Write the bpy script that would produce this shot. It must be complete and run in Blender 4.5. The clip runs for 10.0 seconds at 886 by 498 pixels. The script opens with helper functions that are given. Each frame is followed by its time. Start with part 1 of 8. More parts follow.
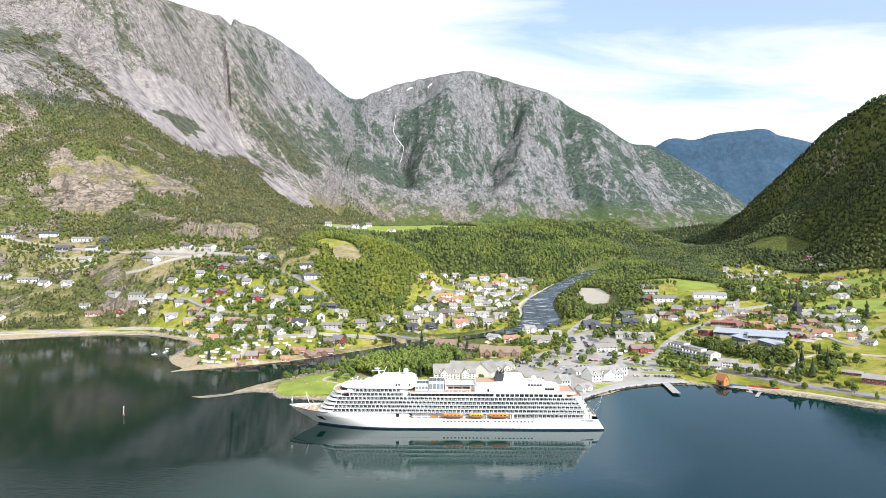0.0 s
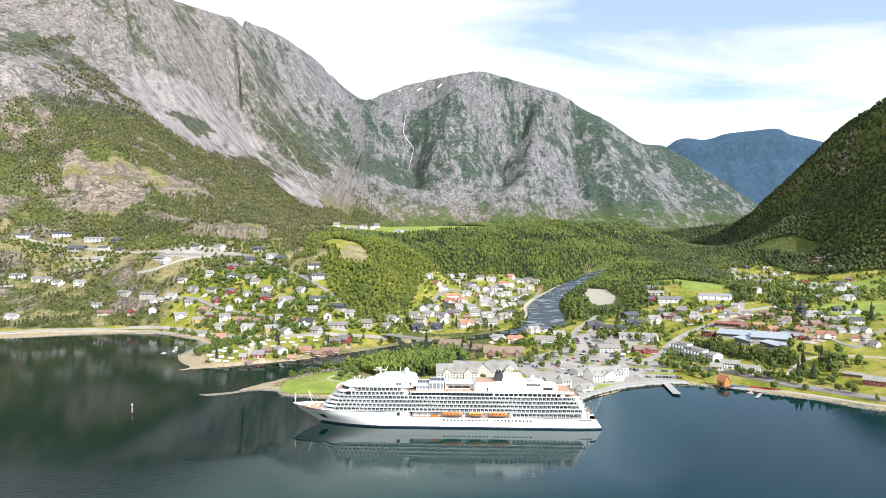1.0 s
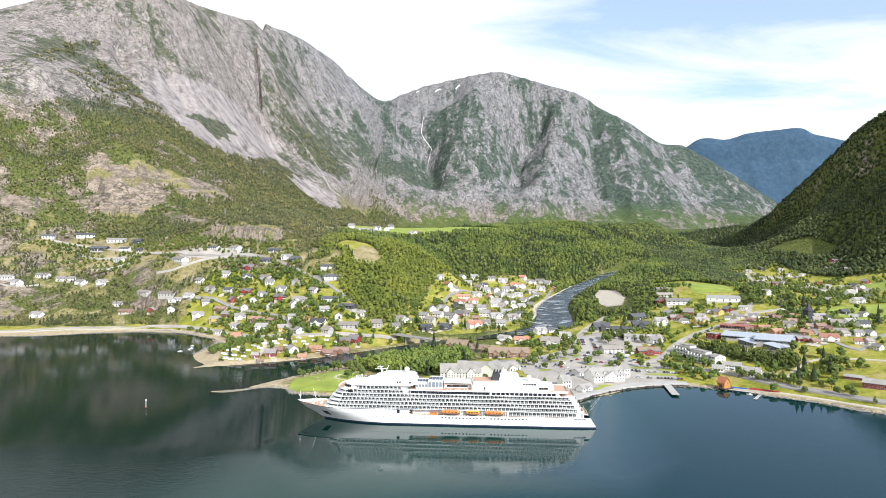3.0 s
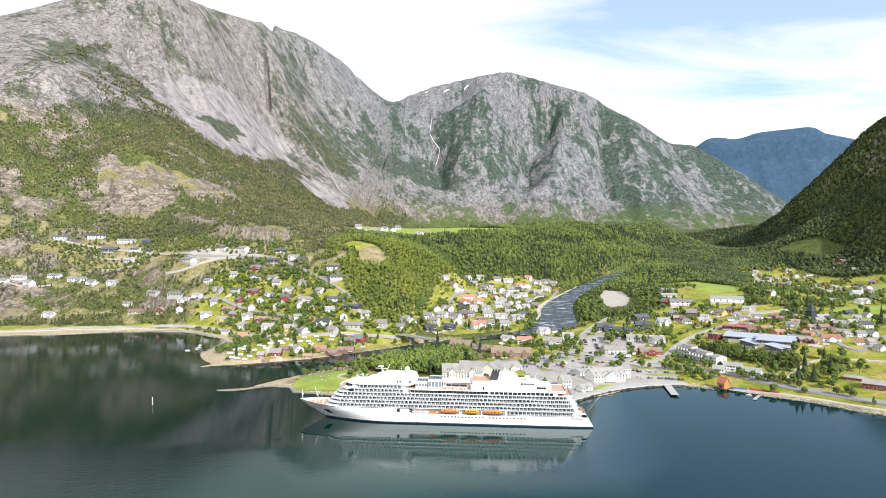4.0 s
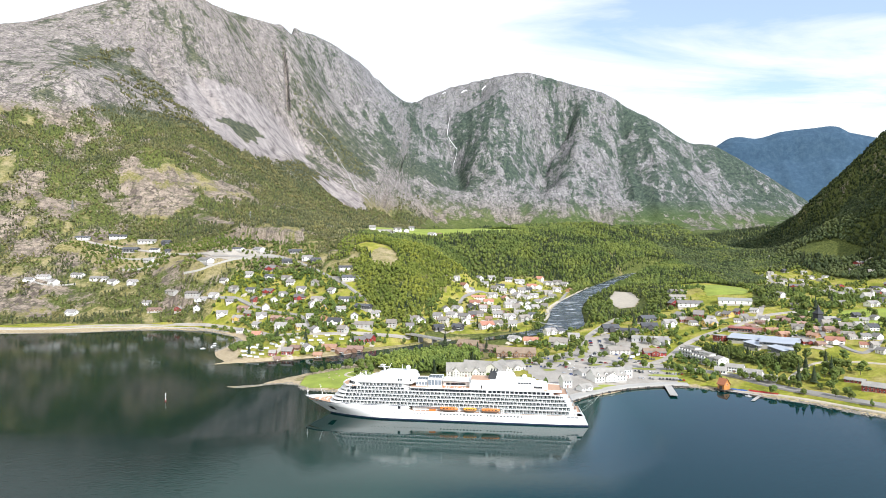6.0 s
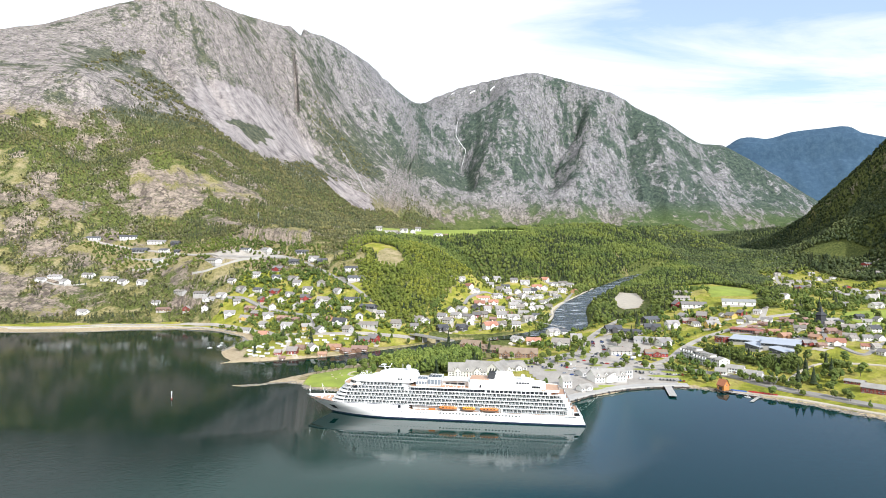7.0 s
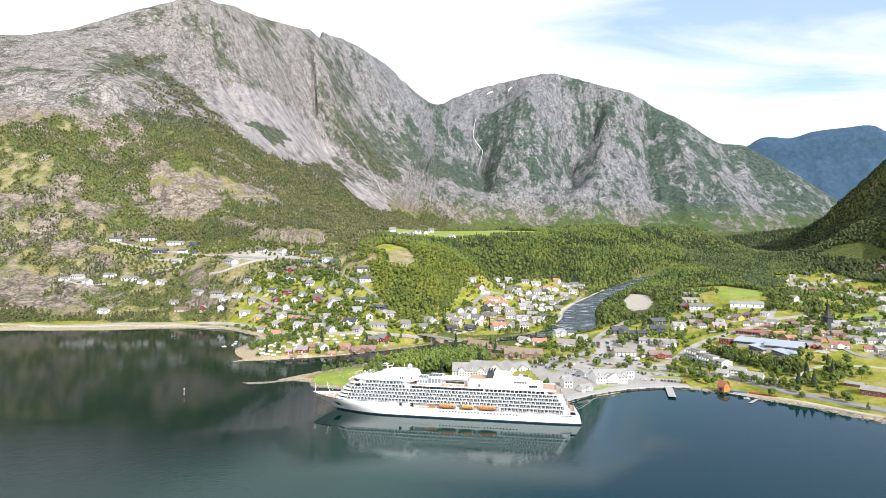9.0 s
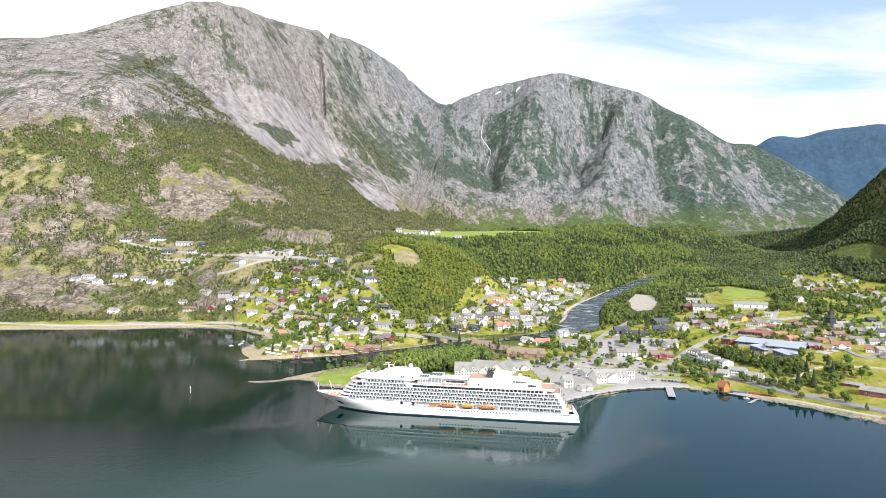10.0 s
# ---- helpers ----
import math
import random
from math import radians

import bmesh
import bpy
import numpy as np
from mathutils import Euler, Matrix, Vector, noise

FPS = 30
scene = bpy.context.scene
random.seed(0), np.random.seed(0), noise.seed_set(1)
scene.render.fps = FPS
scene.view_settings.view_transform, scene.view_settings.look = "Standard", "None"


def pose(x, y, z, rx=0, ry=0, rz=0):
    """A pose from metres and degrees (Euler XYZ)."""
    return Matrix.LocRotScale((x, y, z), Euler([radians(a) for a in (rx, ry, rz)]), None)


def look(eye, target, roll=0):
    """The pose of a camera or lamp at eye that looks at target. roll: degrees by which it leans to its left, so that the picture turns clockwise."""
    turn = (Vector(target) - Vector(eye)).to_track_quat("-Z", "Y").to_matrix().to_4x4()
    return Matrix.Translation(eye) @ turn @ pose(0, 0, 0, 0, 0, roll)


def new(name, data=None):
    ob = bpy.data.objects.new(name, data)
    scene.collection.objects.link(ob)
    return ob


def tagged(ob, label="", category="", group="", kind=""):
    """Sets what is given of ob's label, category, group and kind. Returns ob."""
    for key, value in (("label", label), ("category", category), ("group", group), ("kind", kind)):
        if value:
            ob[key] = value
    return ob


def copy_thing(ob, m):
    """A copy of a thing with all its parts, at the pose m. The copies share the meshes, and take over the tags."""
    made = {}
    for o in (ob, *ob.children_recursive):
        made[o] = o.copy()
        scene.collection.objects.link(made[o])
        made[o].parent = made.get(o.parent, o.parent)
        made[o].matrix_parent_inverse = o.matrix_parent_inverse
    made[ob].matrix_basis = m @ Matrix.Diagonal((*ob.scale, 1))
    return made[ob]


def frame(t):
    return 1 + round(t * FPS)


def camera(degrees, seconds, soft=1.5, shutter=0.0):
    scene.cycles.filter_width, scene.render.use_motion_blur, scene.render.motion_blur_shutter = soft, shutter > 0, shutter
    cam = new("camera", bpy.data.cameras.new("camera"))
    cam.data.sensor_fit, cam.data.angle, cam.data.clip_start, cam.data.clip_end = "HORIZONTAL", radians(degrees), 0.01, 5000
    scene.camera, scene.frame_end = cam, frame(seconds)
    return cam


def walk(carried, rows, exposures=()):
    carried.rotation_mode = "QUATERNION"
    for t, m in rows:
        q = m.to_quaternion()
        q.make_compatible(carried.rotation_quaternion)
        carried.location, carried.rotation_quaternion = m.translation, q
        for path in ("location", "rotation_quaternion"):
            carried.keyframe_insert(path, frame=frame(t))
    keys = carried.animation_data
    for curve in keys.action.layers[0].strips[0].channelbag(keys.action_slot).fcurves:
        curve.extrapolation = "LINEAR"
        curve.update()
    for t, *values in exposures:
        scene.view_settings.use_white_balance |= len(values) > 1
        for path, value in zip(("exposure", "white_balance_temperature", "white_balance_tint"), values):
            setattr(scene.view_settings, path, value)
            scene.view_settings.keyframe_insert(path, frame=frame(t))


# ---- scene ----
cam = camera(70.4, 10.0, soft=0.8)
PATH = [
    (0, (-1.074, -460.402, 125.883), (-1.073, -458.402, 125.893), 0.1),
    (0.5, (2.593, -464.245, 126.446), (2.576, -462.246, 126.456), 0.1),
    (1, (6.486, -467.866, 126.986), (6.453, -465.867, 126.996), 0.2),
    (1.5, (10.424, -471.36, 127.649), (10.375, -469.361, 127.659), 0.2),
    (2, (14.461, -475.228, 128.116), (14.396, -473.229, 128.126), 0.2),
    (2.5, (18.467, -478.868, 128.702), (18.386, -476.87, 128.712), 0.3),
    (4, (30.758, -489.388, 130.425), (30.631, -487.392, 130.435), 0.3),
    (4.5, (34.817, -492.808, 130.905), (34.674, -490.813, 130.915), 0.4),
    (5, (38.959, -496.296, 131.389), (38.802, -494.302, 131.399), 0.4),
    (5.5, (42.982, -499.615, 132.038), (42.809, -497.623, 132.047), 0.4),
    (7, (55.822, -509.913, 133.564), (55.603, -507.925, 133.574), 0.5),
    (7.5, (60.068, -512.931, 134.177), (59.833, -510.945, 134.186), 0.5),
    (8, (64.4, -516.406, 134.761), (64.15, -514.422, 134.771), 0.5),
    (8.5, (68.53, -519.683, 135.335), (68.266, -517.701, 135.344), 0.6),
    (9, (73.072, -522.774, 135.743), (72.792, -520.794, 135.753), 0.6),
    (9.5, (77.393, -525.857, 136.27), (77.098, -523.879, 136.28), 0.6),
    (10, (81.526, -529.42, 136.977), (81.217, -527.444, 136.986), 0.6),
]
walk(cam, [(t, look(e, a, r)) for t, e, a, r in PATH])


# ---------------------------------------------------------------- world, sun
SUN_TO = Vector((0.48, -0.70, 0.54)).normalized()
world = bpy.data.worlds.new("sky")
scene.world = world
world.use_nodes = True


def node(tree, kind, **values):
    n = tree.nodes.new(kind)
    for key, value in values.items():
        if key in n.inputs:
            n.inputs[key].default_value = value
    return n


def build_sky():
    tree = world.node_tree
    tree.nodes.clear()
    out = tree.nodes.new("ShaderNodeOutputWorld")
    back = node(tree, "ShaderNodeBackground", Strength=0.104)
    sky = tree.nodes.new("ShaderNodeTexSky")
    sky.sky_type, sky.sun_disc = "NISHITA", False
    sky.sun_elevation = math.asin(SUN_TO.z)
    sky.sun_rotation = math.atan2(SUN_TO.x, SUN_TO.y)
    sky.air_density, sky.dust_density, sky.ozone_density = 1.0, 0.6, 1.5
    coord = tree.nodes.new("ShaderNodeTexCoord")
    split = tree.nodes.new("ShaderNodeSeparateXYZ")
    tree.links.new(coord.outputs["Generated"], split.inputs[0])
    # high thin cloud deck: the direction laid on a flat layer
    lift = node(tree, "ShaderNodeMath"); lift.operation = "MAXIMUM"; lift.inputs[1].default_value = 0.0
    tree.links.new(split.outputs["Z"], lift.inputs[0])
    add = node(tree, "ShaderNodeMath"); add.operation = "ADD"; add.inputs[1].default_value = 0.16
    tree.links.new(lift.outputs[0], add.inputs[0])
    divs = []
    for axis in "XY":
        d = node(tree, "ShaderNodeMath"); d.operation = "DIVIDE"
        tree.links.new(split.outputs[axis], d.inputs[0]); tree.links.new(add.outputs[0], d.inputs[1])
        divs.append(d)
    join = tree.nodes.new("ShaderNodeCombineXYZ")
    tree.links.new(divs[0].outputs[0], join.inputs[0]); tree.links.new(divs[1].outputs[0], join.inputs[1])
    shift = tree.nodes.new("ShaderNodeMapping")
    shift.inputs["Location"].default_value = CLOUD_SHIFT
    shift.inputs["Scale"].default_value = (0.4, 1.0, 1.0)
    tree.links.new(join.outputs[0], shift.inputs[0])
    cloud = node(tree, "ShaderNodeTexNoise", Scale=1.5, Detail=8.0, Roughness=0.6, Distortion=0.6)
    tree.links.new(shift.outputs[0], cloud.inputs["Vector"])
    ramp = tree.nodes.new("ShaderNodeValToRGB")
    ramp.color_ramp.elements[0].color = (0.30, 0.30, 0.30, 1)
    ramp.color_ramp.elements[0].position, ramp.color_ramp.elements[1].position = CLOUD_RANGE
    mix = tree.nodes.new("ShaderNodeMixRGB")
    mix.inputs[2].default_value = CLOUD_WHITE
    # the deck is thick over the horizon and thins out overhead and towards the east
    thin = node(tree, "ShaderNodeMath"); thin.operation = "MULTIPLY_ADD"
    thin.inputs[1].default_value, thin.inputs[2].default_value = -0.98, 0.36
    tree.links.new(lift.outputs[0], thin.inputs[0])
    east = node(tree, "ShaderNodeMath"); east.operation = "MULTIPLY_ADD"
    east.inputs[1].default_value = -1.9
    slant = node(tree, "ShaderNodeMath"); slant.operation = "MULTIPLY"
    tree.links.new(split.outputs["X"], slant.inputs[0]); tree.links.new(lift.outputs[0], slant.inputs[1])
    tree.links.new(slant.outputs[0], east.inputs[0]); tree.links.new(thin.outputs[0], east.inputs[2])
    total = node(tree, "ShaderNodeMath"); total.operation = "ADD"
    tree.links.new(cloud.outputs["Fac"], total.inputs[0]); tree.links.new(east.outputs[0], total.inputs[1])
    tree.links.new(total.outputs[0], ramp.inputs[0])
    tree.links.new(ramp.outputs[0], mix.inputs[0]); bright = tree.nodes.new("ShaderNodeMixRGB")
    bright.blend_type = "MULTIPLY"
    bright.inputs[0].default_value, bright.inputs[2].default_value = 1.0, SKY_TINT
    tree.links.new(sky.outputs[0], bright.inputs[1]); tree.links.new(bright.outputs[0], mix.inputs[1])
    tree.links.new(mix.outputs[0], back.inputs[0]); tree.links.new(back.outputs[0], out.inputs[0])


CLOUD_SHIFT = (0.3, 0.2, 0.0)
CLOUD_RANGE = (0.34, 0.52)
SKY_TINT = (1.62, 1.86, 2.2, 1)
CLOUD_WHITE = (9.4, 9.8, 10.2, 1)
build_sky()
sun = new("sun", bpy.data.lights.new("sun", "SUN"))
sun.data.energy, sun.data.angle, sun.data.color = 4.9, radians(0.53), (1.0, 0.97, 0.93)
sun.matrix_world = look(SUN_TO * 3000, (0, 0, 0))
scene.view_settings.exposure = 0.21

# ---------------------------------------------------------------- relief of the land


def lattice(ix, iy, seed):
    """A repeatable direction for every corner of a lattice."""
    n = (ix.astype(np.int64) * 374761393 + iy.astype(np.int64) * 668265263 + seed * 974634777) & 0x7FFFFFFF
    n = ((n ^ (n >> 13)) * 1274126177) & 0x7FFFFFFF
    return ((n ^ (n >> 16)) & 0xFFFF) / 65536.0 * 2 * np.pi


def perlin(x, y, seed=0):
    x0, y0 = np.floor(x), np.floor(y)
    fx, fy = x - x0, y - y0
    u, v = fx * fx * fx * (fx * (fx * 6 - 15) + 10), fy * fy * fy * (fy * (fy * 6 - 15) + 10)
    total = 0
    for dx in (0, 1):
        for dy in (0, 1):
            a = lattice(x0 + dx, y0 + dy, seed)
            w = (u if dx else 1 - u) * (v if dy else 1 - v)
            total = total + w * (np.cos(a) * (fx - dx) + np.sin(a) * (fy - dy))
    return total * 1.5


def fractal(x, y, size, octaves, seed=0, ridged=False):
    total, amp, norm = 0, 1.0, 0
    for o in range(octaves):
        p = perlin(x / size * 2 ** o + 13.7 * o, y / size * 2 ** o - 7.1 * o, seed + o)
        total = total + amp * ((1 - 2 * np.abs(p)) if ridged else p)
        norm += amp
        amp *= 0.52
    return total / norm


def step(a, b, v):
    t = np.clip((v - a) / (b - a), 0, 1)
    return t * t * (3 - 2 * t)


# break lines of the land: x, y, height
SHORE_WEST = [(-1600, 150), (-1100, 290), (-804, 387), (-712, 410), (-620, 435), (-569, 470), (-497, 495), (-441, 487),
              (-384, 446), (-342, 395), (-331, 346), (-326, 288), (-297, 236), (-263, 198), (-231, 185), (-203, 198),
              (-182, 234), (-151, 274), (-125, 322), (-80, 365)]
SPIT = [(-208, 83), (-194, 92), (-171, 106), (-151, 101), (-142, 85), (-124, 80), (-95, 71), (-40, 62), (30, 52),
        (108, 59), (132, 89), (163, 116), (193, 132), (218, 140), (239, 140), (253, 131), (270, 123), (289, 107),
        (308, 93), (325, 78), (339, 60), (358, 40), (440, -60), (600, -260)]
SPIT_BACK = [(-185, 114), (-169, 135), (-149, 168), (-122, 211), (-92, 264), (-52, 312)]
DEEP = [(-1500, 0), (-900, 150), (-600, 330), (-470, 440), (-400, 350), (-380, 230), (-300, 120), (-240, 60), (-150, 30),
        (-60, 10), (60, -10), (180, 60), (250, 60), (320, -20), (420, -180), (0, -200), (-600, -200), (-280, 170), (-1600, -250)]
RIVER = [(-240, 150, -1), (-215, 176, 0), (-166, 228, 0), (-117, 282, 2), (-59, 337, 5), (-16, 367, 9), (31, 361, 15),
         (77, 378, 19), (132, 418, 25), (147, 490, 31), (155, 565, 37), (175, 645, 45), (208, 716, 54), (243, 790, 63),
         (288, 862, 73), (345, 965, 84), (430, 1080, 90)]
RIVER_WIDTH = [110, 95, 60, 44, 34, 30, 28, 34, 56, 54, 50, 44, 42, 40, 40, 40, 40]
WEST_SLOPE = [(-560, 504, 5.5), (-535, 511, 5.5), (-508, 514, 5.8), (-470, 509, 6.2), (-430, 498, 6.5), (-390, 473, 6.5), (-540, 485, 1.2), (-470, 493, 1.5),
              (-280, 262, 3.5), (-240, 225, 3.5), (-190, 262, 4), (-150, 310, 6), (-532, 530, 4.5), (-640, 475, 4.5),
              (-800, 430, 5), (-400, 478, 6), (-340, 440, 6), (-300, 380, 5), (-190, 380, 29), (-159, 416, 47),
              (-112, 425, 34), (-60, 385, 13), (-206, 513, 85), (-174, 655, 141), (-358, 612, 110), (-503, 625, 119),
              (-482, 746, 177), (-650, 740, 141), (-760, 620, 75), (-730, 540, 17), (-1000, 560, 75), (-1500, 500, 140)]
TERRACE = [(-138, 990, 178), (85, 1140, 188), (-250, 1340, 190), (-250, 870, 172), (-6, 768, 68), (146, 866, 70), (90, 562, 37),
           (-96, 496, 62), (-122, 544, 97), (-38, 702, 104), (-97, 747, 136), (74, 861, 102), (201, 921, 90), (327, 1332, 208),
           (592, 1553, 215), (460, 1330, 160), (10, 640, 45), (-45, 560, 48), (10, 480, 28), (40, 1010, 168), (190, 1130, 165)]
EAST_SIDE = [(132, 110, 4), (220, 165, 5), (300, 150, 9), (250, 236, 13), (200, 335, 26), (180, 250, 13), (60, 200, 6),
             (0, 150, 4), (-60, 130, 4), (-60, 230, 5), (-148, 114, 2.8), (-130, 100, 3), (-132, 150, 3), (-108, 190, 3.5), (-156, 126, 2.5), (-85, 225, 3.5), (363, 214, 33), (398, 195, 36), (433, 326, 47), (307, 452, 51),
             (244, 567, 44.5), (379, 562, 77), (398, 451, 62), (614, 549, 64), (739, 1214, 126), (855, 972, 108), (892, 1385, 148),
             (798, 1625, 121), (420, 60, 18), (480, 100, 32), (560, 250, 52), (700, 200, 70), (500, 900, 92), (600, 1200, 105),
             (380, 150, 22), (330, 120, 10)]
EAST_SKYLINE = [(965, 1705, 219), (980, 1653, 234), (998, 1591, 273), (1014, 1533, 303), (1033, 1467, 342), (1044, 1426, 354), (1058, 1376, 388), (1071, 1329, 423), (1084, 1285, 450), (1096, 1242, 461), (1107, 1202, 472), (1118, 1164, 472), (1126, 1137, 476), (1153, 1039, 495), (1187, 920, 514)]
EAST_BACK = [(1052, 1900, 174), (1088, 1776, 228), (1126, 1640, 297), (1153, 1541, 350), (1182, 1442, 412), (1207, 1352, 441), (1227, 1281, 451), (1294, 1044, 489), (1298, 2206, 153), (1376, 1927, 275), (1439, 1701, 366), (1543, 1334, 414)]
EAST_WALL_FOOT = [(962, 1615, 205), (983, 1542, 231), (1008, 1453, 261), (1025, 1392, 280), (1039, 1343, 328), (1055, 1288, 371), (1076, 1212, 374), (1094, 1149, 385), (1118, 1064, 408)]
EAST_SLOPE = [(893, 1235, 206), (923, 1129, 215), (953, 1021, 244), (979, 929, 262), (1003, 844, 289)]
EAST_MOUNTAIN = [(911, 1077, 158), (900, 820, 106), (950, 700, 108), (860, 700, 88), (916, 1428, 175), (2524, 2403, 700), (923, 1880, 170), (1200, 2400, 240), (2000, 2900, 500), (1000, 600, 150),
                 (1400, 600, 330), (2200, 1100, 520), (3200, 2600, 700), (1400, 2900, 250), (1000, 100, 140)]
WEST_MOUNTAIN = [(-780, 950, 284), (-850, 1010, 387), (-1200, 1215, 638), (-1400, 2030, 935), (-1030, 2620, 670), (-740, 2220, 416),
                 (-750, 2620, 465), (-1335, 3390, 1375), (-861, 3970, 1332), (-1070, 1020, 335), (-1095, 918, 400), (-805, 841, 197),
                 (-804, 1141, 381), (-732, 1348, 378), (-935, 1431, 515), (-1080, 1219, 508), (-493, 1367, 220), (-497, 916, 200),
                 (-523, 2167, 262), (-560, 1700, 250)]
WEST_CREST = [(-2600, 1300, 800), (-2055, 1663, 964), (-1843, 1759, 987), (-1812, 2061, 1180), (-1600, 2328, 1344),
              (-1495, 2586, 1408), (-1450, 2891, 1460), (-1350, 3329, 1544), (-1189, 3513, 1533), (-1029, 3776, 1502),
              (-861, 3971, 1377), (-725, 4102, 1244)]
MIDDLE_CREST = [(-523, 4168, 1300), (-271, 4188, 1386), (-101, 4151, 1407), (148, 4120, 1445), (313, 4133, 1425),
                (556, 4103, 1331), (760, 4119, 1292), (965, 4136, 1170), (1170, 4152, 1069), (1375, 4169, 927),
                (1538, 4182, 916), (1724, 4147, 800), (1906, 4112, 674), (2099, 4027, 518)]
MIDDLE_FACE = [(-302, 2886, 280), (130, 3121, 290), (630, 3261, 290), (951, 2885, 255), (1500, 3300, 240), (2200, 3700, 260),
               (-100, 2000, 205), (400, 2300, 215), (1402, 3872, 665), (1395, 3621, 473), (1726, 3848, 529)]
SPURS = [(26, 3841, 1172), (-46, 3656, 942), (-114, 3501, 732), (-139, 3300, 497), (142, 3771, 1001), (157, 3573, 705), (175, 3325, 465),
         (585, 3935, 1109), (509, 3670, 829), (449, 3426, 578), (1034, 3822, 851), (1030, 3572, 594)]
CLEFTS = [(-330, 3814, 996), (-294, 3717, 831), (-267, 3620, 685), (-215, 3424, 499), (-508, 4050, 1170), (-262, 4069, 1205), (-118, 4060, 1235),
          (484, 3968, 970), (377, 3860, 812), (325, 3757, 682), (302, 3555, 495), (880, 3999, 975), (813, 3775, 725), (805, 3494, 475)]
WEST_FLANK = [(-1086, 3422, 1193), (-916, 3337, 922), (-710, 3204, 690), (-604, 3612, 900), (-453, 3324, 638), (-648, 2758, 445), (-439, 2975, 434)]
BEHIND = [(-2600, 2200, 500), (-2500, 3200, 900), (-2000, 3900, 1100), (-1300, 4450, 1100), (-700, 4450, 1000), (-200, 4480, 1000),
          (400, 4480, 1000), (1000, 4480, 800), (1700, 4480, 500), (2300, 4480, 250), (3300, 4480, 300), (2900, 3600, 350)]


def densified(line, gap=8.0):
    """A smooth (Catmull-Rom) line through the points, with all their columns."""
    p = np.array(line, float)
    p = np.vstack([2 * p[0] - p[1], p, 2 * p[-1] - p[-2]])
    out = []
    for i in range(1, len(p) - 2):
        n = max(2, int(np.hypot(*(p[i + 1] - p[i])[:2]) / gap))
        t = np.linspace(0, 1, n, endpoint=False)[:, None]
        out.append(0.5 * (2 * p[i] + (p[i + 1] - p[i - 1]) * t + (2 * p[i - 1] - 5 * p[i] + 4 * p[i + 1] - p[i + 2]) * t ** 2
                          + (3 * p[i] - 3 * p[i + 1] + p[i + 2] - p[i - 1]) * t ** 3))
    return np.vstack(out + [p[-2:-1]])


def relief_nodes():
    rows = [(x, y, 0.0) for x, y in SHORE_WEST + SPIT + SPIT_BACK] + [(x, y, -9.0) for x, y in DEEP]
    for group in (WEST_SLOPE, TERRACE, EAST_SIDE, EAST_SKYLINE, EAST_BACK, EAST_WALL_FOOT, EAST_SLOPE, EAST_MOUNTAIN, WEST_MOUNTAIN, MIDDLE_FACE, SPURS, CLEFTS, WEST_FLANK, BEHIND):
        rows += group
    for crest in (WEST_CREST, MIDDLE_CREST):
        rows += [tuple(p) for p in densified(crest, 70.0)]
    return np.array(rows, float)


NODES = relief_nodes()
ROUND = 12.0


def relief_weights():
    d = np.sqrt((NODES[:, None, 0] - NODES[None, :, 0]) ** 2 + (NODES[:, None, 1] - NODES[None, :, 1]) ** 2 + ROUND ** 2)
    n = len(NODES)
    a = np.zeros((n + 3, n + 3))
    a[:n, :n] = -d - np.eye(n) * -0.5
    a[:n, n], a[:n, n + 1:] = 1, NODES[:, :2]
    a[n:, :n] = a[:n, n:].T
    return np.linalg.solve(a, np.concatenate([NODES[:, 2], np.zeros(3)]))


WEIGHTS = relief_weights()


GULLIES = [(40, 45, [(-360, 3900), (-330, 3814), (-294, 3717), (-267, 3620), (-215, 3424)]),
           (28, 36, [(540, 4010), (484, 3968), (377, 3860), (325, 3757), (302, 3555)]),
           (0, 85, [(-1253, 3092), (-1203, 2997), (-1167, 2918), (-1135, 2842), (-1101, 2761)]),
           (22, 40, [(-1409, 1976), (-1338, 1892), (-1280, 1827), (-1256, 1819)]),
           (36, 30, [(880, 3999), (813, 3775), (805, 3494)]),
           (40, 28, [(-692, 2961), (-588, 2760), (-448, 2457)]),
           (40, 26, [(1240, 3900), (1200, 3700), (1180, 3500)]),
           (30, 30, [(-1395, 2250), (-1230, 2050), (-1100, 1950)])]


def fall_lines(x, y):
    """Ground coordinates along the contours and down the slopes of the mountains: they fan out round the end of the west crest."""
    left = step(-430, -640, x + (y - 2500) * 0.05)
    right = step(650, 850, x) * step(2900, 2500, y)
    rx, ry = x + 1900, y - 2900
    ahead, side = 0.442 * rx + 0.897 * ry, 0.897 * rx - 0.442 * ry
    fan = np.arctan2(np.minimum(ahead, 0.0), side)
    along_west, down_west = np.where(ahead > 0, ahead, 0.0) + 1100 * fan, np.hypot(np.minimum(ahead, 0.0), side)
    along = left * along_west + (1 - left) * (right * (0.9 * x + 0.43 * y) + (1 - right) * x)
    down = left * down_west + (1 - left) * (right * (-0.43 * x + 0.9 * y) - (1 - right) * y)
    return along, down


RIVER_LINE = densified([(*p, w) for p, w in zip(RIVER, RIVER_WIDTH)], 10)


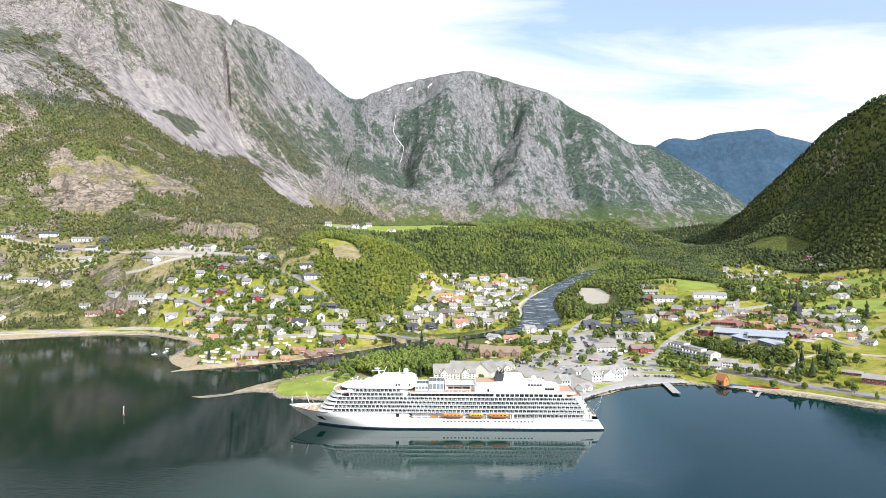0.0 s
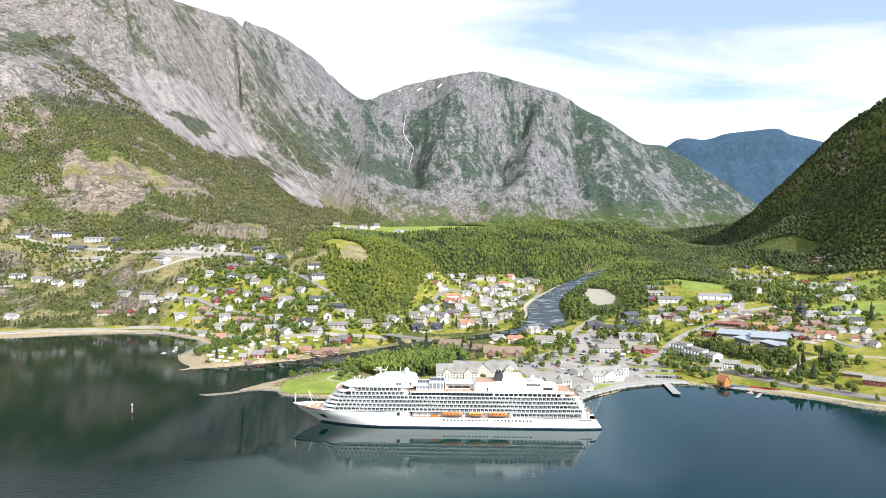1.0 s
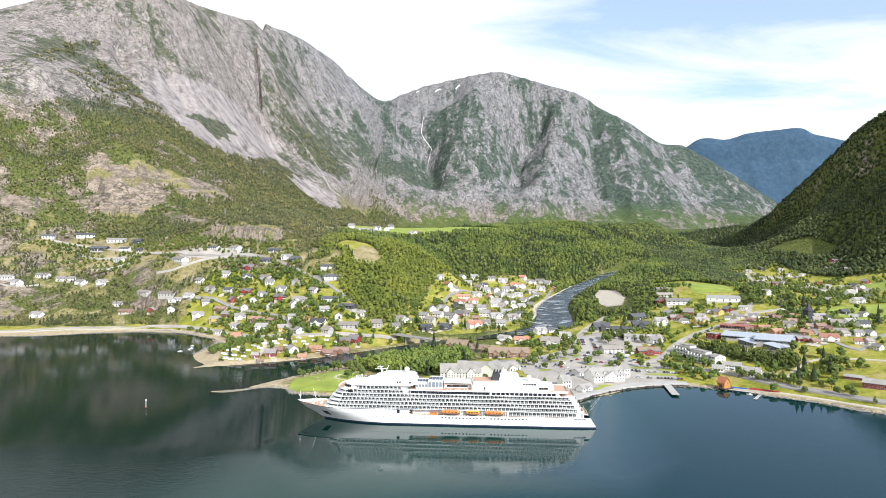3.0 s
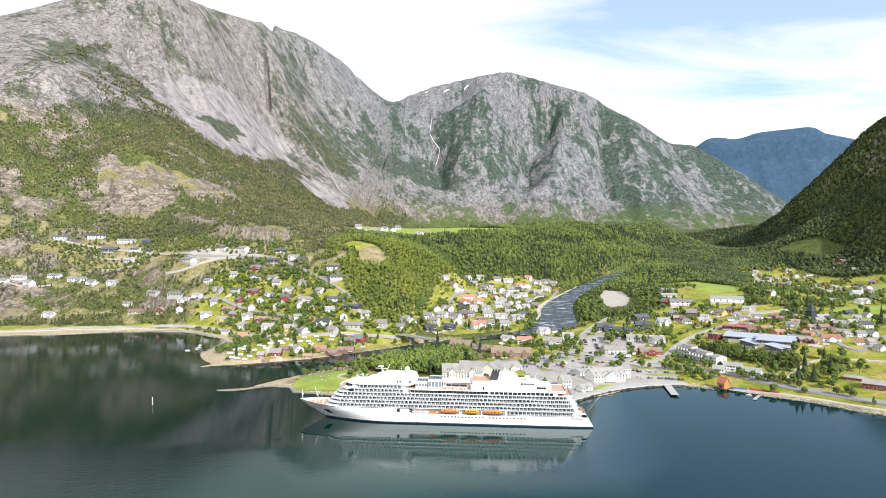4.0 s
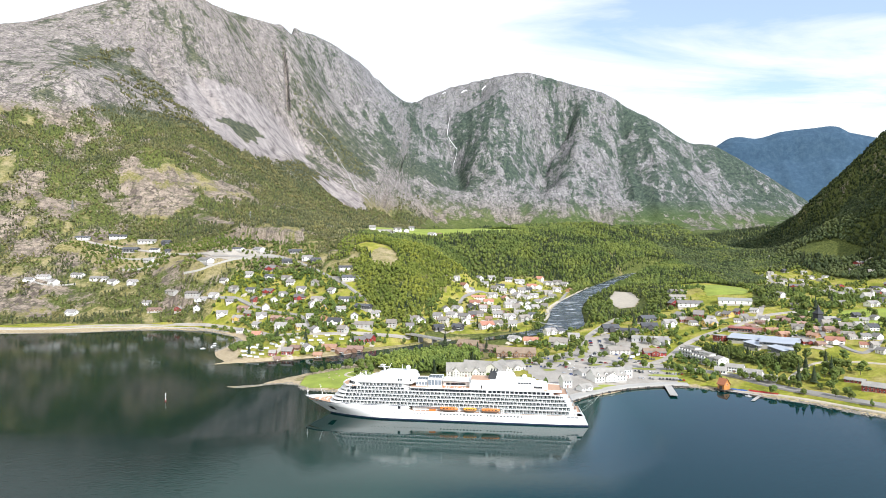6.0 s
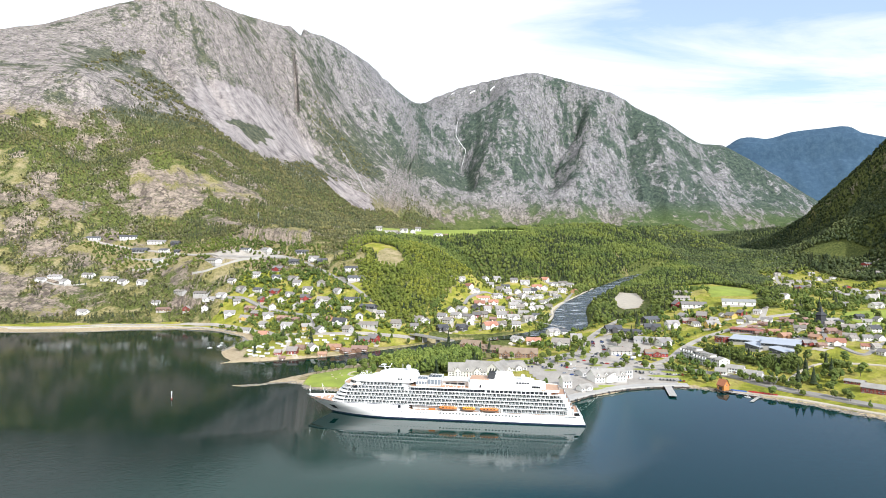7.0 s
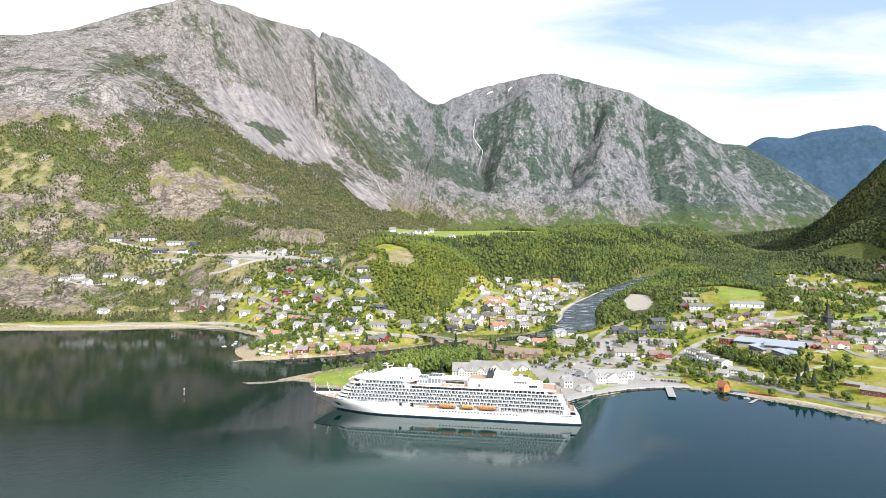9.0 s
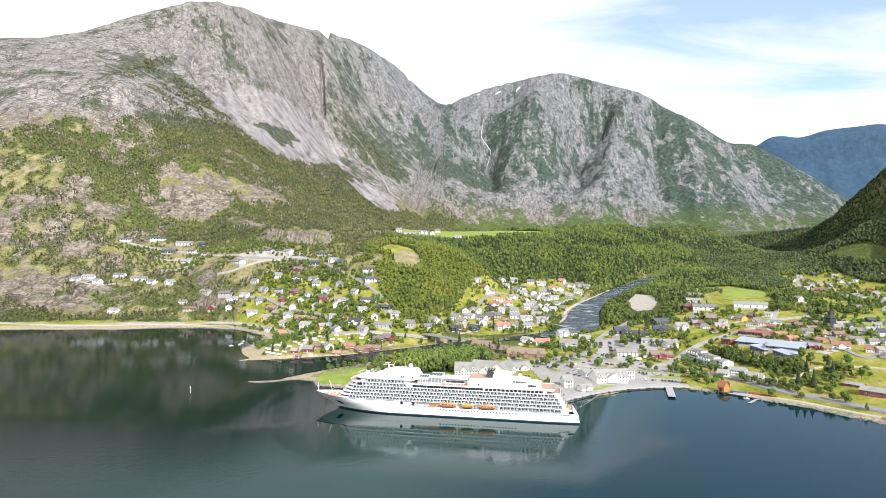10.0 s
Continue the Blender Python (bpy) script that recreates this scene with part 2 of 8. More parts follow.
def height(x, y, detail=True):
    """The height of the land at x, y."""
    x, y = np.asarray(x, float), np.asarray(y, float)
    shape = x.shape
    x, y = x.ravel(), y.ravel()
    h = WEIGHTS[-3] + WEIGHTS[-2] * x + WEIGHTS[-1] * y
    for (nx, ny, _), w in zip(NODES, WEIGHTS):
        h = h - w * np.sqrt((x - nx) ** 2 + (y - ny) ** 2 + ROUND ** 2)
    # the river's bed
    near = (x > -320) & (x < 520) & (y > 60) & (y < 1180)
    if near.any():
        best, bed, half = np.full(near.sum(), 1e9), np.zeros(near.sum()), np.ones(near.sum())
        for rx, ry, rz, rw in RIVER_LINE:
            d = np.hypot(x[near] - rx, y[near] - ry)
            hit = d < best
            best[hit], bed[hit], half[hit] = d[hit], rz, rw / 2
        part = h[near]
        bank = step(half - 3, half + 16, best)
        h[near] = np.minimum(part, bed - 3) * (1 - bank) + part * bank + np.where((part < bed + 1) & (best < half + 30), (bed + 1.5 - part) * bank * step(half + 30, half + 10, best), 0)
    if detail:
        high = step(120, 420, h) * step(500, 1000, y + np.abs(x) * 0.6)
        along, down = fall_lines(x, y)
        flute = fractal(along, down * 0.32, 210, 5, 3, True)
        crag = fractal(x, y, 520, 5, 31)
        fine = fractal(along, down * 0.5, 60, 4, 11)
        off = np.full(x.shape, 1e9)
        for line in (WEST_CREST, MIDDLE_CREST):
            for px, py, _ in densified(line, 60.0):
                off = np.minimum(off, np.hypot(x - px, y - py))
        high = high * (0.25 + 0.75 * step(20, 260, off))
        rib = fractal(along, down * 0.3, 330, 4, 57, True)
        h = h + high * (flute * 9 + crag * 24 + fine * 11 + (rib - 0.35) * 34 * step(1500, 1900, y))
        # the grey cliff above the terrace houses
        face = y + 0.06 * (x + 420) + 6 * perlin(x / 22.0, y * 0.0 + 3.0, 83)
        h = h + 17 * step(689, 699, face) * step(840, 715, face) * step(-525, -480, x) * step(-330, -365, x)
        for wide, deep, line in GULLIES:
            near = (x > min(p[0] for p in line) - 150) & (x < max(p[0] for p in line) + 150) & (y > min(p[1] for p in line) - 150) & (y < max(p[1] for p in line) + 150)
            if near.any():
                path = densified(line, 12.0)
                d = np.min([np.hypot(x[near] - px, y[near] - py) for px, py in path], 0)
                h[near] -= deep * (np.exp(-(d / wide) ** 2) if wide else step(15, 6, d + 3 * perlin(x[near] / 30, y[near] / 30, 63)))
        h = h + step(3, 40, h) * (1 - high) * fractal(x, y, 70, 3, 21) * 3.0 * step(-250, -420, x + np.where(y > 500, 0, 60))
    return h.reshape(shape)


# end of the relief

# ---------------------------------------------------------------- materials


def material(name):
    m = bpy.data.materials.new(name)
    m.use_nodes = True
    tree = m.node_tree
    return m, tree, tree.nodes["Principled BSDF"]


def link(tree, a, b):
    tree.links.new(a, b)


def noise_node(tree, scale, detail=4.0, rough=0.55, stretch=None, vector="Object"):
    coord = tree.nodes.new("ShaderNodeTexCoord")
    n = node(tree, "ShaderNodeTexNoise", Scale=scale, Detail=detail, Roughness=rough)
    if stretch:
        m = tree.nodes.new("ShaderNodeMapping")
        m.inputs["Scale"].default_value = stretch
        link(tree, coord.outputs[vector], m.inputs[0])
        link(tree, m.outputs[0], n.inputs["Vector"])
    else:
        link(tree, coord.outputs[vector], n.inputs["Vector"])
    return n.outputs["Fac"]


def ramp_node(tree, fac, stops):
    r = tree.nodes.new("ShaderNodeValToRGB")
    e = r.color_ramp.elements
    while len(e) < len(stops):
        e.new(0.5)
    for el, (p, c) in zip(e, stops):
        el.position, el.color = p, (*c, 1) if len(c) == 3 else c
    link(tree, fac, r.inputs[0])
    return r.outputs[0]


def mixed(tree, fac, a, b, mode="MIX"):
    m = tree.nodes.new("ShaderNodeMixRGB")
    m.blend_type = mode
    for i, v in enumerate((fac, a, b)):
        if isinstance(v, (int, float)):
            m.inputs[i].default_value = v
        elif isinstance(v, tuple):
            m.inputs[i].default_value = (*v, 1)
        else:
            link(tree, v, m.inputs[i])
    return m.outputs[0]


def maths(tree, op, a, b=0.0):
    m = tree.nodes.new("ShaderNodeMath")
    m.operation = op
    for i, v in enumerate((a, b)):
        if isinstance(v, (int, float)):
            m.inputs[i].default_value = v
        else:
            link(tree, v, m.inputs[i])
    return m.outputs[0]


def bump(tree, shader, fac, strength, distance):
    b = node(tree, "ShaderNodeBump", Strength=strength, Distance=distance)
    link(tree, fac, b.inputs["Height"])
    link(tree, b.outputs[0], shader.inputs["Normal"])


def plain(name, colour, rough=0.6, metal=0.0, vary=0.12, scale=0.8, each=0.0, grain=0.0):
    """Painted or plain matter: a colour with mottling at two scales, and from object to object."""
    m, tree, sh = material(name)
    big, fine = noise_node(tree, scale * 0.25, 3), noise_node(tree, scale * 4, 4)
    both = maths(tree, "ADD", maths(tree, "MULTIPLY", big, 0.6), maths(tree, "MULTIPLY", fine, 0.4))
    dark = tuple(c * (1 - vary) for c in colour)
    light = tuple(min(c * (1 + vary), 1) for c in colour)
    col = ramp_node(tree, both, [(0.3, dark), (0.7, light)])
    if each:
        info = tree.nodes.new("ShaderNodeObjectInfo")
        lift = maths(tree, "ADD", maths(tree, "MULTIPLY", info.outputs["Random"], 2 * each), 1 - each)
        hsv = tree.nodes.new("ShaderNodeHueSaturation")
        link(tree, lift, hsv.inputs["Value"])
        link(tree, col, hsv.inputs["Color"])
        col = hsv.outputs[0]
    link(tree, col, sh.inputs["Base Color"])
    sh.inputs["Roughness"].default_value, sh.inputs["Metallic"].default_value = rough, metal
    if grain:
        bump(tree, sh, fine, 0.4, grain)
    return m


def ground_material():
    m, tree, sh = material("land")
    def attr(name):
        a = tree.nodes.new("ShaderNodeAttribute")
        a.attribute_name = name
        return a.outputs["Fac"]
    rock_a, wood_a, lawn_a, sand_a = attr("rock"), attr("wood"), attr("lawn"), attr("sand")
    fine = noise_node(tree, 0.22, 6, 0.65)
    mid = noise_node(tree, 0.035, 6, 0.6)
    broad = noise_node(tree, 0.006, 5, 0.55)
    def fall_noise(scale, squeeze, detail, rough):
        c = tree.nodes.new("ShaderNodeCombineXYZ")
        link(tree, attr("along"), c.inputs[0])
        link(tree, maths(tree, "MULTIPLY", attr("down"), squeeze), c.inputs[1])
        n = node(tree, "ShaderNodeTexNoise", Scale=scale, Detail=detail, Roughness=rough, Distortion=0.3)
        link(tree, c.outputs[0], n.inputs["Vector"])
        return n.outputs["Fac"]
    streak = fall_noise(0.030, 0.46, 7.0, 0.66)
    lines = fall_noise(0.011, 0.85, 8.0, 0.66)
    # bare gneiss, streaked down its faces
    crag = noise_node(tree, 0.060, 9, 0.70)
    block = maths(tree, "ADD", maths(tree, "MULTIPLY", streak, 0.5), maths(tree, "MULTIPLY", crag, 0.5))
    rock = ramp_node(tree, block, [(0.28, (0.16, 0.153, 0.152)), (0.42, (0.235, 0.222, 0.215)), (0.56, (0.31, 0.293, 0.28)), (0.74, (0.40, 0.376, 0.352))])
    rock = mixed(tree, 0.75, rock, ramp_node(tree, lines, [(0.32, (0.55, 0.51, 0.53)), (0.47, (0.84, 0.81, 0.79)), (0.64, (1.0, 0.98, 0.94))]), "MULTIPLY")
    rock = mixed(tree, 0.5, rock, ramp_node(tree, fine, [(0.3, (0.55, 0.55, 0.55)), (0.6, (1.1, 1.1, 1.1))]), "MULTIPLY")
    heath = ramp_node(tree, fine, [(0.3, (0.082, 0.092, 0.026)), (0.5, (0.215, 0.195, 0.075)), (0.7, (0.38, 0.31, 0.155))])
    heath = mixed(tree, ramp_node(tree, mid, [(0.42, (0, 0, 0)), (0.62, (0.85, 0.85, 0.85))]), heath, (0.42, 0.345, 0.21))
    forest = ramp_node(tree, fine, [(0.32, (0.050, 0.065, 0.018)), (0.5, (0.105, 0.125, 0.038)), (0.68, (0.18, 0.19, 0.066))])
    forest = mixed(tree, 0.5, forest, ramp_node(tree, mid, [(0.35, (0.55, 0.62, 0.5)), (0.65, (1.2, 1.15, 0.9))]), "MULTIPLY")
    lawn = ramp_node(tree, mid, [(0.3, (0.15, 0.185, 0.026)), (0.48, (0.31, 0.315, 0.048)), (0.6, (0.40, 0.35, 0.095)), (0.75, (0.44, 0.365, 0.175))])
    lawn = mixed(tree, 0.7, lawn, ramp_node(tree, fine, [(0.3, (0.6, 0.6, 0.6)), (0.7, (1.25, 1.25, 1.25))]), "MULTIPLY")
    sand = ramp_node(tree, fine, [(0.3, (0.36, 0.28, 0.17)), (0.7, (0.56, 0.46, 0.31))])
    def edge(a, n, width):
        s = maths(tree, "ADD", a, maths(tree, "MULTIPLY", maths(tree, "SUBTRACT", n, 0.5), 1.5))
        return ramp_node(tree, s, [(0.5 - width, (0, 0, 0)), (0.5 + width, (1, 1, 1))])
    col = mixed(tree, edge(wood_a, mid, 0.12), heath, forest)
    alp = ramp_node(tree, fine, [(0.3, (0.042, 0.050, 0.036)), (0.5, (0.084, 0.094, 0.064)), (0.72, (0.150, 0.155, 0.112))])
    alp = mixed(tree, 0.9, alp, ramp_node(tree, noise_node(tree, 0.045, 8, 0.72), [(0.38, (0.45, 0.5, 0.5)), (0.5, (0.95, 0.95, 0.92)), (0.6, (1.65, 1.5, 1.3))]), "MULTIPLY")
    col = mixed(tree, attr("high"), col, alp)
    col = mixed(tree, edge(lawn_a, mid, 0.1), col, lawn)
    rock_n = maths(tree, "ADD", maths(tree, "ADD", maths(tree, "MULTIPLY", streak, 0.26), maths(tree, "MULTIPLY", mid, 0.26)), maths(tree, "ADD", maths(tree, "MULTIPLY", lines, 0.26), maths(tree, "MULTIPLY", fine, 0.22)))
    rock_s = maths(tree, "ADD", rock_a, maths(tree, "MULTIPLY", maths(tree, "SUBTRACT", rock_n, 0.5), 4.6))
    grit = noise_node(tree, 0.55, 5, 0.7)
    rock = mixed(tree, 0.4, rock, ramp_node(tree, grit, [(0.32, (0.45, 0.43, 0.42)), (0.55, (1.08, 1.06, 1.03))]), "MULTIPLY")
    crack = fall_noise(0.020, 0.5, 5.0, 0.6)
    split_2, ledge = fall_noise(0.040, 0.40, 4.0, 0.6), fall_noise(0.03, 2.2, 5.0, 0.6)
    rock = mixed(tree, ramp_node(tree, maths(tree, "ABSOLUTE", maths(tree, "SUBTRACT", crack, 0.5)), [(0.004, (0.8, 0.8, 0.8)), (0.024, (0, 0, 0))]), rock, (0.055, 0.05, 0.05))
    for lines_2, much in ((split_2, 0.4), (ledge, 0.6)):
        rock = mixed(tree, ramp_node(tree, maths(tree, "ABSOLUTE", maths(tree, "SUBTRACT", lines_2, 0.5)), [(0.006, (much, much, much)), (0.030, (0, 0, 0))]), rock, (0.075, 0.07, 0.068))
    # crags: ledges and broken faces some ten metres across
    rock = mixed(tree, 1.0, rock, ramp_node(tree, crag, [(0.36, (0.66, 0.66, 0.68)), (0.48, (0.97, 0.96, 0.96)), (0.62, (1.10, 1.09, 1.07))]), "MULTIPLY")
    tuft = noise_node(tree, 0.085, 6, 0.75)
    rock = mixed(tree, ramp_node(tree, tuft, [(0.545, (0, 0, 0)), (0.60, (0.85, 0.85, 0.85))]), rock, alp)
    # heather and birch along the ledges
    rock = mixed(tree, ramp_node(tree, fall_noise(0.022, 2.6, 7.0, 0.66), [(0.585, (0, 0, 0)), (0.625, (0.9, 0.9, 0.9))]), rock, alp)
    rock = mixed(tree, 1.0, rock, mixed(tree, attr("high"), (1.22, 1.10, 0.94), (1.34, 1.30, 1.29)), "MULTIPLY")
    pale = ramp_node(tree, streak, [(0.34, (0.13, 0.115, 0.115)), (0.46, (0.29, 0.26, 0.25)), (0.56, (0.37, 0.335, 0.315)), (0.70, (0.46, 0.425, 0.40))])
    pale = mixed(tree, 0.8, pale, ramp_node(tree, crag, [(0.36, (0.6, 0.6, 0.62)), (0.5, (1.0, 0.99, 0.98))]), "MULTIPLY")
    rock = mixed(tree, attr("slab"), rock, pale)
    # distance haze is painted into rock and plants as a bluish multiply
    rock = mixed(tree, attr("haze_tint"), rock, mixed(tree, 1.0, rock, (0.80, 0.88, 0.97), "MULTIPLY"))
    col = mixed(tree, attr("haze_tint"), col, mixed(tree, 1.0, col, (0.66, 0.84, 1.0), "MULTIPLY"))
    col = mixed(tree, ramp_node(tree, rock_s, [(0.40, (0, 0, 0)), (0.60, (1, 1, 1))]), col, rock)
    col = mixed(tree, edge(sand_a, fine, 0.15), col, sand)
    link(tree, col, sh.inputs["Base Color"])
    sh.inputs["Roughness"].default_value = 0.95
    sh.inputs["Specular IOR Level"].default_value = 0.15
    relief = maths(tree, "ADD", maths(tree, "MULTIPLY", streak, 0.30), maths(tree, "ADD", maths(tree, "MULTIPLY", fine, 0.2), maths(tree, "MULTIPLY", crag, 0.7)))
    bump(tree, sh, relief, 0.9, 8.0)
    return m


def water_material(name, deep, ripple, rough):
    m, tree, sh = material(name)
    if ripple < 0.3:
        # reflected tone painted into the teal: dark hillside in the west, blue sky east
        place = tree.nodes.new("ShaderNodeTexCoord")
        parts = tree.nodes.new("ShaderNodeSeparateXYZ")
        link(tree, place.outputs["Object"], parts.inputs[0])
        reflect_tone = maths(tree, "ADD", maths(tree, "MULTIPLY", parts.outputs["X"], 0.0026), maths(tree, "ADD", maths(tree, "MULTIPLY", parts.outputs["Y"], -0.0016), maths(tree, "MULTIPLY", noise_node(tree, 0.006, 4), 0.5)))
        link(tree, ramp_node(tree, reflect_tone, [(0.0, tuple(c * 0.44 for c in deep)), (0.42, tuple(c * 1.1 for c in deep)), (0.8, (0.0012, 0.0230, 0.0272))]), sh.inputs["Base Color"])
    else:
        sh.inputs["Base Color"].default_value = (*deep, 1)
    sh.inputs["Roughness"].default_value, sh.inputs["IOR"].default_value = rough, 1.333
    sh.inputs["Specular IOR Level"].default_value = 0.29
    small = noise_node(tree, 0.42, 3, 0.5, (0.5, 2.0, 1.0))
    wide = noise_node(tree, 0.02, 3, 0.5)
    calm = ramp_node(tree, wide, [(0.38, (0.65, 0.65, 0.65)), (0.62, (1, 1, 1))])
    # the breeze freshens towards the open fjord
    coord = tree.nodes.new("ShaderNodeTexCoord")
    split = tree.nodes.new("ShaderNodeSeparateXYZ")
    link(tree, coord.outputs["Object"], split.inputs[0])
    south = maths(tree, "ADD", maths(tree, "ADD", maths(tree, "MULTIPLY", split.outputs["Y"], -0.005), maths(tree, "MULTIPLY", maths(tree, "MAXIMUM", maths(tree, "SUBTRACT", split.outputs["X"], 150.0), 0.0), 0.004)), maths(tree, "MULTIPLY", wide, 0.6))
    calm = mixed(tree, ramp_node(tree, south, [(0.55, (0, 0, 0)), (0.95, (1, 1, 1))]) if ripple < 0.3 else 0.0, calm, (5.5, 5.5, 5.5))
    if ripple < 0.3:
        calm = maths(tree, "ADD", calm, maths(tree, "MULTIPLY", maths(tree, "MINIMUM", maths(tree, "MAXIMUM", maths(tree, "SUBTRACT", -150.0, split.outputs["X"]), 0.0), 100.0), 0.022))
    bump(tree, sh, maths(tree, "MULTIPLY", small, calm), ripple, 0.12)
    if ripple < 0.3:
        # outside the lee of the ship and the spit the wavelets show more of their southern sides
        lee = maths(tree, "MULTIPLY", maths(tree, "MINIMUM", maths(tree, "MAXIMUM", maths(tree, "SUBTRACT", 130.0, maths(tree, "ABSOLUTE", maths(tree, "SUBTRACT", split.outputs["X"], 20.0))), 0.0), 40.0), 1.6)
        open_water = maths(tree, "MULTIPLY", maths(tree, "SUBTRACT", maths(tree, "SUBTRACT", -45.0, split.outputs["Y"]), lee), 0.02)
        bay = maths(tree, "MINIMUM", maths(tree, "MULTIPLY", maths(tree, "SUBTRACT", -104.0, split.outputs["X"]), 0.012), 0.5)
        bay_dimming = ramp_node(tree, maths(tree, "ADD", maths(tree, "MULTIPLY", split.outputs["Y"], 0.006), maths(tree, "ADD", 0.60, maths(tree, "MULTIPLY", wide, 0.25))), [(0.05, (0.45, 0.45, 0.45)), (0.5, (0.95, 0.95, 0.95))])
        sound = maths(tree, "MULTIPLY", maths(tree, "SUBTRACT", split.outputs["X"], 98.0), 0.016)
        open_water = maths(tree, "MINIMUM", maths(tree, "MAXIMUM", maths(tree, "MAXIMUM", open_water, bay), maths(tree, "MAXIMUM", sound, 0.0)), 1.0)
        # reflectivity is cut by place, most in the bay, to darken its mirror image
        link(tree, maths(tree, "SUBTRACT", maths(tree, "SUBTRACT", 0.55, maths(tree, "MULTIPLY", open_water, 0.19)), maths(tree, "MULTIPLY", maths(tree, "MULTIPLY", maths(tree, "MAXIMUM", bay, 0.0), bay_dimming), 0.70)), sh.inputs["Specular IOR Level"])
        lean = tree.nodes.new("ShaderNodeCombineXYZ")
        link(tree, maths(tree, "MULTIPLY", open_water, -0.066), lean.inputs[1])
        lean.inputs[2].default_value = 1.0
        unit = tree.nodes.new("ShaderNodeVectorMath")
        unit.operation = "NORMALIZE"
        link(tree, lean.outputs[0], unit.inputs[0])
        link(tree, unit.outputs[0], sh.inputs["Normal"].links[0].from_node.inputs["Normal"])
    return m


def leaf_material(name, dark, light, hue=0.03):
    m, tree, sh = material(name)
    geo = tree.nodes.new("ShaderNodeNewGeometry")
    fine = noise_node(tree, 0.7, 4, 0.7)
    both = maths(tree, "ADD", maths(tree, "MULTIPLY", geo.outputs["Random Per Island"], 0.5), maths(tree, "MULTIPLY", ramp_node(tree, fine, [(0.35, (0, 0, 0)), (0.65, (1, 1, 1))]), 0.5))
    col = ramp_node(tree, both, [(0.15, dark), (0.85, light)])
    # stands of different kinds and ages
    col = mixed(tree, 1.0, col, ramp_node(tree, noise_node(tree, 0.016, 4, 0.6), [(0.34, (0.62, 0.70, 0.72)), (0.5, (0.95, 0.95, 0.95)), (0.66, (1.22, 1.12, 1.0))]), "MULTIPLY")
    info = tree.nodes.new("ShaderNodeObjectInfo")
    hsv = tree.nodes.new("ShaderNodeHueSaturation")
    link(tree, maths(tree, "ADD", maths(tree, "MULTIPLY", info.outputs["Random"], hue), 0.5 - hue / 2), hsv.inputs["Hue"])
    link(tree, col, hsv.inputs["Color"])
    link(tree, hsv.outputs[0], sh.inputs["Base Color"])
    sh.inputs["Roughness"].default_value = 0.75
    sh.inputs["Specular IOR Level"].default_value = 0.2
    bump(tree, sh, fine, 0.9, 1.2)
    return m


LAND = ground_material()
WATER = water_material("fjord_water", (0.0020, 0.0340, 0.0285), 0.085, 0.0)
DRY_LEAF = leaf_material("dry_scrub_leaves", (0.062, 0.067, 0.027), (0.195, 0.190, 0.082))
# dark green leaf, darkened further to carry the shade of the east hillside
SHADED_LEAF = leaf_material("dark_shaded_hillside_leaves", (0.025, 0.040, 0.016), (0.112, 0.142, 0.052))
LEAF = leaf_material("broad_leaves", (0.058, 0.086, 0.018), (0.152, 0.192, 0.046))
YOUNG_LEAF = leaf_material("young_birch_leaves", (0.094, 0.124, 0.020), (0.210, 0.242, 0.046))
GREY_PINE = leaf_material("dry_pine_needles", (0.038, 0.048, 0.024), (0.115, 0.125, 0.062))
GROVE_LEAF = leaf_material("alder_leaves", (0.062, 0.098, 0.020), (0.215, 0.27, 0.062))
PINE = leaf_material("pine_needles", (0.016, 0.027, 0.013), (0.062, 0.080, 0.034))
BARK = plain("bark", (0.10, 0.075, 0.055), 0.9)

# ---------------------------------------------------------------- mesh helpers


def mesh_from(name, verts, faces, mat, smooth=False):
    """A mesh from arrays of corners and of faces that all have the same number of corners."""
    verts, faces = np.asarray(verts, np.float32), np.asarray(faces, np.int32)
    me = bpy.data.meshes.new(name)
    n = faces.shape[1]
    me.vertices.add(len(verts))
    me.vertices.foreach_set("co", verts.ravel())
    me.loops.add(faces.size)
    me.loops.foreach_set("vertex_index", faces.ravel())
    me.polygons.add(len(faces))
    me.polygons.foreach_set("loop_start", np.arange(0, faces.size, n, dtype=np.int32))
    me.polygons.foreach_set("use_smooth", np.full(len(faces), smooth))
    me.update(calc_edges=True)
    me.materials.append(mat)
    return me


def grid_faces(rows, cols):
    i = np.arange(rows * cols).reshape(rows, cols)
    return np.stack([i[:-1, :-1], i[:-1, 1:], i[1:, 1:], i[1:, :-1]], -1).reshape(-1, 4)


def part(name, bm, mat, parent=None, label="", smooth=False):
    """Links a bmesh as one mesh object, under a thing or a part."""
    me = bpy.data.meshes.new(name)
    bmesh.ops.recalc_face_normals(bm, faces=bm.faces)
    for f in bm.faces:
        f.smooth = smooth
    bm.to_mesh(me)
    bm.free()
    me.materials.append(mat)
    ob = new(name, me)
    if parent:
        ob.parent = parent
    return tagged(ob, label)


def inside(poly, x, y):
    """Whether x, y lie within the polygon."""
    x, y = np.asarray(x, float), np.asarray(y, float)
    res = np.zeros(x.shape, bool)
    for (x0, y0), (x1, y1) in zip(poly, poly[1:] + poly[:1]):
        if y0 != y1:
            res ^= ((y0 > y) != (y1 > y)) & (x < (x1 - x0) * (y - y0) / (y1 - y0) + x0)
    return res


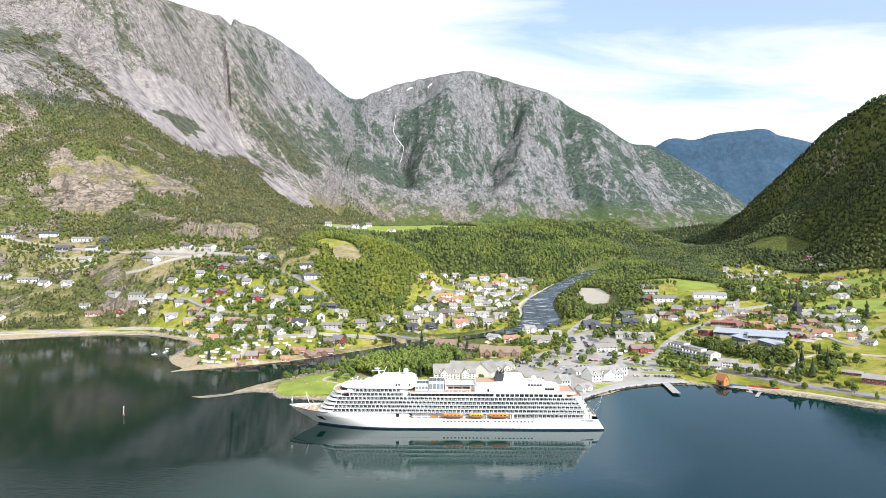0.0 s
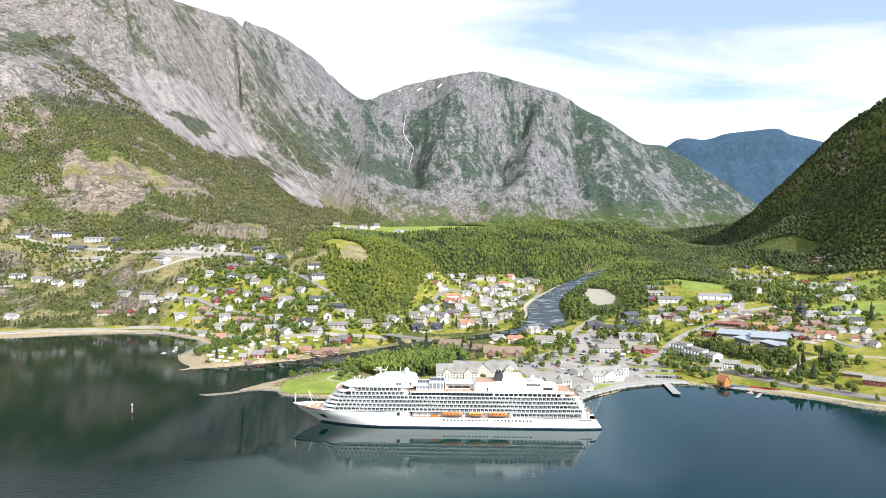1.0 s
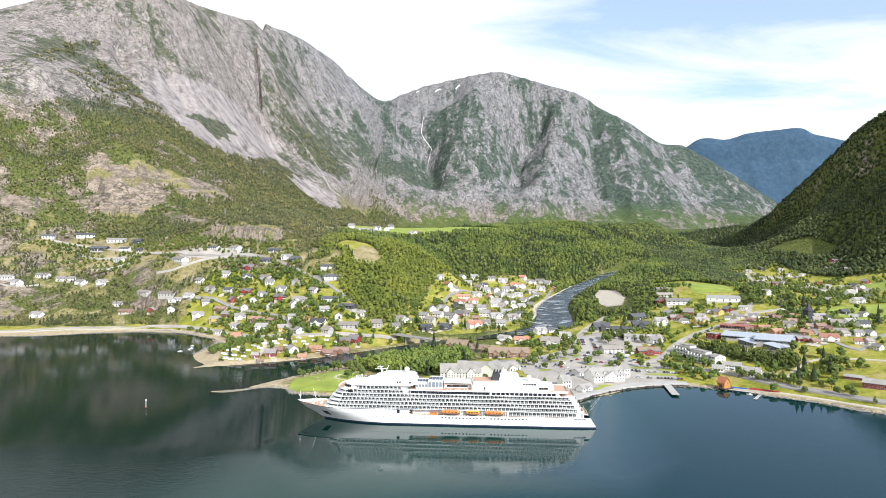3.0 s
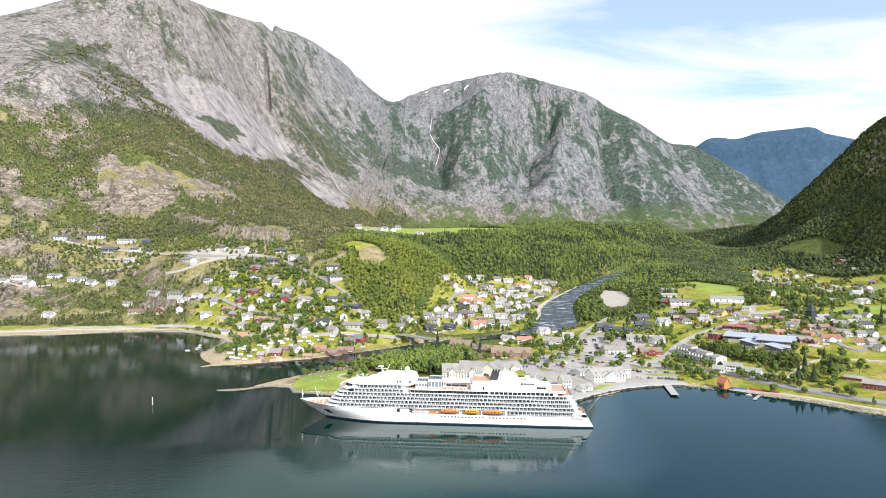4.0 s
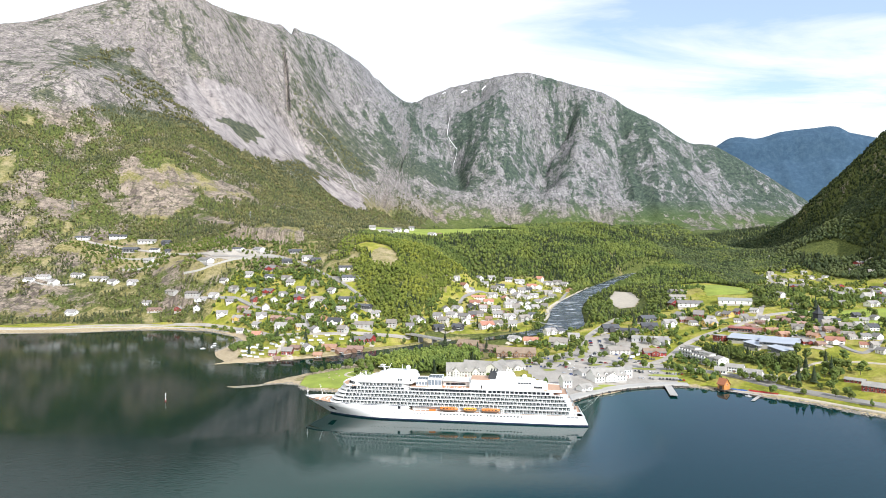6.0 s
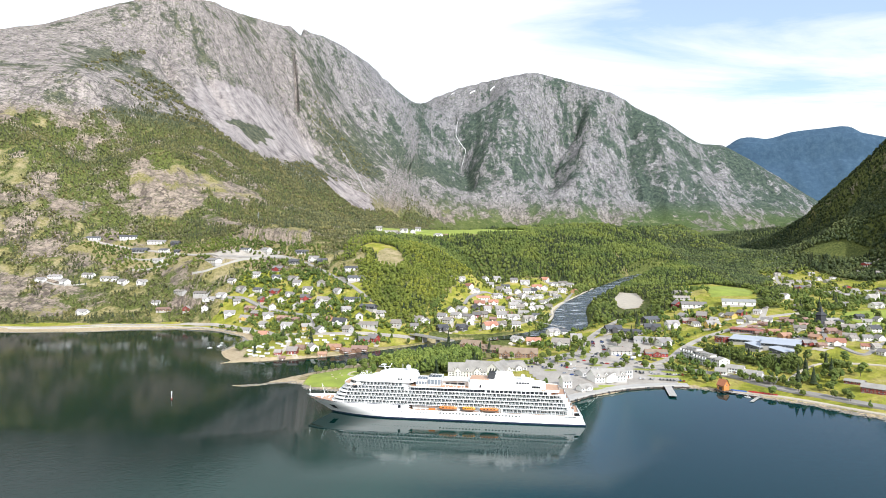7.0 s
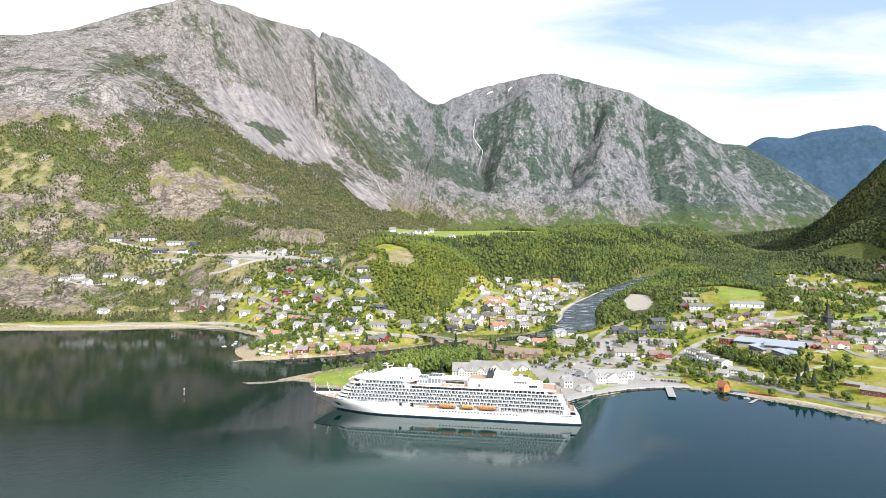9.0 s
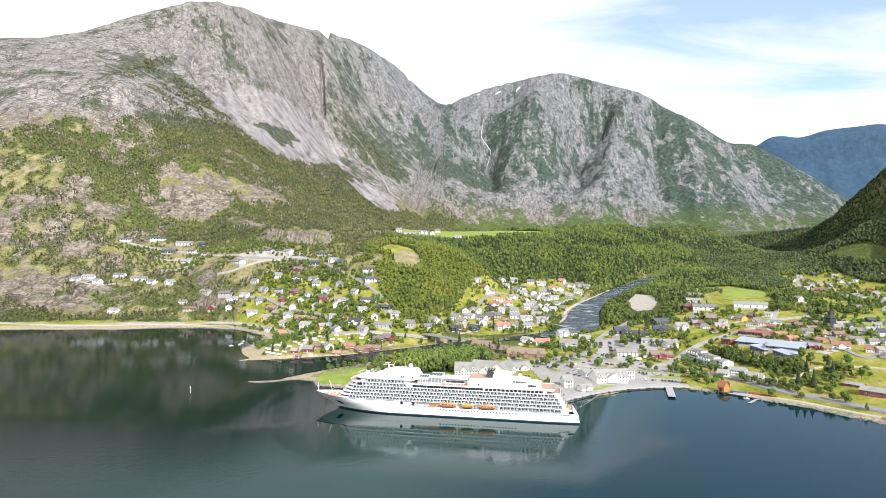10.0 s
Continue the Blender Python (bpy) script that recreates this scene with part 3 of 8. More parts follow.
# ---------------------------------------------------------------- land use
TERRACE_FIELD = [(-263, 905), (-330, 1350), (-60, 1450), (95, 1160), (80, 1112), (-58, 1011), (-130, 923), (-238, 876)]
CLEARING = [(-183, 655), (-150, 645), (-136, 600), (-142, 566), (-174, 570), (-191, 616)]
KNOLL = [(-235, 660), (-215, 700), (-170, 668), (-147, 637), (-150, 575), (-180, 590), (-195, 625)]
FOOTBALL = [(396, 700), (425, 734), (460, 734), (482, 690), (436, 530), (418, 506), (365, 508)]
GRAVEL_PITCH = [(232, 640), (265, 735), (288, 700), (279, 594), (258, 528), (238, 532)]
HILL_CLEARING = [(776, 1194), (834, 1192), (871, 1137), (906, 1052), (905, 1006), (884, 1038), (847, 1068)]
# open ground kept free of trees: before the two pitches, and the strip along the coast road
OPEN = [[(215, 470), (262, 455), (290, 600), (270, 640), (225, 560)], [(340, 455), (425, 450), (440, 520), (350, 530)], [(262, 180), (300, 180), (312, 128), (290, 125)], HILL_CLEARING]
EAST_FIELDS = [(495, 385), (535, 395), (620, 400), (600, 330), (507, 291), (477, 291), (480, 328)]
UPPER_FIELDS = [(665, 711), (683, 786), (736, 806), (850, 810), (880, 720), (850, 620), (720, 620), (673, 636)]
YELLOW_FIELD = [(560, 677), (638, 781), (675, 760), (623, 667), (565, 656)]
SPIT_LAWN = [(-150, 99), (-155, 143), (-128, 182), (-95, 170), (-70, 82), (-140, 87)]
TOWN_WEST = [(-435, 605), (-330, 590), (-215, 545), (-142, 408), (-53, 424), (-70, 367), (-130, 330), (-215, 235), (-240, 200), (-310, 265), (-330, 400), (-460, 505)]
TOWN_MIDDLE = [(-86, 413), (-40, 660), (0, 760), (147, 873), (198, 797), (119, 515), (86, 404), (-17, 392)]
TOWN_EAST = [(149, 467), (258, 429), (330, 520), (376, 791), (560, 900), (640, 1065), (760, 1080), (800, 900), (880, 820), (920, 640), (910, 400), (600, 50), (368, 47), (224, 148), (106, 64), (-20, 62), (-40, 120), (26, 230), (61, 338)]
UPPER_ROW = [(-867, 702), (-801, 796), (-575, 720), (-313, 672), (-269, 586), (-445, 610), (-714, 655)]

GROVES = [[(-106, 194), (-64, 256), (-38, 280), (-12, 290), (15, 286), (25, 240), (10, 190), (-20, 150), (-60, 140), (-85, 170)],
          [(278, 268), (304, 240), (320, 202), (352, 180), (348, 152), (326, 156), (308, 190), (292, 210), (284, 232)],
          [(171, 514), (227, 693), (277, 785), (332, 746), (300, 517), (269, 478), (211, 452), (195, 416), (176, 444)],
          [(347, 1100), (447, 1100), (639, 1117), (587, 840), (491, 700), (447, 772), (365, 751), (322, 774)],
          [(398, 416), (450, 560), (568, 743), (544, 653), (430, 420)],
          [(426, 360), (480, 480), (509, 517), (491, 452), (440, 350)]]

# plant cover of the mountains, 0 bare rock to 1 closed wood
COVER = [(0.94, [(-1306, 898), (-1266, 982), (-1225, 1079), (-1146, 1116), (-1110, 1221), (-1041, 1322), (-966, 1514), (-877, 1590), (-857, 1755), (-865, 2322), (-696, 2525), (-533, 2333), (-359, 1028), (-453, 716)]),
         (0.62, [(-1225, 1123), (-1243, 1244), (-1486, 1768), (-1498, 1990), (-1422, 1894), (-1376, 1614), (-1207, 1209)]),
         (0.60, [(-1212, 1190), (-1224, 1356), (-1278, 1598), (-1145, 1545), (-1060, 1353), (-1093, 1311), (-1157, 1233)]),
         (0.55, [(-1373, 1746), (-1130, 1742), (-904, 1516), (-966, 1514), (-1041, 1322)]),
         (0.55, [(-1153, 2947), (-1096, 3217), (-973, 3371), (-859, 3439), (-819, 3130), (-955, 2883), (-1071, 2786)]),
         (0.80, [(-1032, 2814), (-903, 3318), (-649, 3519), (-324, 3631), (-184, 3505), (-49, 3272), (-217, 3255), (-456, 3233), (-644, 3123), (-706, 2809), (-826, 2722)]),
         (0.40, [(-675, 2883), (-588, 3193), (-315, 3204), (-200, 3049), (-395, 2820), (-553, 2678)]),
         (0.88, [(-593, 2334), (-395, 2820), (87, 3157), (856, 3240), (1151, 3201), (900, 2700), (87, 2700), (-296, 1500)]),
         (0.66, [(-303, 3875), (-203, 4026), (-38, 3927), (81, 3825), (-28, 3639), (-115, 3547), (-127, 3453), (-206, 3565)]),
         (0.08, [(-640, 4170), (-380, 4230), (0, 4250), (240, 4185), (80, 3951), (-157, 3943), (-442, 3966)]),
         (0.42, [(-108, 3432), (82, 3700), (237, 3926), (350, 3840), (506, 3206), (-103, 3049)]),
         (0.05, [(197, 3872), (297, 3959), (392, 3907), (365, 3773), (312, 3839)]),
         (0.72, [(478, 4066), (669, 4026), (727, 3884), (818, 3760), (699, 3686), (574, 3847)]),
         (0.76, [(360, 3682), (458, 3387), (571, 3223), (489, 3192)]),
         (0.35, [(453, 3960), (638, 3765), (788, 3577), (828, 3253), (609, 3266), (478, 3422)]),
         (0.82, [(900, 4100), (1100, 4200), (1517, 4190), (1820, 4100), (2040, 4020), (1836, 3896), (1621, 3976), (1321, 3930), (1052, 3865)]),
         (0.05, [(1255, 3779), (1339, 3868), (1519, 3934), (1424, 3743), (1259, 3641)]),
         (0.75, [(861, 3608), (1032, 3467), (1214, 3537), (1451, 3473), (1522, 3408), (883, 3218)])]
# bare slabs of the west mountain, and the grass strip across the upper one
SLABS = [[(-1129, 1622), (-1278, 2016), (-1203, 2249), (-1104, 2656), (-988, 2689), (-872, 2376), (-891, 2091), (-881, 1653), (-952, 1594), (-1117, 1771)],
         [(-797, 2183), (-783, 2420), (-676, 2562), (-562, 2342), (-602, 2209), (-719, 2205)]]
SLAB_STRIP = [(-1066, 1827), (-1072, 1969), (-1024, 2094), (-983, 2137), (-955, 1875)]
CLIFFS = [[(-893, 939), (-872, 968), (-759, 1019), (-716, 1001), (-685, 913), (-722, 848), (-808, 869)],
          [(-755, 1013), (-706, 1074), (-612, 1121), (-587, 1081), (-649, 992), (-721, 981)], [(-1207, 1015), (-1206, 1078), (-1163, 1024)]]


def soft_inside(poly, x, y, wobble):
    """Like inside(), with a ragged, soft edge."""
    box = (x > min(p[0] for p in poly) - 2 * wobble) & (x < max(p[0] for p in poly) + 2 * wobble) & (y > min(p[1] for p in poly) - 2 * wobble) & (y < max(p[1] for p in poly) + 2 * wobble)
    res = np.zeros(x.shape)
    if box.any():
        a, b = x[box], y[box]
        wx, wy = fractal(a, b, wobble * 3, 4, 91) * wobble * 2, fractal(a, b, wobble * 3, 4, 95) * wobble * 2
        res[box] = np.mean([inside(poly, a + wx + dx * wobble, b + wy + dy * wobble) for dx, dy in ((0, 0), (0.35, 0.2), (-0.35, 0.2), (0.1, -0.4), (0, 0.4))], 0)
    return res


def land_use(x, y, h):
    """How far the land at x, y is rock, wood, lawn or sand (0 to 1)."""
    e = 14.0
    gx, gy = height(x + e, y) - h, height(x, y + e) - h
    slope = np.hypot(gx, gy) / e
    big, mid = fractal(x, y, 260, 4, 41), fractal(x, y, 70, 3, 47)
    west = step(-150, -320, x)
    left = step(-430, -640, x + (y - 2500) * 0.05)
    tree_line = np.interp(y, [700, 1000, 1250, 1550, 2000, 2350, 3000], [420, 430, 555, 550, 455, 300, 260]) + 45 * big + 30 * mid
    flank = step(2300, 2600, y)
    bare = 0.72 - 0.20 * flank * step(850, 550, h) + 0.62 * big + 0.45 * mid
    bare_mid = 0.54 - 0.14 * step(700, 1300, x) + 0.10 * step(900, 1250, h) + 0.6 * big + 0.4 * mid
    rock = step(-25, 35, h - tree_line) * bare * left + (1 - left) * step(2500, 2900, y) * bare_mid
    rock = np.maximum(rock, west * step(8, 40, h) * step(1500, 1200, y) * (0.31 + 0.05 * step(820, 640, y) + 0.75 * mid + 0.30 * big + 0.15 * step(0.5, 0.95, slope)))
    # bare slabs: above the west houses, and the long pale ones higher up
    for sx, sy, ex, ey, wide in ((-500, 696, -350, 696, 22), (-1010, 560, -890, 560, 60), (-860, 520, -760, 545, 34), (-600, 640, -560, 600, 26), (-640, 880, -490, 810, 42)):
        t = np.clip(((x - sx) * (ex - sx) + (y - sy) * (ey - sy)) / ((ex - sx) ** 2 + (ey - sy) ** 2), 0, 1)
        d = np.hypot(x - sx - t * (ex - sx), y - sy - t * (ey - sy)) + 30 * mid
        rock = np.maximum(rock, step(wide, wide * 0.5, d) * 0.64)
    east_shade = step(850, 1050, x) * step(2900, 2500, y)
    rock = rock * (1 - 0.9 * east_shade) + east_shade * step(0.9, 1.5, slope) * 0.3
    wood = np.where(h > 12, 0.75 + 0.5 * mid, 0.2 + 0.4 * mid)
    low = (x < -200) & (y < 1400)
    wood = np.where(low, 0.66 + 0.02 * step(700, 900, y) + 0.7 * mid + 0.3 * big + 0.6 * fractal(x, y, 26, 2, 53), wood)
    # hardly a tree above the tree line, but for a green ledge
    ledge = np.min([np.hypot(x - a, y - b) for a, b in densified([(-1225, 1113), (-1245, 1206), (-1360, 1430), (-1475, 1644)], 20.0)], 0)
    wood = wood * (1 - 0.85 * left * step(-10, 40, h - tree_line) * 1.0)
    rock = rock - 0.35 * step(45, 15, ledge + 40 * mid)
    for amount, poly in COVER:
        mask = soft_inside(poly, x, y, 26.0 if amount > 0.9 else 40.0)
        new_rock = 0.88 - 0.72 * amount + 0.5 * big + 0.35 * mid
        if amount > 0.9:
            new_rock = np.where(y < 1250, np.minimum(rock * 0.95, 0.62), new_rock)
        rock = rock * (1 - mask) + new_rock * mask
        wood = np.maximum(wood, mask * (amount + 0.02 + 0.7 * mid + 0.5 * fractal(x, y, 30, 2, 53)))
    for poly in SLABS + CLIFFS:
        mask = soft_inside(poly, x, y, 22.0)
        rock, wood = rock * (1 - mask) + (0.97 if poly in SLABS else 0.66 + 0.6 * mid) * mask, wood * (1 - mask * (1.0 if poly in SLABS else 0.6))
    mask = soft_inside(SLAB_STRIP, x, y, 16.0)
    rock, wood = rock * (1 - mask), wood * (1 - mask)
    lawn = np.zeros_like(x)
    for poly, amount in ((TOWN_WEST, 1.1), (TOWN_MIDDLE, 1.15), (TOWN_EAST, 1.2), (TERRACE_FIELD, 1.2), (KNOLL, 1.0), (FOOTBALL, 1.3),
                         (EAST_FIELDS, 1.2), (UPPER_FIELDS, 1.2), (SPIT_LAWN, 1.3), (UPPER_ROW, 0.56), (YELLOW_FIELD, 0.9)):
        sel = inside(poly, x, y)
        lawn[sel] = np.maximum(lawn[sel], amount)
        wood[sel] *= 0.25
        if amount > 0.8:
            rock[sel] *= 0.15
    steep = (x > 780) & (h > 118 + 8 * mid) & (y < 1500)
    lawn[steep], wood[steep] = 0.0, 1.0
    for poly in GROVES:
        sel = inside(poly, x, y)
        lawn[sel], wood[sel], rock[sel] = 0.0, 1.1, 0.0
    verge = (x < -200) & (y < 640) & (h < 6.8)
    lawn[verge], wood[verge], rock[verge] = 1.15, 0.0, 0.0
    lawn = np.where((lawn > 0.9) & (lawn < 1.19), lawn + 0.5 * big + 0.3 * mid, lawn)
    sand = step(1.9, 0.9, h) * 0.9
    sand = np.where((x < -200) & (y < 640), np.maximum(sand, step(4.2, 2.6, h) * 0.9), sand)
    bare = inside(CLEARING, x, y) | inside(YELLOW_FIELD, x, y)
    lawn[bare], wood[bare], rock[bare] = 0.0, 0.0, 0.0
    sand[inside(GRAVEL_PITCH, x, y)] = 1.3
    return np.clip(rock, 0, 1.3), np.clip(wood, 0, 1.2), lawn, sand


def build_ground():
    def spread(knots):
        return np.concatenate([np.arange(a, b, s) for a, b, s in knots])
    xs = spread([(-2700, -1290, 13), (-1290, -1080, 6), (-1080, -1000, 13), (-1000, -420, 7), (-420, 700, 6), (700, 1100, 8), (1100, 2100, 13), (2100, 3310, 22)])
    ys = spread([(-260, 20, 14), (20, 1000, 6), (1000, 1500, 8), (1500, 2740, 13), (2740, 3120, 8), (3120, 4480, 12.5)])
    gx, gy = np.meshgrid(xs, ys)
    h = height(gx, gy)
    me = mesh_from("ground", np.stack([gx, gy, h], -1).reshape(-1, 3), grid_faces(len(ys), len(xs)), LAND, True)
    # the last mask here grows with distance, for the painted haze
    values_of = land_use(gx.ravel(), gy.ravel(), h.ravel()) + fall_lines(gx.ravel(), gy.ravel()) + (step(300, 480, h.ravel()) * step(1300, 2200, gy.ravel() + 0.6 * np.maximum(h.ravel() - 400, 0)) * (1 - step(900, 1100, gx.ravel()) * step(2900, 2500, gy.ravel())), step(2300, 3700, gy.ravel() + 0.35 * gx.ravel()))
    values_of = values_of[:6] + (np.maximum(values_of[6], step(470, 560, h.ravel()) * step(-850, -1000, gx.ravel())),) + values_of[7:]
    slab = np.max([soft_inside(p, gx.ravel(), gy.ravel(), 22.0) for p in SLABS], 0) * 0.85
    for name, values in zip(("rock", "wood", "lawn", "sand", "along", "down", "high", "haze_tint", "slab"), values_of + (slab,)):
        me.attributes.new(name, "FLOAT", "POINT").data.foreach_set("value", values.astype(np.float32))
    ob = new("ground", me)
    return tagged(ob, "steep fjord valley with rocky mountains, woods and meadows", "ground", kind="structure")


build_ground()


def build_water():
    xs = np.concatenate([np.linspace(-6000, -700, 20), np.linspace(-650, 650, 60), np.linspace(700, 6000, 20)])
    ys = np.concatenate([np.linspace(-6000, -600, 20), np.linspace(-560, 560, 50)])
    gx, gy = np.meshgrid(xs, ys)
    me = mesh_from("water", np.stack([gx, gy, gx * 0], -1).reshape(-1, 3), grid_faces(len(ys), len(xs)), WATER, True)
    tagged(new("water", me), "calm dark green fjord water with faint ripples", "water", kind="structure")


build_water()


def build_far_mountain():
    crest = densified([(600, 4440, 640), (1480, 4440, 913), (1613, 4440, 940), (1657, 4440, 949), (1745, 4440, 1006), (1833, 4440, 1019), (1943, 4440, 1006), (2031, 4440, 1024), (2106, 4440, 1050), (2230, 4440, 1068), (2362, 4440, 1081), (2472, 4440, 1094), (2547, 4440, 1085), (2605, 4440, 1050), (2680, 4440, 1032), (2803, 4440, 1006), (2913, 4440, 975), (3156, 4440, 882)], 25)
    rows = []
    for k in np.linspace(0, 1, 40):
        x, y = crest[:, 0], crest[:, 1] - 520 * k
        # a level top, a band of cliffs under it, then long wooded slopes with gullies
        fall = 0.05 * step(0.0, 0.12, k) + 0.16 * step(0.12, 0.2, k + 0.05 * fractal(x, x * 0 + 9.0, 260, 3, 69)) + 0.68 * step(0.1, 1.05, k)
        z = crest[:, 2] * (1 - fall) + fractal(x, y * 0.35, 260, 5, 61, True) * 70 * min(k * 2.5, 1) - 40 * min(k * 2.5, 1)
        rows.append(np.stack([x, y, z], -1))
    v = np.array(rows)
    m, tree, sh = material("haze_blue_forest_slope")
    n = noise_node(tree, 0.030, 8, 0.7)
    # blue air haze is painted into the wooded slope's base colour
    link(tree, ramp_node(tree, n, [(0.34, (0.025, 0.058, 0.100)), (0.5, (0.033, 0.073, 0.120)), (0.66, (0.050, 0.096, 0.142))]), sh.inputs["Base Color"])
    sh.inputs["Roughness"].default_value = 1.0
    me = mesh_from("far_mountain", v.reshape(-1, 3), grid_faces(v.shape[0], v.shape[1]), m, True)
    tagged(new("backdrop_mountain", me), "distant flat-topped mountain closing the valley, blue haze painted into its colour", "mountain", kind="structure")


build_far_mountain()

# ---------------------------------------------------------------- woods


def blob(seed, flat=0.85):
    """A lumpy ball of 20 faces."""
    bm = bmesh.new()
    bmesh.ops.create_icosphere(bm, subdivisions=1, radius=1)
    rnd = random.Random(seed)
    v = np.array([tuple(p.co * rnd.uniform(0.75, 1.2)) for p in bm.verts])
    f = np.array([[q.index for q in p.verts] for p in bm.faces])
    bm.free()
    return v * (1, 1, flat), f


def crown_shape(seed, lumps):
    """A broad crown about 1 wide and 1.2 high, of several lumps."""
    rnd = random.Random(seed)
    vs, fs, n = [], [], 0
    for k in range(lumps):
        v, f = blob(seed * 31 + k)
        if lumps > 8:
            u, a = rnd.uniform(-0.7, 1.0), rnd.uniform(0, 2 * math.pi)
            r = math.sqrt(max(0.05, 1 - u * u)) * rnd.uniform(0.5, 1.0)
            s, c = rnd.uniform(0.075, 0.17), (math.cos(a) * r * 0.4, math.sin(a) * r * 0.4, 0.62 + u * 0.42)
        elif lumps == 1:
            s, c = 0.5, (0, 0, 0.62)
        else:
            a = 2 * math.pi * k / max(lumps - 1, 1)
            s = rnd.uniform(0.24, 0.36)
            c = (math.cos(a) * 0.26, math.sin(a) * 0.26, rnd.uniform(0.35, 0.75)) if k else (0, 0, 0.85)
        vs.append(v * s * (1, 1, 1.15) + c); fs.append(f + n); n += len(v)
    return np.vstack(vs), np.vstack(fs)


def spruce_shape(seed, tiers=3, sides=6):
    rnd = random.Random(seed)
    vs, fs = [], []
    for k in range(tiers):
        base, top, r = 0.08 + 0.28 * k, 0.55 + 0.225 * k, 0.24 - 0.06 * k
        n = len(vs)
        for i in range(sides):
            a = 2 * math.pi * (i + 0.5 * k) / sides
            q = r * rnd.uniform(0.7, 1.25)
            vs.append((math.cos(a) * q, math.sin(a) * q, base + rnd.uniform(-0.03, 0.03)))
        vs.append((0, 0, top))
        fs += [(n + i, n + (i + 1) % sides, n + sides) for i in range(sides)]
    return np.array(vs), np.array(fs)


def scatter(name, label, spots, shapes, sizes, mat, category="trees"):
    """Many plants in one mesh: each spot takes one of the shapes, turned and scaled."""
    rng = np.random.default_rng(len(spots))
    kind = rng.integers(0, len(shapes), len(spots))
    turn = rng.uniform(0, 2 * np.pi, len(spots))
    vs, fs, n = [], [], 0
    for k, (v, f) in enumerate(shapes):
        sel = np.nonzero(kind == k)[0]
        if not len(sel):
            continue
        c, s = np.cos(turn[sel])[:, None], np.sin(turn[sel])[:, None]
        w, t = sizes[sel, 0][:, None], sizes[sel, 1][:, None]
        p = np.stack([(v[:, 0] * c - v[:, 1] * s) * w, (v[:, 0] * s + v[:, 1] * c) * w, v[:, 2] * t], -1) + spots[sel][:, None, :]
        vs.append(p.reshape(-1, 3))
        fs.append((f[None] + (np.arange(len(sel)) * len(v))[:, None, None] + n).reshape(-1, 3))
        n += len(sel) * len(v)
    me = mesh_from(name, np.vstack(vs), np.vstack(fs), mat, False)
    return tagged(new(name, me), label, category, kind="stuff")


def wood_spots(box, gap, seed, limit=0.55):
    x0, x1, y0, y1 = box
    rng = np.random.default_rng(seed)
    xs, ys = np.meshgrid(np.arange(x0, x1, gap), np.arange(y0, y1, gap))
    x = (xs + rng.uniform(-0.5, 0.5, xs.shape) * gap).ravel()
    y = (ys + rng.uniform(-0.5, 0.5, xs.shape) * gap).ravel()
    h = height(x, y)
    rock, wood, lawn, sand = land_use(x, y, h)
    ok = (wood > limit) & (rock < 0.6) & (lawn < 0.4) & (sand < 0.4) & (h > 1.5)
    near = np.min([np.hypot(x - rx, y - ry) - rw / 2 for rx, ry, _, rw in RIVER_LINE], 0)
    ok &= near > 4
    for poly in OPEN:
        ok &= ~inside(poly, x, y)
    return np.stack([x, y, h], -1)[ok]


WOODS = [("the knoll above the village", (-260, 30, 400, 760), 5.2, 0.5, 2, (4.4, 9.0), (4, 10), 0.05),
         ("the scarp below the terrace", (30, 760, 400, 760), 5.4, 0.5, 2, (4.0, 8.4), (4, 10.5), 0.25),
         ("the long scarp behind the village", (-260, 760, 760, 1560), 5.4, 0.5, 1, (4.0, 8.0), (4, 10), 0.33),
         ("the low west hillside", (-1200, -230, 430, 780), 6.2, 0.52, 2, (3.2, 8.0), (3.5, 9.5), 0.2),
         ("the upper west hillside", (-1500, -230, 780, 1350), 7.2, 0.56, 1, (3.0, 7.0), (4, 9), 0.3),
         ("the foot of the west mountain", (-1500, -300, 1350, 2500), 11.0, 0.5, 1, (6.0, 10.0), (6, 11), 0.4),
         ("the east valley side", (480, 1450, 600, 1760), 6.7, 0.42, 1, (5.6, 9.0), (7, 12), 0.30),
         ("the flank of the west mountain", (-1120, -350, 2500, 3000), 14.0, 0.6, 1, (7, 11), (7, 11), 0.4),
         ("the terrace and valley beyond", (-300, 700, 1350, 2700), 14.0, 0.5, 1, (11, 15), (9, 14), 0.5),
         ("the east valley floor beyond", (700, 1300, 1760, 2500), 12.0, 0.4, 1, (8, 12), (9, 15), 0.8),
         ("the river mouth", (-130, 40, 130, 310), 6.0, 0.7, 32, (6, 10.0), (7, 13.5), 0.06),
         ("the bank below the school", (275, 360, 130, 275), 4.8, 0.7, 14, (5.5, 8.5), (6, 10), 0.1)]


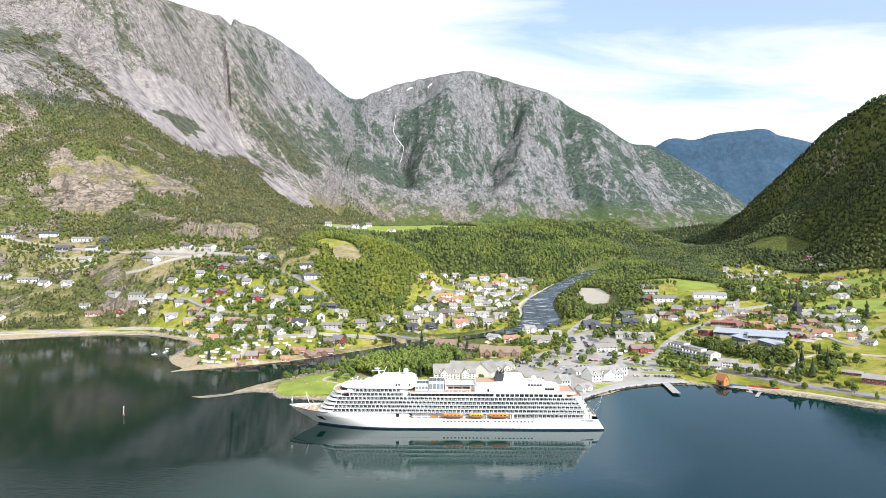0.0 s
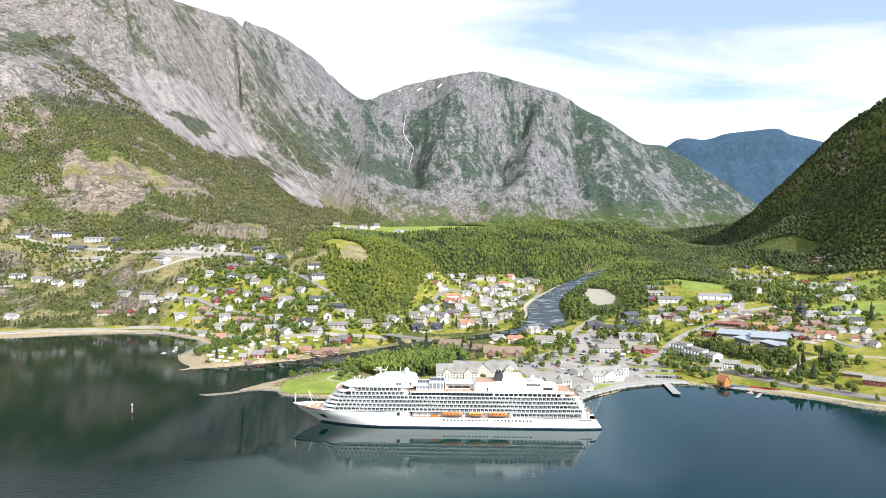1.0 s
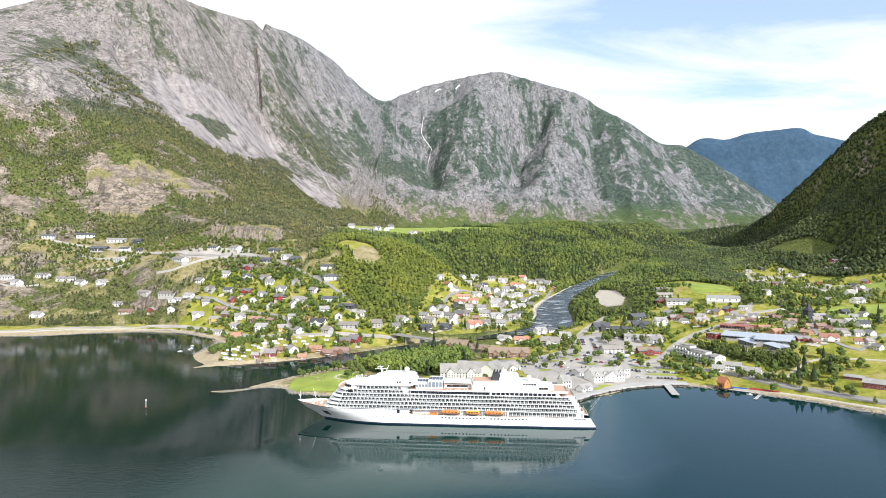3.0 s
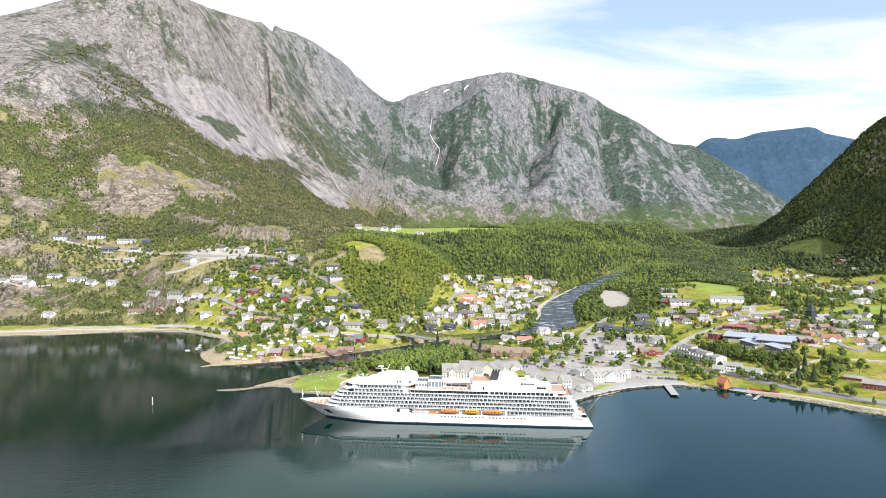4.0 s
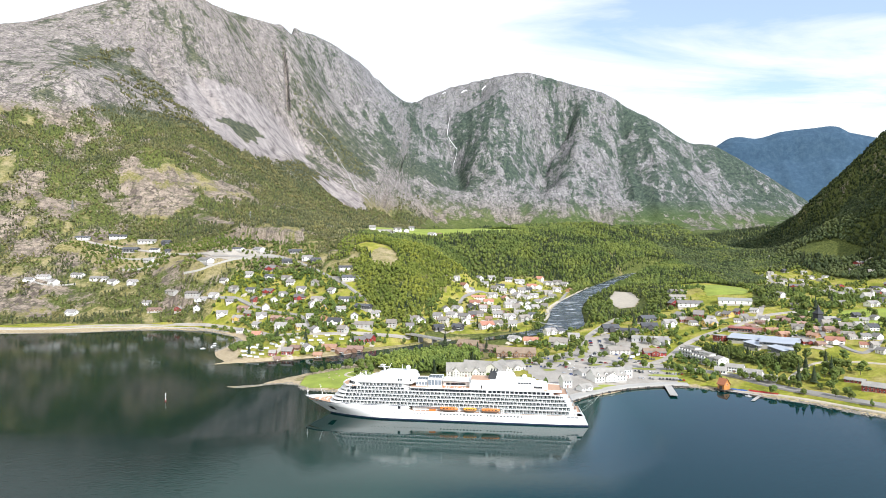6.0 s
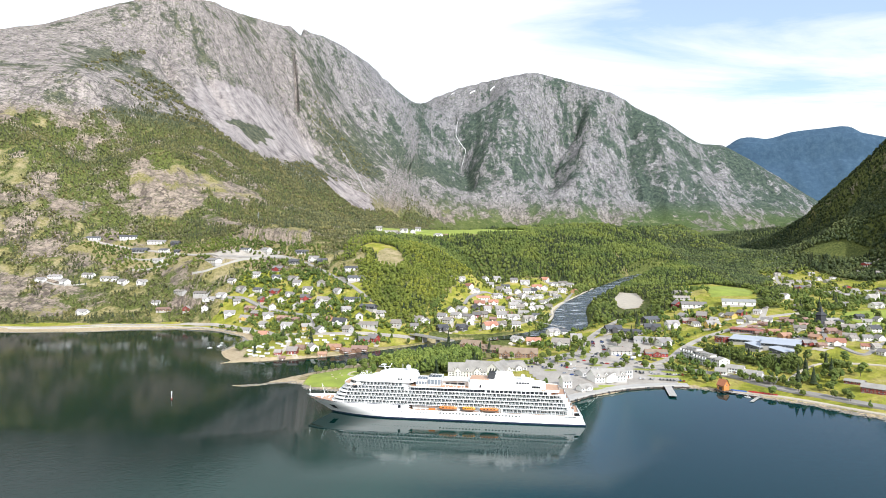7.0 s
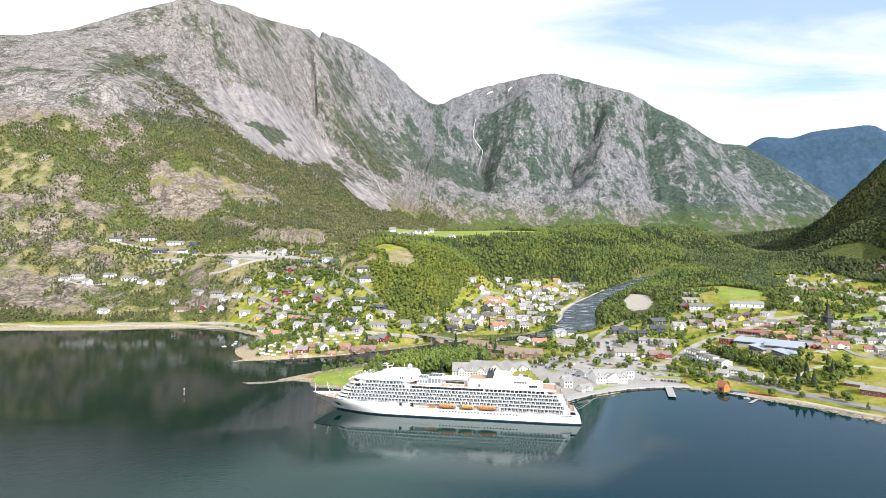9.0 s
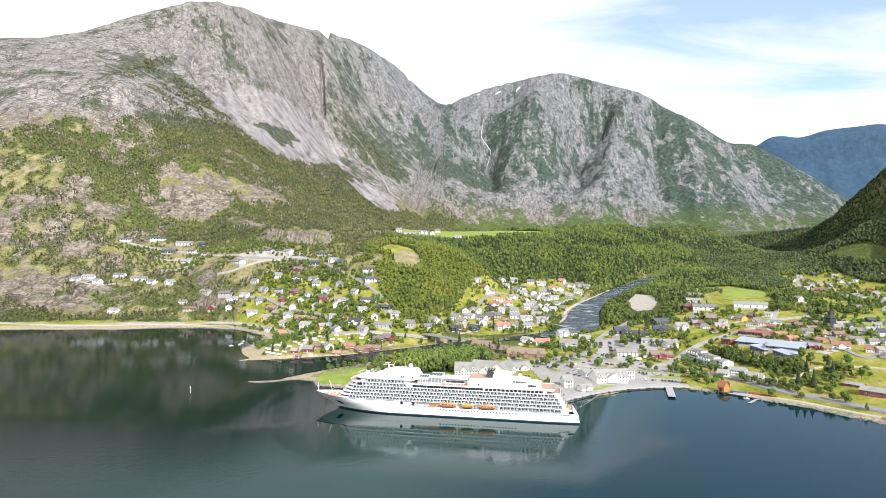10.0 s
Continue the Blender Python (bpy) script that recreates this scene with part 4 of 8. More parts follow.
def build_woods():
    for k, (where, box, gap, limit, lumps, wide, tall, pines) in enumerate(WOODS):
        spots = wood_spots(box, gap, 100 + k, limit)
        rng = np.random.default_rng(200 + k)
        size = rng.random(len(spots)) ** 1.4
        is_pine = rng.random(len(spots)) < pines + 0.5 * perlin(spots[:, 0] / 120, spots[:, 1] / 120, 5)
        sizes = np.stack([wide[0] + (wide[1] - wide[0]) * size, tall[0] + (tall[1] - tall[0]) * (0.7 * size + 0.3 * rng.random(len(spots)))], -1)
        scatter("broadleaf_wood", "sunlit broadleaf wood covering " + where, spots[~is_pine],
                [crown_shape(k * 9 + i, lumps) for i in range(5)], sizes[~is_pine], DRY_LEAF if "west" in where else SHADED_LEAF if "east valley" in where else YOUNG_LEAF if "knoll" in where else GROVE_LEAF if "mouth" in where else LEAF)
        scatter("pine_wood", "dark pine and spruce wood on " + where, spots[is_pine],
                [spruce_shape(k * 9 + i) for i in range(5)], sizes[is_pine] * (1.35, 1.25), GREY_PINE if "west" in where else PINE)


build_woods()

# ---------------------------------------------------------------- the ship
SHIP_WHITE = plain("white_ship_paint", (0.80, 0.80, 0.785), 0.32, vary=0.03, scale=0.3)
NAVY = plain("navy_boot_paint", (0.020, 0.028, 0.062), 0.4, scale=0.3)
TEAK = plain("weathered_teak", (0.52, 0.33, 0.22), 0.7, scale=2.0)
DARK_GLASS = plain("dark_cabin_glass", (0.025, 0.030, 0.036), 0.12, vary=0.5, scale=0.5, each=0.35)
CABIN_GLASS = plain("grey_cabin_glass", (0.060, 0.070, 0.074), 0.15, vary=0.5, scale=0.5, each=0.5)
RAIL_GLASS = plain("pale_rail_panel", (0.58, 0.62, 0.63), 0.25, scale=0.6)
RAIL_TINT = plain("grey_tinted_rail_glass", (0.20, 0.225, 0.225), 0.08, vary=0.3, scale=0.4)
SOLAR = plain("grey_blue_roof_glass", (0.22, 0.26, 0.30), 0.2, vary=0.2, scale=0.6)
BOAT_HULL = plain("rust_brown_boat_hull", (0.30, 0.17, 0.11), 0.5, vary=0.1)
ORANGE = plain("orange_lifeboat_shell", (0.66, 0.21, 0.045), 0.4, vary=0.08)
YELLOW = plain("yellow_orange_shell", (0.80, 0.34, 0.035), 0.4, vary=0.08)
CHARCOAL = plain("charcoal_funnel_paint", (0.035, 0.038, 0.042), 0.5)
STEEL = plain("grey_steel", (0.33, 0.34, 0.35), 0.4, 0.6)
ROPE = plain("pale_rope", (0.55, 0.52, 0.46), 0.9)


def box_bm(bm, x0, x1, y0, y1, z0, z1):
    vs = [bm.verts.new((x, y, z)) for z in (z0, z1) for x, y in ((x0, y0), (x1, y0), (x1, y1), (x0, y1))]
    for q in ((3, 2, 1, 0), (4, 5, 6, 7), (0, 1, 5, 4), (1, 2, 6, 5), (2, 3, 7, 6), (3, 0, 4, 7)):
        bm.faces.new([vs[i] for i in q])
    return bm


def prism(bm, outline, z0, z1, top=1.0, lean=0.0):
    """An upright block on an outline; its top is scaled about its middle and shifted along x."""
    cx = sum(p[0] for p in outline) / len(outline)
    low = [bm.verts.new((x, y, z0)) for x, y in outline]
    high = [bm.verts.new((cx + (x - cx) * top + lean, y * top, z1)) for x, y in outline]
    n = len(outline)
    bm.faces.new(low[::-1]); bm.faces.new(high)
    for i in range(n):
        bm.faces.new((low[i], low[(i + 1) % n], high[(i + 1) % n], high[i]))
    return bm


def tube(bm, a, b, r, sides=6, r2=None):
    a, b = Vector(a), Vector(b)
    d = (b - a).normalized()
    u = d.orthogonal().normalized()
    w = d.cross(u)
    r2 = r if r2 is None else r2
    rings = []
    for p, q in ((a, r), (b, r2)):
        rings.append([bm.verts.new(p + (u * math.cos(2 * math.pi * i / sides) + w * math.sin(2 * math.pi * i / sides)) * q) for i in range(sides)])
    for i in range(sides):
        bm.faces.new((rings[0][i], rings[0][(i + 1) % sides], rings[1][(i + 1) % sides], rings[1][i]))
    bm.faces.new(rings[0][::-1]); bm.faces.new(rings[1])
    return bm


def ball(bm, centre, r, flat=1.0, cut=2):
    made = bmesh.ops.create_icosphere(bm, subdivisions=cut, radius=r)
    for v in made["verts"]:
        v.co = Vector((v.co.x, v.co.y, v.co.z * flat)) + Vector(centre)
    return bm


def deck_plan(x0, x1, half, nose=10.0, tail=2.0, n=9):
    """The outline of a deck: rounded at the bow end, slightly so at the stern."""
    pts = []
    for i in range(n + 1):
        a = math.pi / 2 * i / n
        pts.append((x0 + nose * (1 - math.sin(a)), -half * math.cos(a) if i == n else -half * (math.cos(a)) ** 0.7))
    front = pts + [(x, -y) for x, y in pts[::-1][1:]]
    back = [(x1 - tail, half), (x1, half - tail), (x1, -half + tail), (x1 - tail, -half)]
    return front + back


HALF = 14.4


def hull_breadth(x, z):
    u = min(max(z / 12.0, 0.0), 1.2)
    start = -91.0 - 23.0 * u ** 1.15
    s = min(max((x - start) / (56.0 - 16.0 * u), 0.0), 1.0)
    b = HALF * (1 - (1 - s) ** (1.9 + 0.5 * u))
    if x > 85:
        b *= 1 - 0.10 * ((x - 85) / 29.0) ** 2
    if z < 0:
        b *= 1 + z * 0.05
    return b


def hull_span(z):
    u = min(max(z / 12.0, 0.0), 1.2)
    stern = 114.6 if z <= 1.0 else 114.6 - 5.4 * min((z - 1.0) / 8.5, 1.2)
    return -91.0 - 23.0 * u ** 1.15, stern


def hull_sheet(bm, levels, keep, off=0.0, n=90):
    for side in (-1, 1):
        grid = []
        for z in levels:
            x0, x1 = hull_span(z)
            row = []
            for i in range(n + 1):
                s = (i / n) ** 1.25
                x = x0 + (x1 - x0) * s
                lift = 2.3 * max(0.0, (-84 - x) / 30.0) ** 1.2 * max(0.0, (z - 7.8) / 4.0)
                row.append(bm.verts.new((x, side * (hull_breadth(x, z) + off), z + lift)))
            grid.append(row)
        for a, b in zip(grid, grid[1:]):
            for i in range(n):
                mid = (a[i].co.x + a[i + 1].co.x) / 2
                if keep(mid, (a[i].co.z + b[i].co.z) / 2):
                    bm.faces.new((a[i], a[i + 1], b[i + 1], b[i]))
    bmesh.ops.delete(bm, geom=[v for v in bm.verts if not v.link_faces], context="VERTS")
    return bm


ROWS = [(11.6, -91.0, 105.0), (14.45, -89.0, 104.0), (17.3, -86.5, 102.6), (20.15, -84.5, 101.0), (23.0, -81.0, -23.0), (25.85, -70.0, -23.5)]
TALL = 2.85
CABIN = 2.93


def build_ship():
    ship = new("cruise_ship")
    ship.matrix_world = pose(-0.8, 0.3, 0, 0, 0, -1.2)
    tagged(ship, "long white cruise ship with rows of cabin balconies moored off shore", "ship")

    hull = part("hull", hull_sheet(bmesh.new(), [-4, -1.5, 0.4, 1.15, 4, 6, 7.8], lambda x, z: True), SHIP_WHITE, ship, smooth=True)
    bm = hull_sheet(bmesh.new(), [7.8, 9.6, 11.6], lambda x, z: x < -22)
    part("bow_strake", bm, SHIP_WHITE, ship, smooth=True)
    part("boot_top", hull_sheet(bmesh.new(), [-1.5, 0.4, 1.15], lambda x, z: True, 0.05), NAVY, ship, "dark navy waterline band", True)
    part("sheer_stripe", hull_sheet(bmesh.new(), [11.15, 11.5], lambda x, z: x < 50, 0.06), NAVY, ship, "thin navy stripe", True)
    # stern plate, decks inside the hull
    bm = bmesh.new()
    lines = []
    for z in (-4, 0, 2, 4, 6, 7.8, 9.6):
        x = hull_span(z)[1]
        b = hull_breadth(x, z)
        lines.append([bm.verts.new((x, b * k, z)) for k in (-1, -0.5, 0, 0.5, 1)])
    for a, b in zip(lines, lines[1:]):
        for i in range(4):
            bm.faces.new((a[i], a[i + 1], b[i + 1], b[i]))
    part("transom", bm, SHIP_WHITE, ship)
    bm = bmesh.new()
    prism(bm, [(x, -hull_breadth(x, 7.5) + 0.1) for x in range(-98, 112, 6)] + [(x, hull_breadth(x, 7.5) - 0.1) for x in range(106, -99, -6)], 7.5, 7.75)
    part("promenade_deck", bm, TEAK, ship)
    # foredeck within its bulwark
    bm = bmesh.new()
    xs = [-110, -106, -101, -96, -90, -84, -78]
    prism(bm, [(x, -hull_breadth(x, 10.9) + 0.5) for x in xs] + [(x, hull_breadth(x, 10.9) - 0.5) for x in xs[::-1]], 10.9, 11.3)
    part("foredeck", bm, TEAK, ship, "salmon-brown teak foredeck")
    bm = bmesh.new()
    for x in (-100, -94):
        for y in (-2.2, 2.2):
            bm = bmesh.new()
            prism(bm, [(x + 0.7 * math.cos(a), y + 0.6 * math.sin(a)) for a in np.linspace(0, 2 * math.pi, 8, endpoint=False)], 11.3, 12.4, 0.8)
            part("windlass", bm, SHIP_WHITE, ship)
    bm = tube(bmesh.new(), (-111, 0, 13), (-111, 0, 21), 0.28, 6, 0.12)
    ball(bm, (-111, 0, 17.2), 0.8, 1.3, 1)
    part("jackstaff", bm, SHIP_WHITE, ship)
    bm = tube(bmesh.new(), (-97, 0, 11.2), (-101, 0, 23), 0.25, 6, 0.15)
    tube(bm, (-101, 0, 23), (-92, 0, 11.3), 0.06, 4)
    part("foremast", bm, SHIP_WHITE, ship)
    for side in (-1, 1):
        bm = bmesh.new()
        y0, y1 = hull_breadth(-90, 6.0), hull_breadth(-86, 6.0)
        vs = [bm.verts.new(v) for v in ((-92, side * (hull_breadth(-92, 7.6) + 0.25), 7.6), (-87.0, side * (hull_breadth(-87, 7.4) + 0.25), 7.4), (-84.0, side * (hull_breadth(-84, 4) + 0.25), 4.0), (-88.6, side * (hull_breadth(-88.6, 4.6) + 0.25), 4.6))]
        bm.faces.new(vs)
        bmesh.ops.solidify(bm, geom=bm.faces[:], thickness=0.4)
        part("anchor_pocket", bm, CHARCOAL, ship)

    # decks of cabins: slabs, walls, partitions, glass
    for k, (z, x0, x1) in enumerate(ROWS):
        nose = 13 - k
        slab = prism(bmesh.new(), deck_plan(x0, x1, HALF, nose, 4.2), z - 0.32, z)
        part("deck_slab", slab, SHIP_WHITE, ship)
        wall = prism(bmesh.new(), deck_plan(x0 + 2.5, x1 - 1.5, HALF - 1.7, nose, 3.4), z, z + TALL - 0.32)
        part("cabin_wall", wall, SHIP_WHITE, ship)
        glass = bmesh.new()
        prism(glass, deck_plan(x0 + 2.44, x0 + nose + 3.2, HALF - 1.66, nose - 0.4, 0.1), z + 0.95, z + 1.7)
        part("front_window_band", glass, DARK_GLASS, ship, "curved dark front windows")
    # aft promenade rows under the first slab and under the upper deck
    bm = box_bm(bmesh.new(), 50, 105.5, -HALF + 1.7, HALF - 1.7, 7.8, 11.2)
    part("aft_cabin_wall", bm, SHIP_WHITE, ship)
    part("aft_side_plate", box_bm(bmesh.new(), 49.2, 50.4, -HALF, HALF, 7.7, 11.3), SHIP_WHITE, ship)
    part("aft_side_plate", box_bm(bmesh.new(), 104.6, 105.6, -HALF + 0.6, HALF - 0.6, 7.7, 11.3), SHIP_WHITE, ship)
    bm = box_bm(bmesh.new(), -22, 50, -HALF + 3.0, HALF - 3.0, 7.8, 11.2)
    part("boat_deck_wall", bm, SHIP_WHITE, ship)

    def fin_mesh(side):
        bm = bmesh.new()
        def slab(x0, x1, a, b, z0, z1):
            box_bm(bm, x0, x1, min(side * (HALF - a), side * (HALF - b)), max(side * (HALF - a), side * (HALF - b)), z0, z1)
        slab(-0.14, 0.14, 1.72, 0.08, 0, TALL - 0.33)
        slab(0.1, CABIN - 0.1, 0.2, 0.05, 0.98, 1.06)
        slab(0.1, CABIN - 0.1, 0.2, 0.05, 0.0, 0.22)
        slab(CABIN / 2 - 0.04, CABIN / 2 + 0.04, 0.16, 0.08, 0.2, 1.0)
        n = len(bm.faces)
        slab(0.14, CABIN - 0.14, 0.15, 0.11, 0.24, 0.96)
        bm.faces.ensure_lookup_table()
        for f in bm.faces[n:]:
            f.material_index = 1
        return bm

    def door_mesh(side):
        bm = bmesh.new()
        a, b = side * (HALF - 1.74), side * (HALF - 1.62)
        box_bm(bm, 0.3, 1.75, min(a, b), max(a, b), 0.05, 2.2)
        box_bm(bm, 2.05, 2.6, min(a, b), max(a, b), 0.7, 2.0)
        return bm

    def to_mesh(name, bm, mat):
        me = bpy.data.meshes.new(name)
        bmesh.ops.recalc_face_normals(bm, faces=bm.faces)
        bm.to_mesh(me); bm.free()
        me.materials.append(mat)
        return me

    near_fin, near_door = to_mesh("balcony", fin_mesh(-1), SHIP_WHITE), to_mesh("balcony_door", door_mesh(-1), CABIN_GLASS)
    near_fin.materials.append(RAIL_TINT)
    far = bmesh.new()
    for k, (z, x0, x1) in enumerate(ROWS + [(8.2, 50.4, 105.0)]):
        first = x0 + (13 - k) if k < 6 else x0
        n = int((x1 - 4.0 - first) / CABIN)
        for i in range(n):
            x = first + i * CABIN
            for me, name in ((near_fin, "balcony"), (near_door, "balcony_door")):
                ob = new(name, me)
                ob.parent = ship
                ob.location = (x, 0.0, z)
            box_bm(far, x - 0.09, x + 0.09, HALF - 1.72, HALF - 0.08, z, z + TALL - 0.43)
            box_bm(far, x + 0.1, x + CABIN - 0.1, HALF - 0.16, HALF - 0.09, z + 0.04, z + 0.9)
    part("far_side_balconies", far, SHIP_WHITE, ship)["kind"] = "stuff"

    # the long dark lounge windows and the deck over them
    part("lounge_wall", box_bm(bmesh.new(), -23, 88, -HALF + 1.0, HALF - 1.0, 23.0, 25.7), SHIP_WHITE, ship)
    for i in range(20):
        x = -22.6 + i * 2.95
        part("lounge_window", box_bm(bmesh.new(), x, x + 2.83, -HALF + 0.86, -HALF + 1.05, 23.35, 25.2), DARK_GLASS, ship)
    for i in range(14):
        x = 37.5 + i * 3.4
        part("gallery_post", box_bm(bmesh.new(), x, x + 0.35, -HALF + 0.1, -HALF + 0.4, 23.0, 25.5), SHIP_WHITE, ship)
        part("gallery_window", box_bm(bmesh.new(), x + 0.5, x + 3.2, -HALF + 0.9, -HALF + 1.05, 23.3, 25.1), DARK_GLASS, ship)
    part("gallery_slab", prism(bmesh.new(), deck_plan(-23, 99.5, HALF, 1.0, 5.0), 22.7, 23.0), SHIP_WHITE, ship)
    part("sun_deck", prism(bmesh.new(), deck_plan(-23.5, 95, HALF, 1.0, 3.0), 25.5, 25.95), TEAK, ship, "salmon-coloured sun deck")
    part("sun_deck_edge", prism(prism(bmesh.new(), [(-23.4, -HALF - 0.02), (94, -HALF - 0.02), (94, -HALF + 0.25), (-23.4, -HALF + 0.25)], 25.4, 26.5),
                                [(-23.4, HALF - 0.25), (94, HALF - 0.25), (94, HALF + 0.02), (-23.4, HALF + 0.02)], 25.4, 26.5), SHIP_WHITE, ship)
    # bridge with its wings
    front = [p for p in deck_plan(-79.5, -60, HALF + 0.2, 9.5) if p[0] < -69.9]
    part("bridge_deck", prism(bmesh.new(), deck_plan(-79.2, -66, HALF, 9.5), 25.6, 25.92), TEAK, ship, "salmon open deck before the bridge")
    bm = bmesh.new()
    for a, b in zip(front, front[1:]):
        bm.faces.new([bm.verts.new(v) for v in ((*a, 25.3), (*b, 25.3), (*b, 26.95), (*a, 26.95))])
    bmesh.ops.remove_doubles(bm, verts=bm.verts[:], dist=0.001)
    bmesh.ops.solidify(bm, geom=bm.faces[:], thickness=0.2)
    part("bridge_bulwark", bm, SHIP_WHITE, ship)
    part("bridge", prism(bmesh.new(), deck_plan(-75.5, -63, HALF - 0.9, 8.5), 25.92, 28.75, 0.84, 1.0), SHIP_WHITE, ship)
    foot, head = deck_plan(-75.8, -63, HALF - 0.7, 8.6), [(-69.25 + (x + 69.25) * 0.83 + 1.0, y * 0.83) for x, y in deck_plan(-75.8, -63, HALF - 0.7, 8.6)]
    for k in range(1, 17):
        (a, b), (c, d) = foot[k:k + 2], head[k:k + 2]
        low = [Vector((*p, 25.92)).lerp(Vector((*q, 28.9)), 0.33) for p, q in ((a, c), (b, d))]
        high = [Vector((*p, 25.92)).lerp(Vector((*q, 28.9)), 0.92) for p, q in ((a, c), (b, d))]
        bm = bmesh.new()
        inset = 0.06
        bm.faces.new([bm.verts.new(v) for v in (low[0].lerp(low[1], inset), low[1].lerp(low[0], inset), high[1].lerp(high[0], inset), high[0].lerp(high[1], inset))])
        bmesh.ops.solidify(bm, geom=bm.faces[:], thickness=0.12)
        part("bridge_window", bm, DARK_GLASS, ship)
    part("bridge_roof", prism(bmesh.new(), deck_plan(-74, -62, HALF - 1.2, 8), 28.75, 29.1), SHIP_WHITE, ship)
    for side in (-1, 1):
        part("wing_opening", box_bm(bmesh.new(), -70, -66.6, side * HALF - 0.15, side * HALF + 0.15, 23.4, 25.2), DARK_GLASS, ship)
    # forward top house
    part("top_deck", prism(bmesh.new(), deck_plan(-69, -21, HALF, 8), 28.75, 29.2), SHIP_WHITE, ship)
    part("forward_house", prism(bmesh.new(), deck_plan(-60, -19.5, 11.5, 8, 2), 29.15, 32.0, 0.92, 1.2), SHIP_WHITE, ship)
    part("house_roof", prism(bmesh.new(), deck_plan(-57.5, -20, 11.0, 8, 2), 32.0, 32.3), SHIP_WHITE, ship)
    part("forward_dome_house", prism(bmesh.new(), deck_plan(-54, -18.5, 9.2, 7, 3), 32.3, 35.2, 0.82, 2.2), SHIP_WHITE, ship)
    part("dome_roof", prism(bmesh.new(), deck_plan(-47.5, -19.5, 7.4, 6, 3), 35.2, 36.6, 0.84, 1.6), SHIP_WHITE, ship)
    part("forward_vent", prism(bmesh.new(), deck_plan(-24, -18, 9.5, 2, 1), 29.0, 34.5, 0.7, -1.0), SHIP_WHITE, ship)
    # open frames and lights on the bridge roof
    for x, h in ((-70, 31.0), (-67, 31.8), (-64, 32.4), (-61, 32.4)):
        for y in (-8.5, 8.5):
            part("frame_post", tube(bmesh.new(), (x, y, 29.0), (x + 0.6, y * 0.9, h), 0.13, 5), SHIP_WHITE, ship)
        part("cross_bar", tube(bmesh.new(), (x + 0.6, -7.65, h), (x + 0.6, 7.65, h), 0.12, 5), SHIP_WHITE, ship)
    for y in (-7.65, 0, 7.65):
        part("long_bar", tube(bmesh.new(), (-69.4, y, 31.0), (-63.4, y, 32.4), 0.11, 5), SHIP_WHITE, ship)
    for x, y in ((-66, -2.5), (-63, 3)):
        part("searchlight", ball(tube(bmesh.new(), (x, y, 29.1), (x, y, 33.4), 0.2, 6), (x, y, 33.7), 0.7, 0.7, 1), SHIP_WHITE, ship)
    bm = tube(bmesh.new(), (-46, 0, 35), (-48, 0, 41.2), 0.9, 6, 0.35)
    box_bm(bm, -52, -43, -0.3, 0.3, 38.6, 39.1)
    box_bm(bm, -50, -46, -2.2, 2.2, 40.2, 40.6)
    tube(bm, (-44, 1, 36), (-41.5, 2, 41.5), 0.25, 5)
    part("radar_mast", bm, SHIP_WHITE, ship)
    part("mast", tube(bmesh.new(), (-32, 0, 36.5), (-32, 0, 41.5), 0.25, 6, 0.1), SHIP_WHITE, ship)
    bm = ball(bmesh.new(), (-27, -1.5, 39.2), 2.0)
    tube(bm, (-27, -1.5, 36), (-27, -1.5, 38.2), 0.7)
    part("satellite_dome", bm, SHIP_WHITE, ship, smooth=True)
    for x in (-68, -58, -53):
        part("light_mast", tube(bmesh.new(), (x, -9, 29), (x, -9, 33.5), 0.14, 5), SHIP_WHITE, ship)
    for i in range(18):
        x = -64 + i * 2.4
        part("rail_post", box_bm(bmesh.new(), x, x + 0.1, -HALF + 0.1, -HALF + 0.2, 29.0, 30.1), SHIP_WHITE, ship)
    part("top_rail", box_bm(box_bm(bmesh.new(), -64, -21, -HALF + 0.08, -HALF + 0.2, 30.05, 30.15), -64, -21, -HALF + 0.08, -HALF + 0.2, 29.5, 29.56), SHIP_WHITE, ship)
    for x in (-33.5, -31.5, -24.0):
        part("house_window", box_bm(bmesh.new(), x, x + 1.0, -11.66, -11.0, 30.2, 31.6), DARK_GLASS, ship)
    for i in range(24):
        x = 26 + i * 2.35
        part("rail_post", box_bm(bmesh.new(), x, x + 0.1, -HALF + 0.3, -HALF + 0.4, 26.4, 27.4), SHIP_WHITE, ship)
    part("top_rail", box_bm(bmesh.new(), 26, 82, -HALF + 0.28, -HALF + 0.42, 27.35, 27.45), SHIP_WHITE, ship)
    for i in range(4):
        x = 73.0 + i * 1.7
        part("house_window", box_bm(bmesh.new(), x, x + 1.55, -10.64, -10.3, 27.4, 28.9), DARK_GLASS, ship)
    # sliding glass roof over the pool: a flat bay and a raised one
    for x0, x1, z1, slant in ((-19.5, -10.5, 31.2, 1.2), (-10.0, 0.8, 33.0, 1.0)):
        bm = prism(bmesh.new(), [(x0, -9), (x1, -9), (x1, 9), (x0, 9)], 26, z1 - 0.6)
        part("pool_house_wall", bm, SHIP_WHITE, ship)
        n = 4
        for i in range(n):
            for j in range(2):
                y0 = -9.2 + j * 9.3
                a, b = x0 + (x1 - x0) * i / n + 0.12, x0 + (x1 - x0) * (i + 1) / n - 0.12
                bm = bmesh.new()
                lo, hi = (z1 - slant, z1) if j == 0 else (z1, z1 - slant)
                vs = [bm.verts.new(v) for v in ((a, y0, lo), (b, y0, lo), (b, y0 + 9.0, hi), (a, y0 + 9.0, hi))]
                bm.faces.new(vs)
                bmesh.ops.solidify(bm, geom=bm.faces[:], thickness=0.15)
                part("roof_pane", bm, SOLAR, ship)
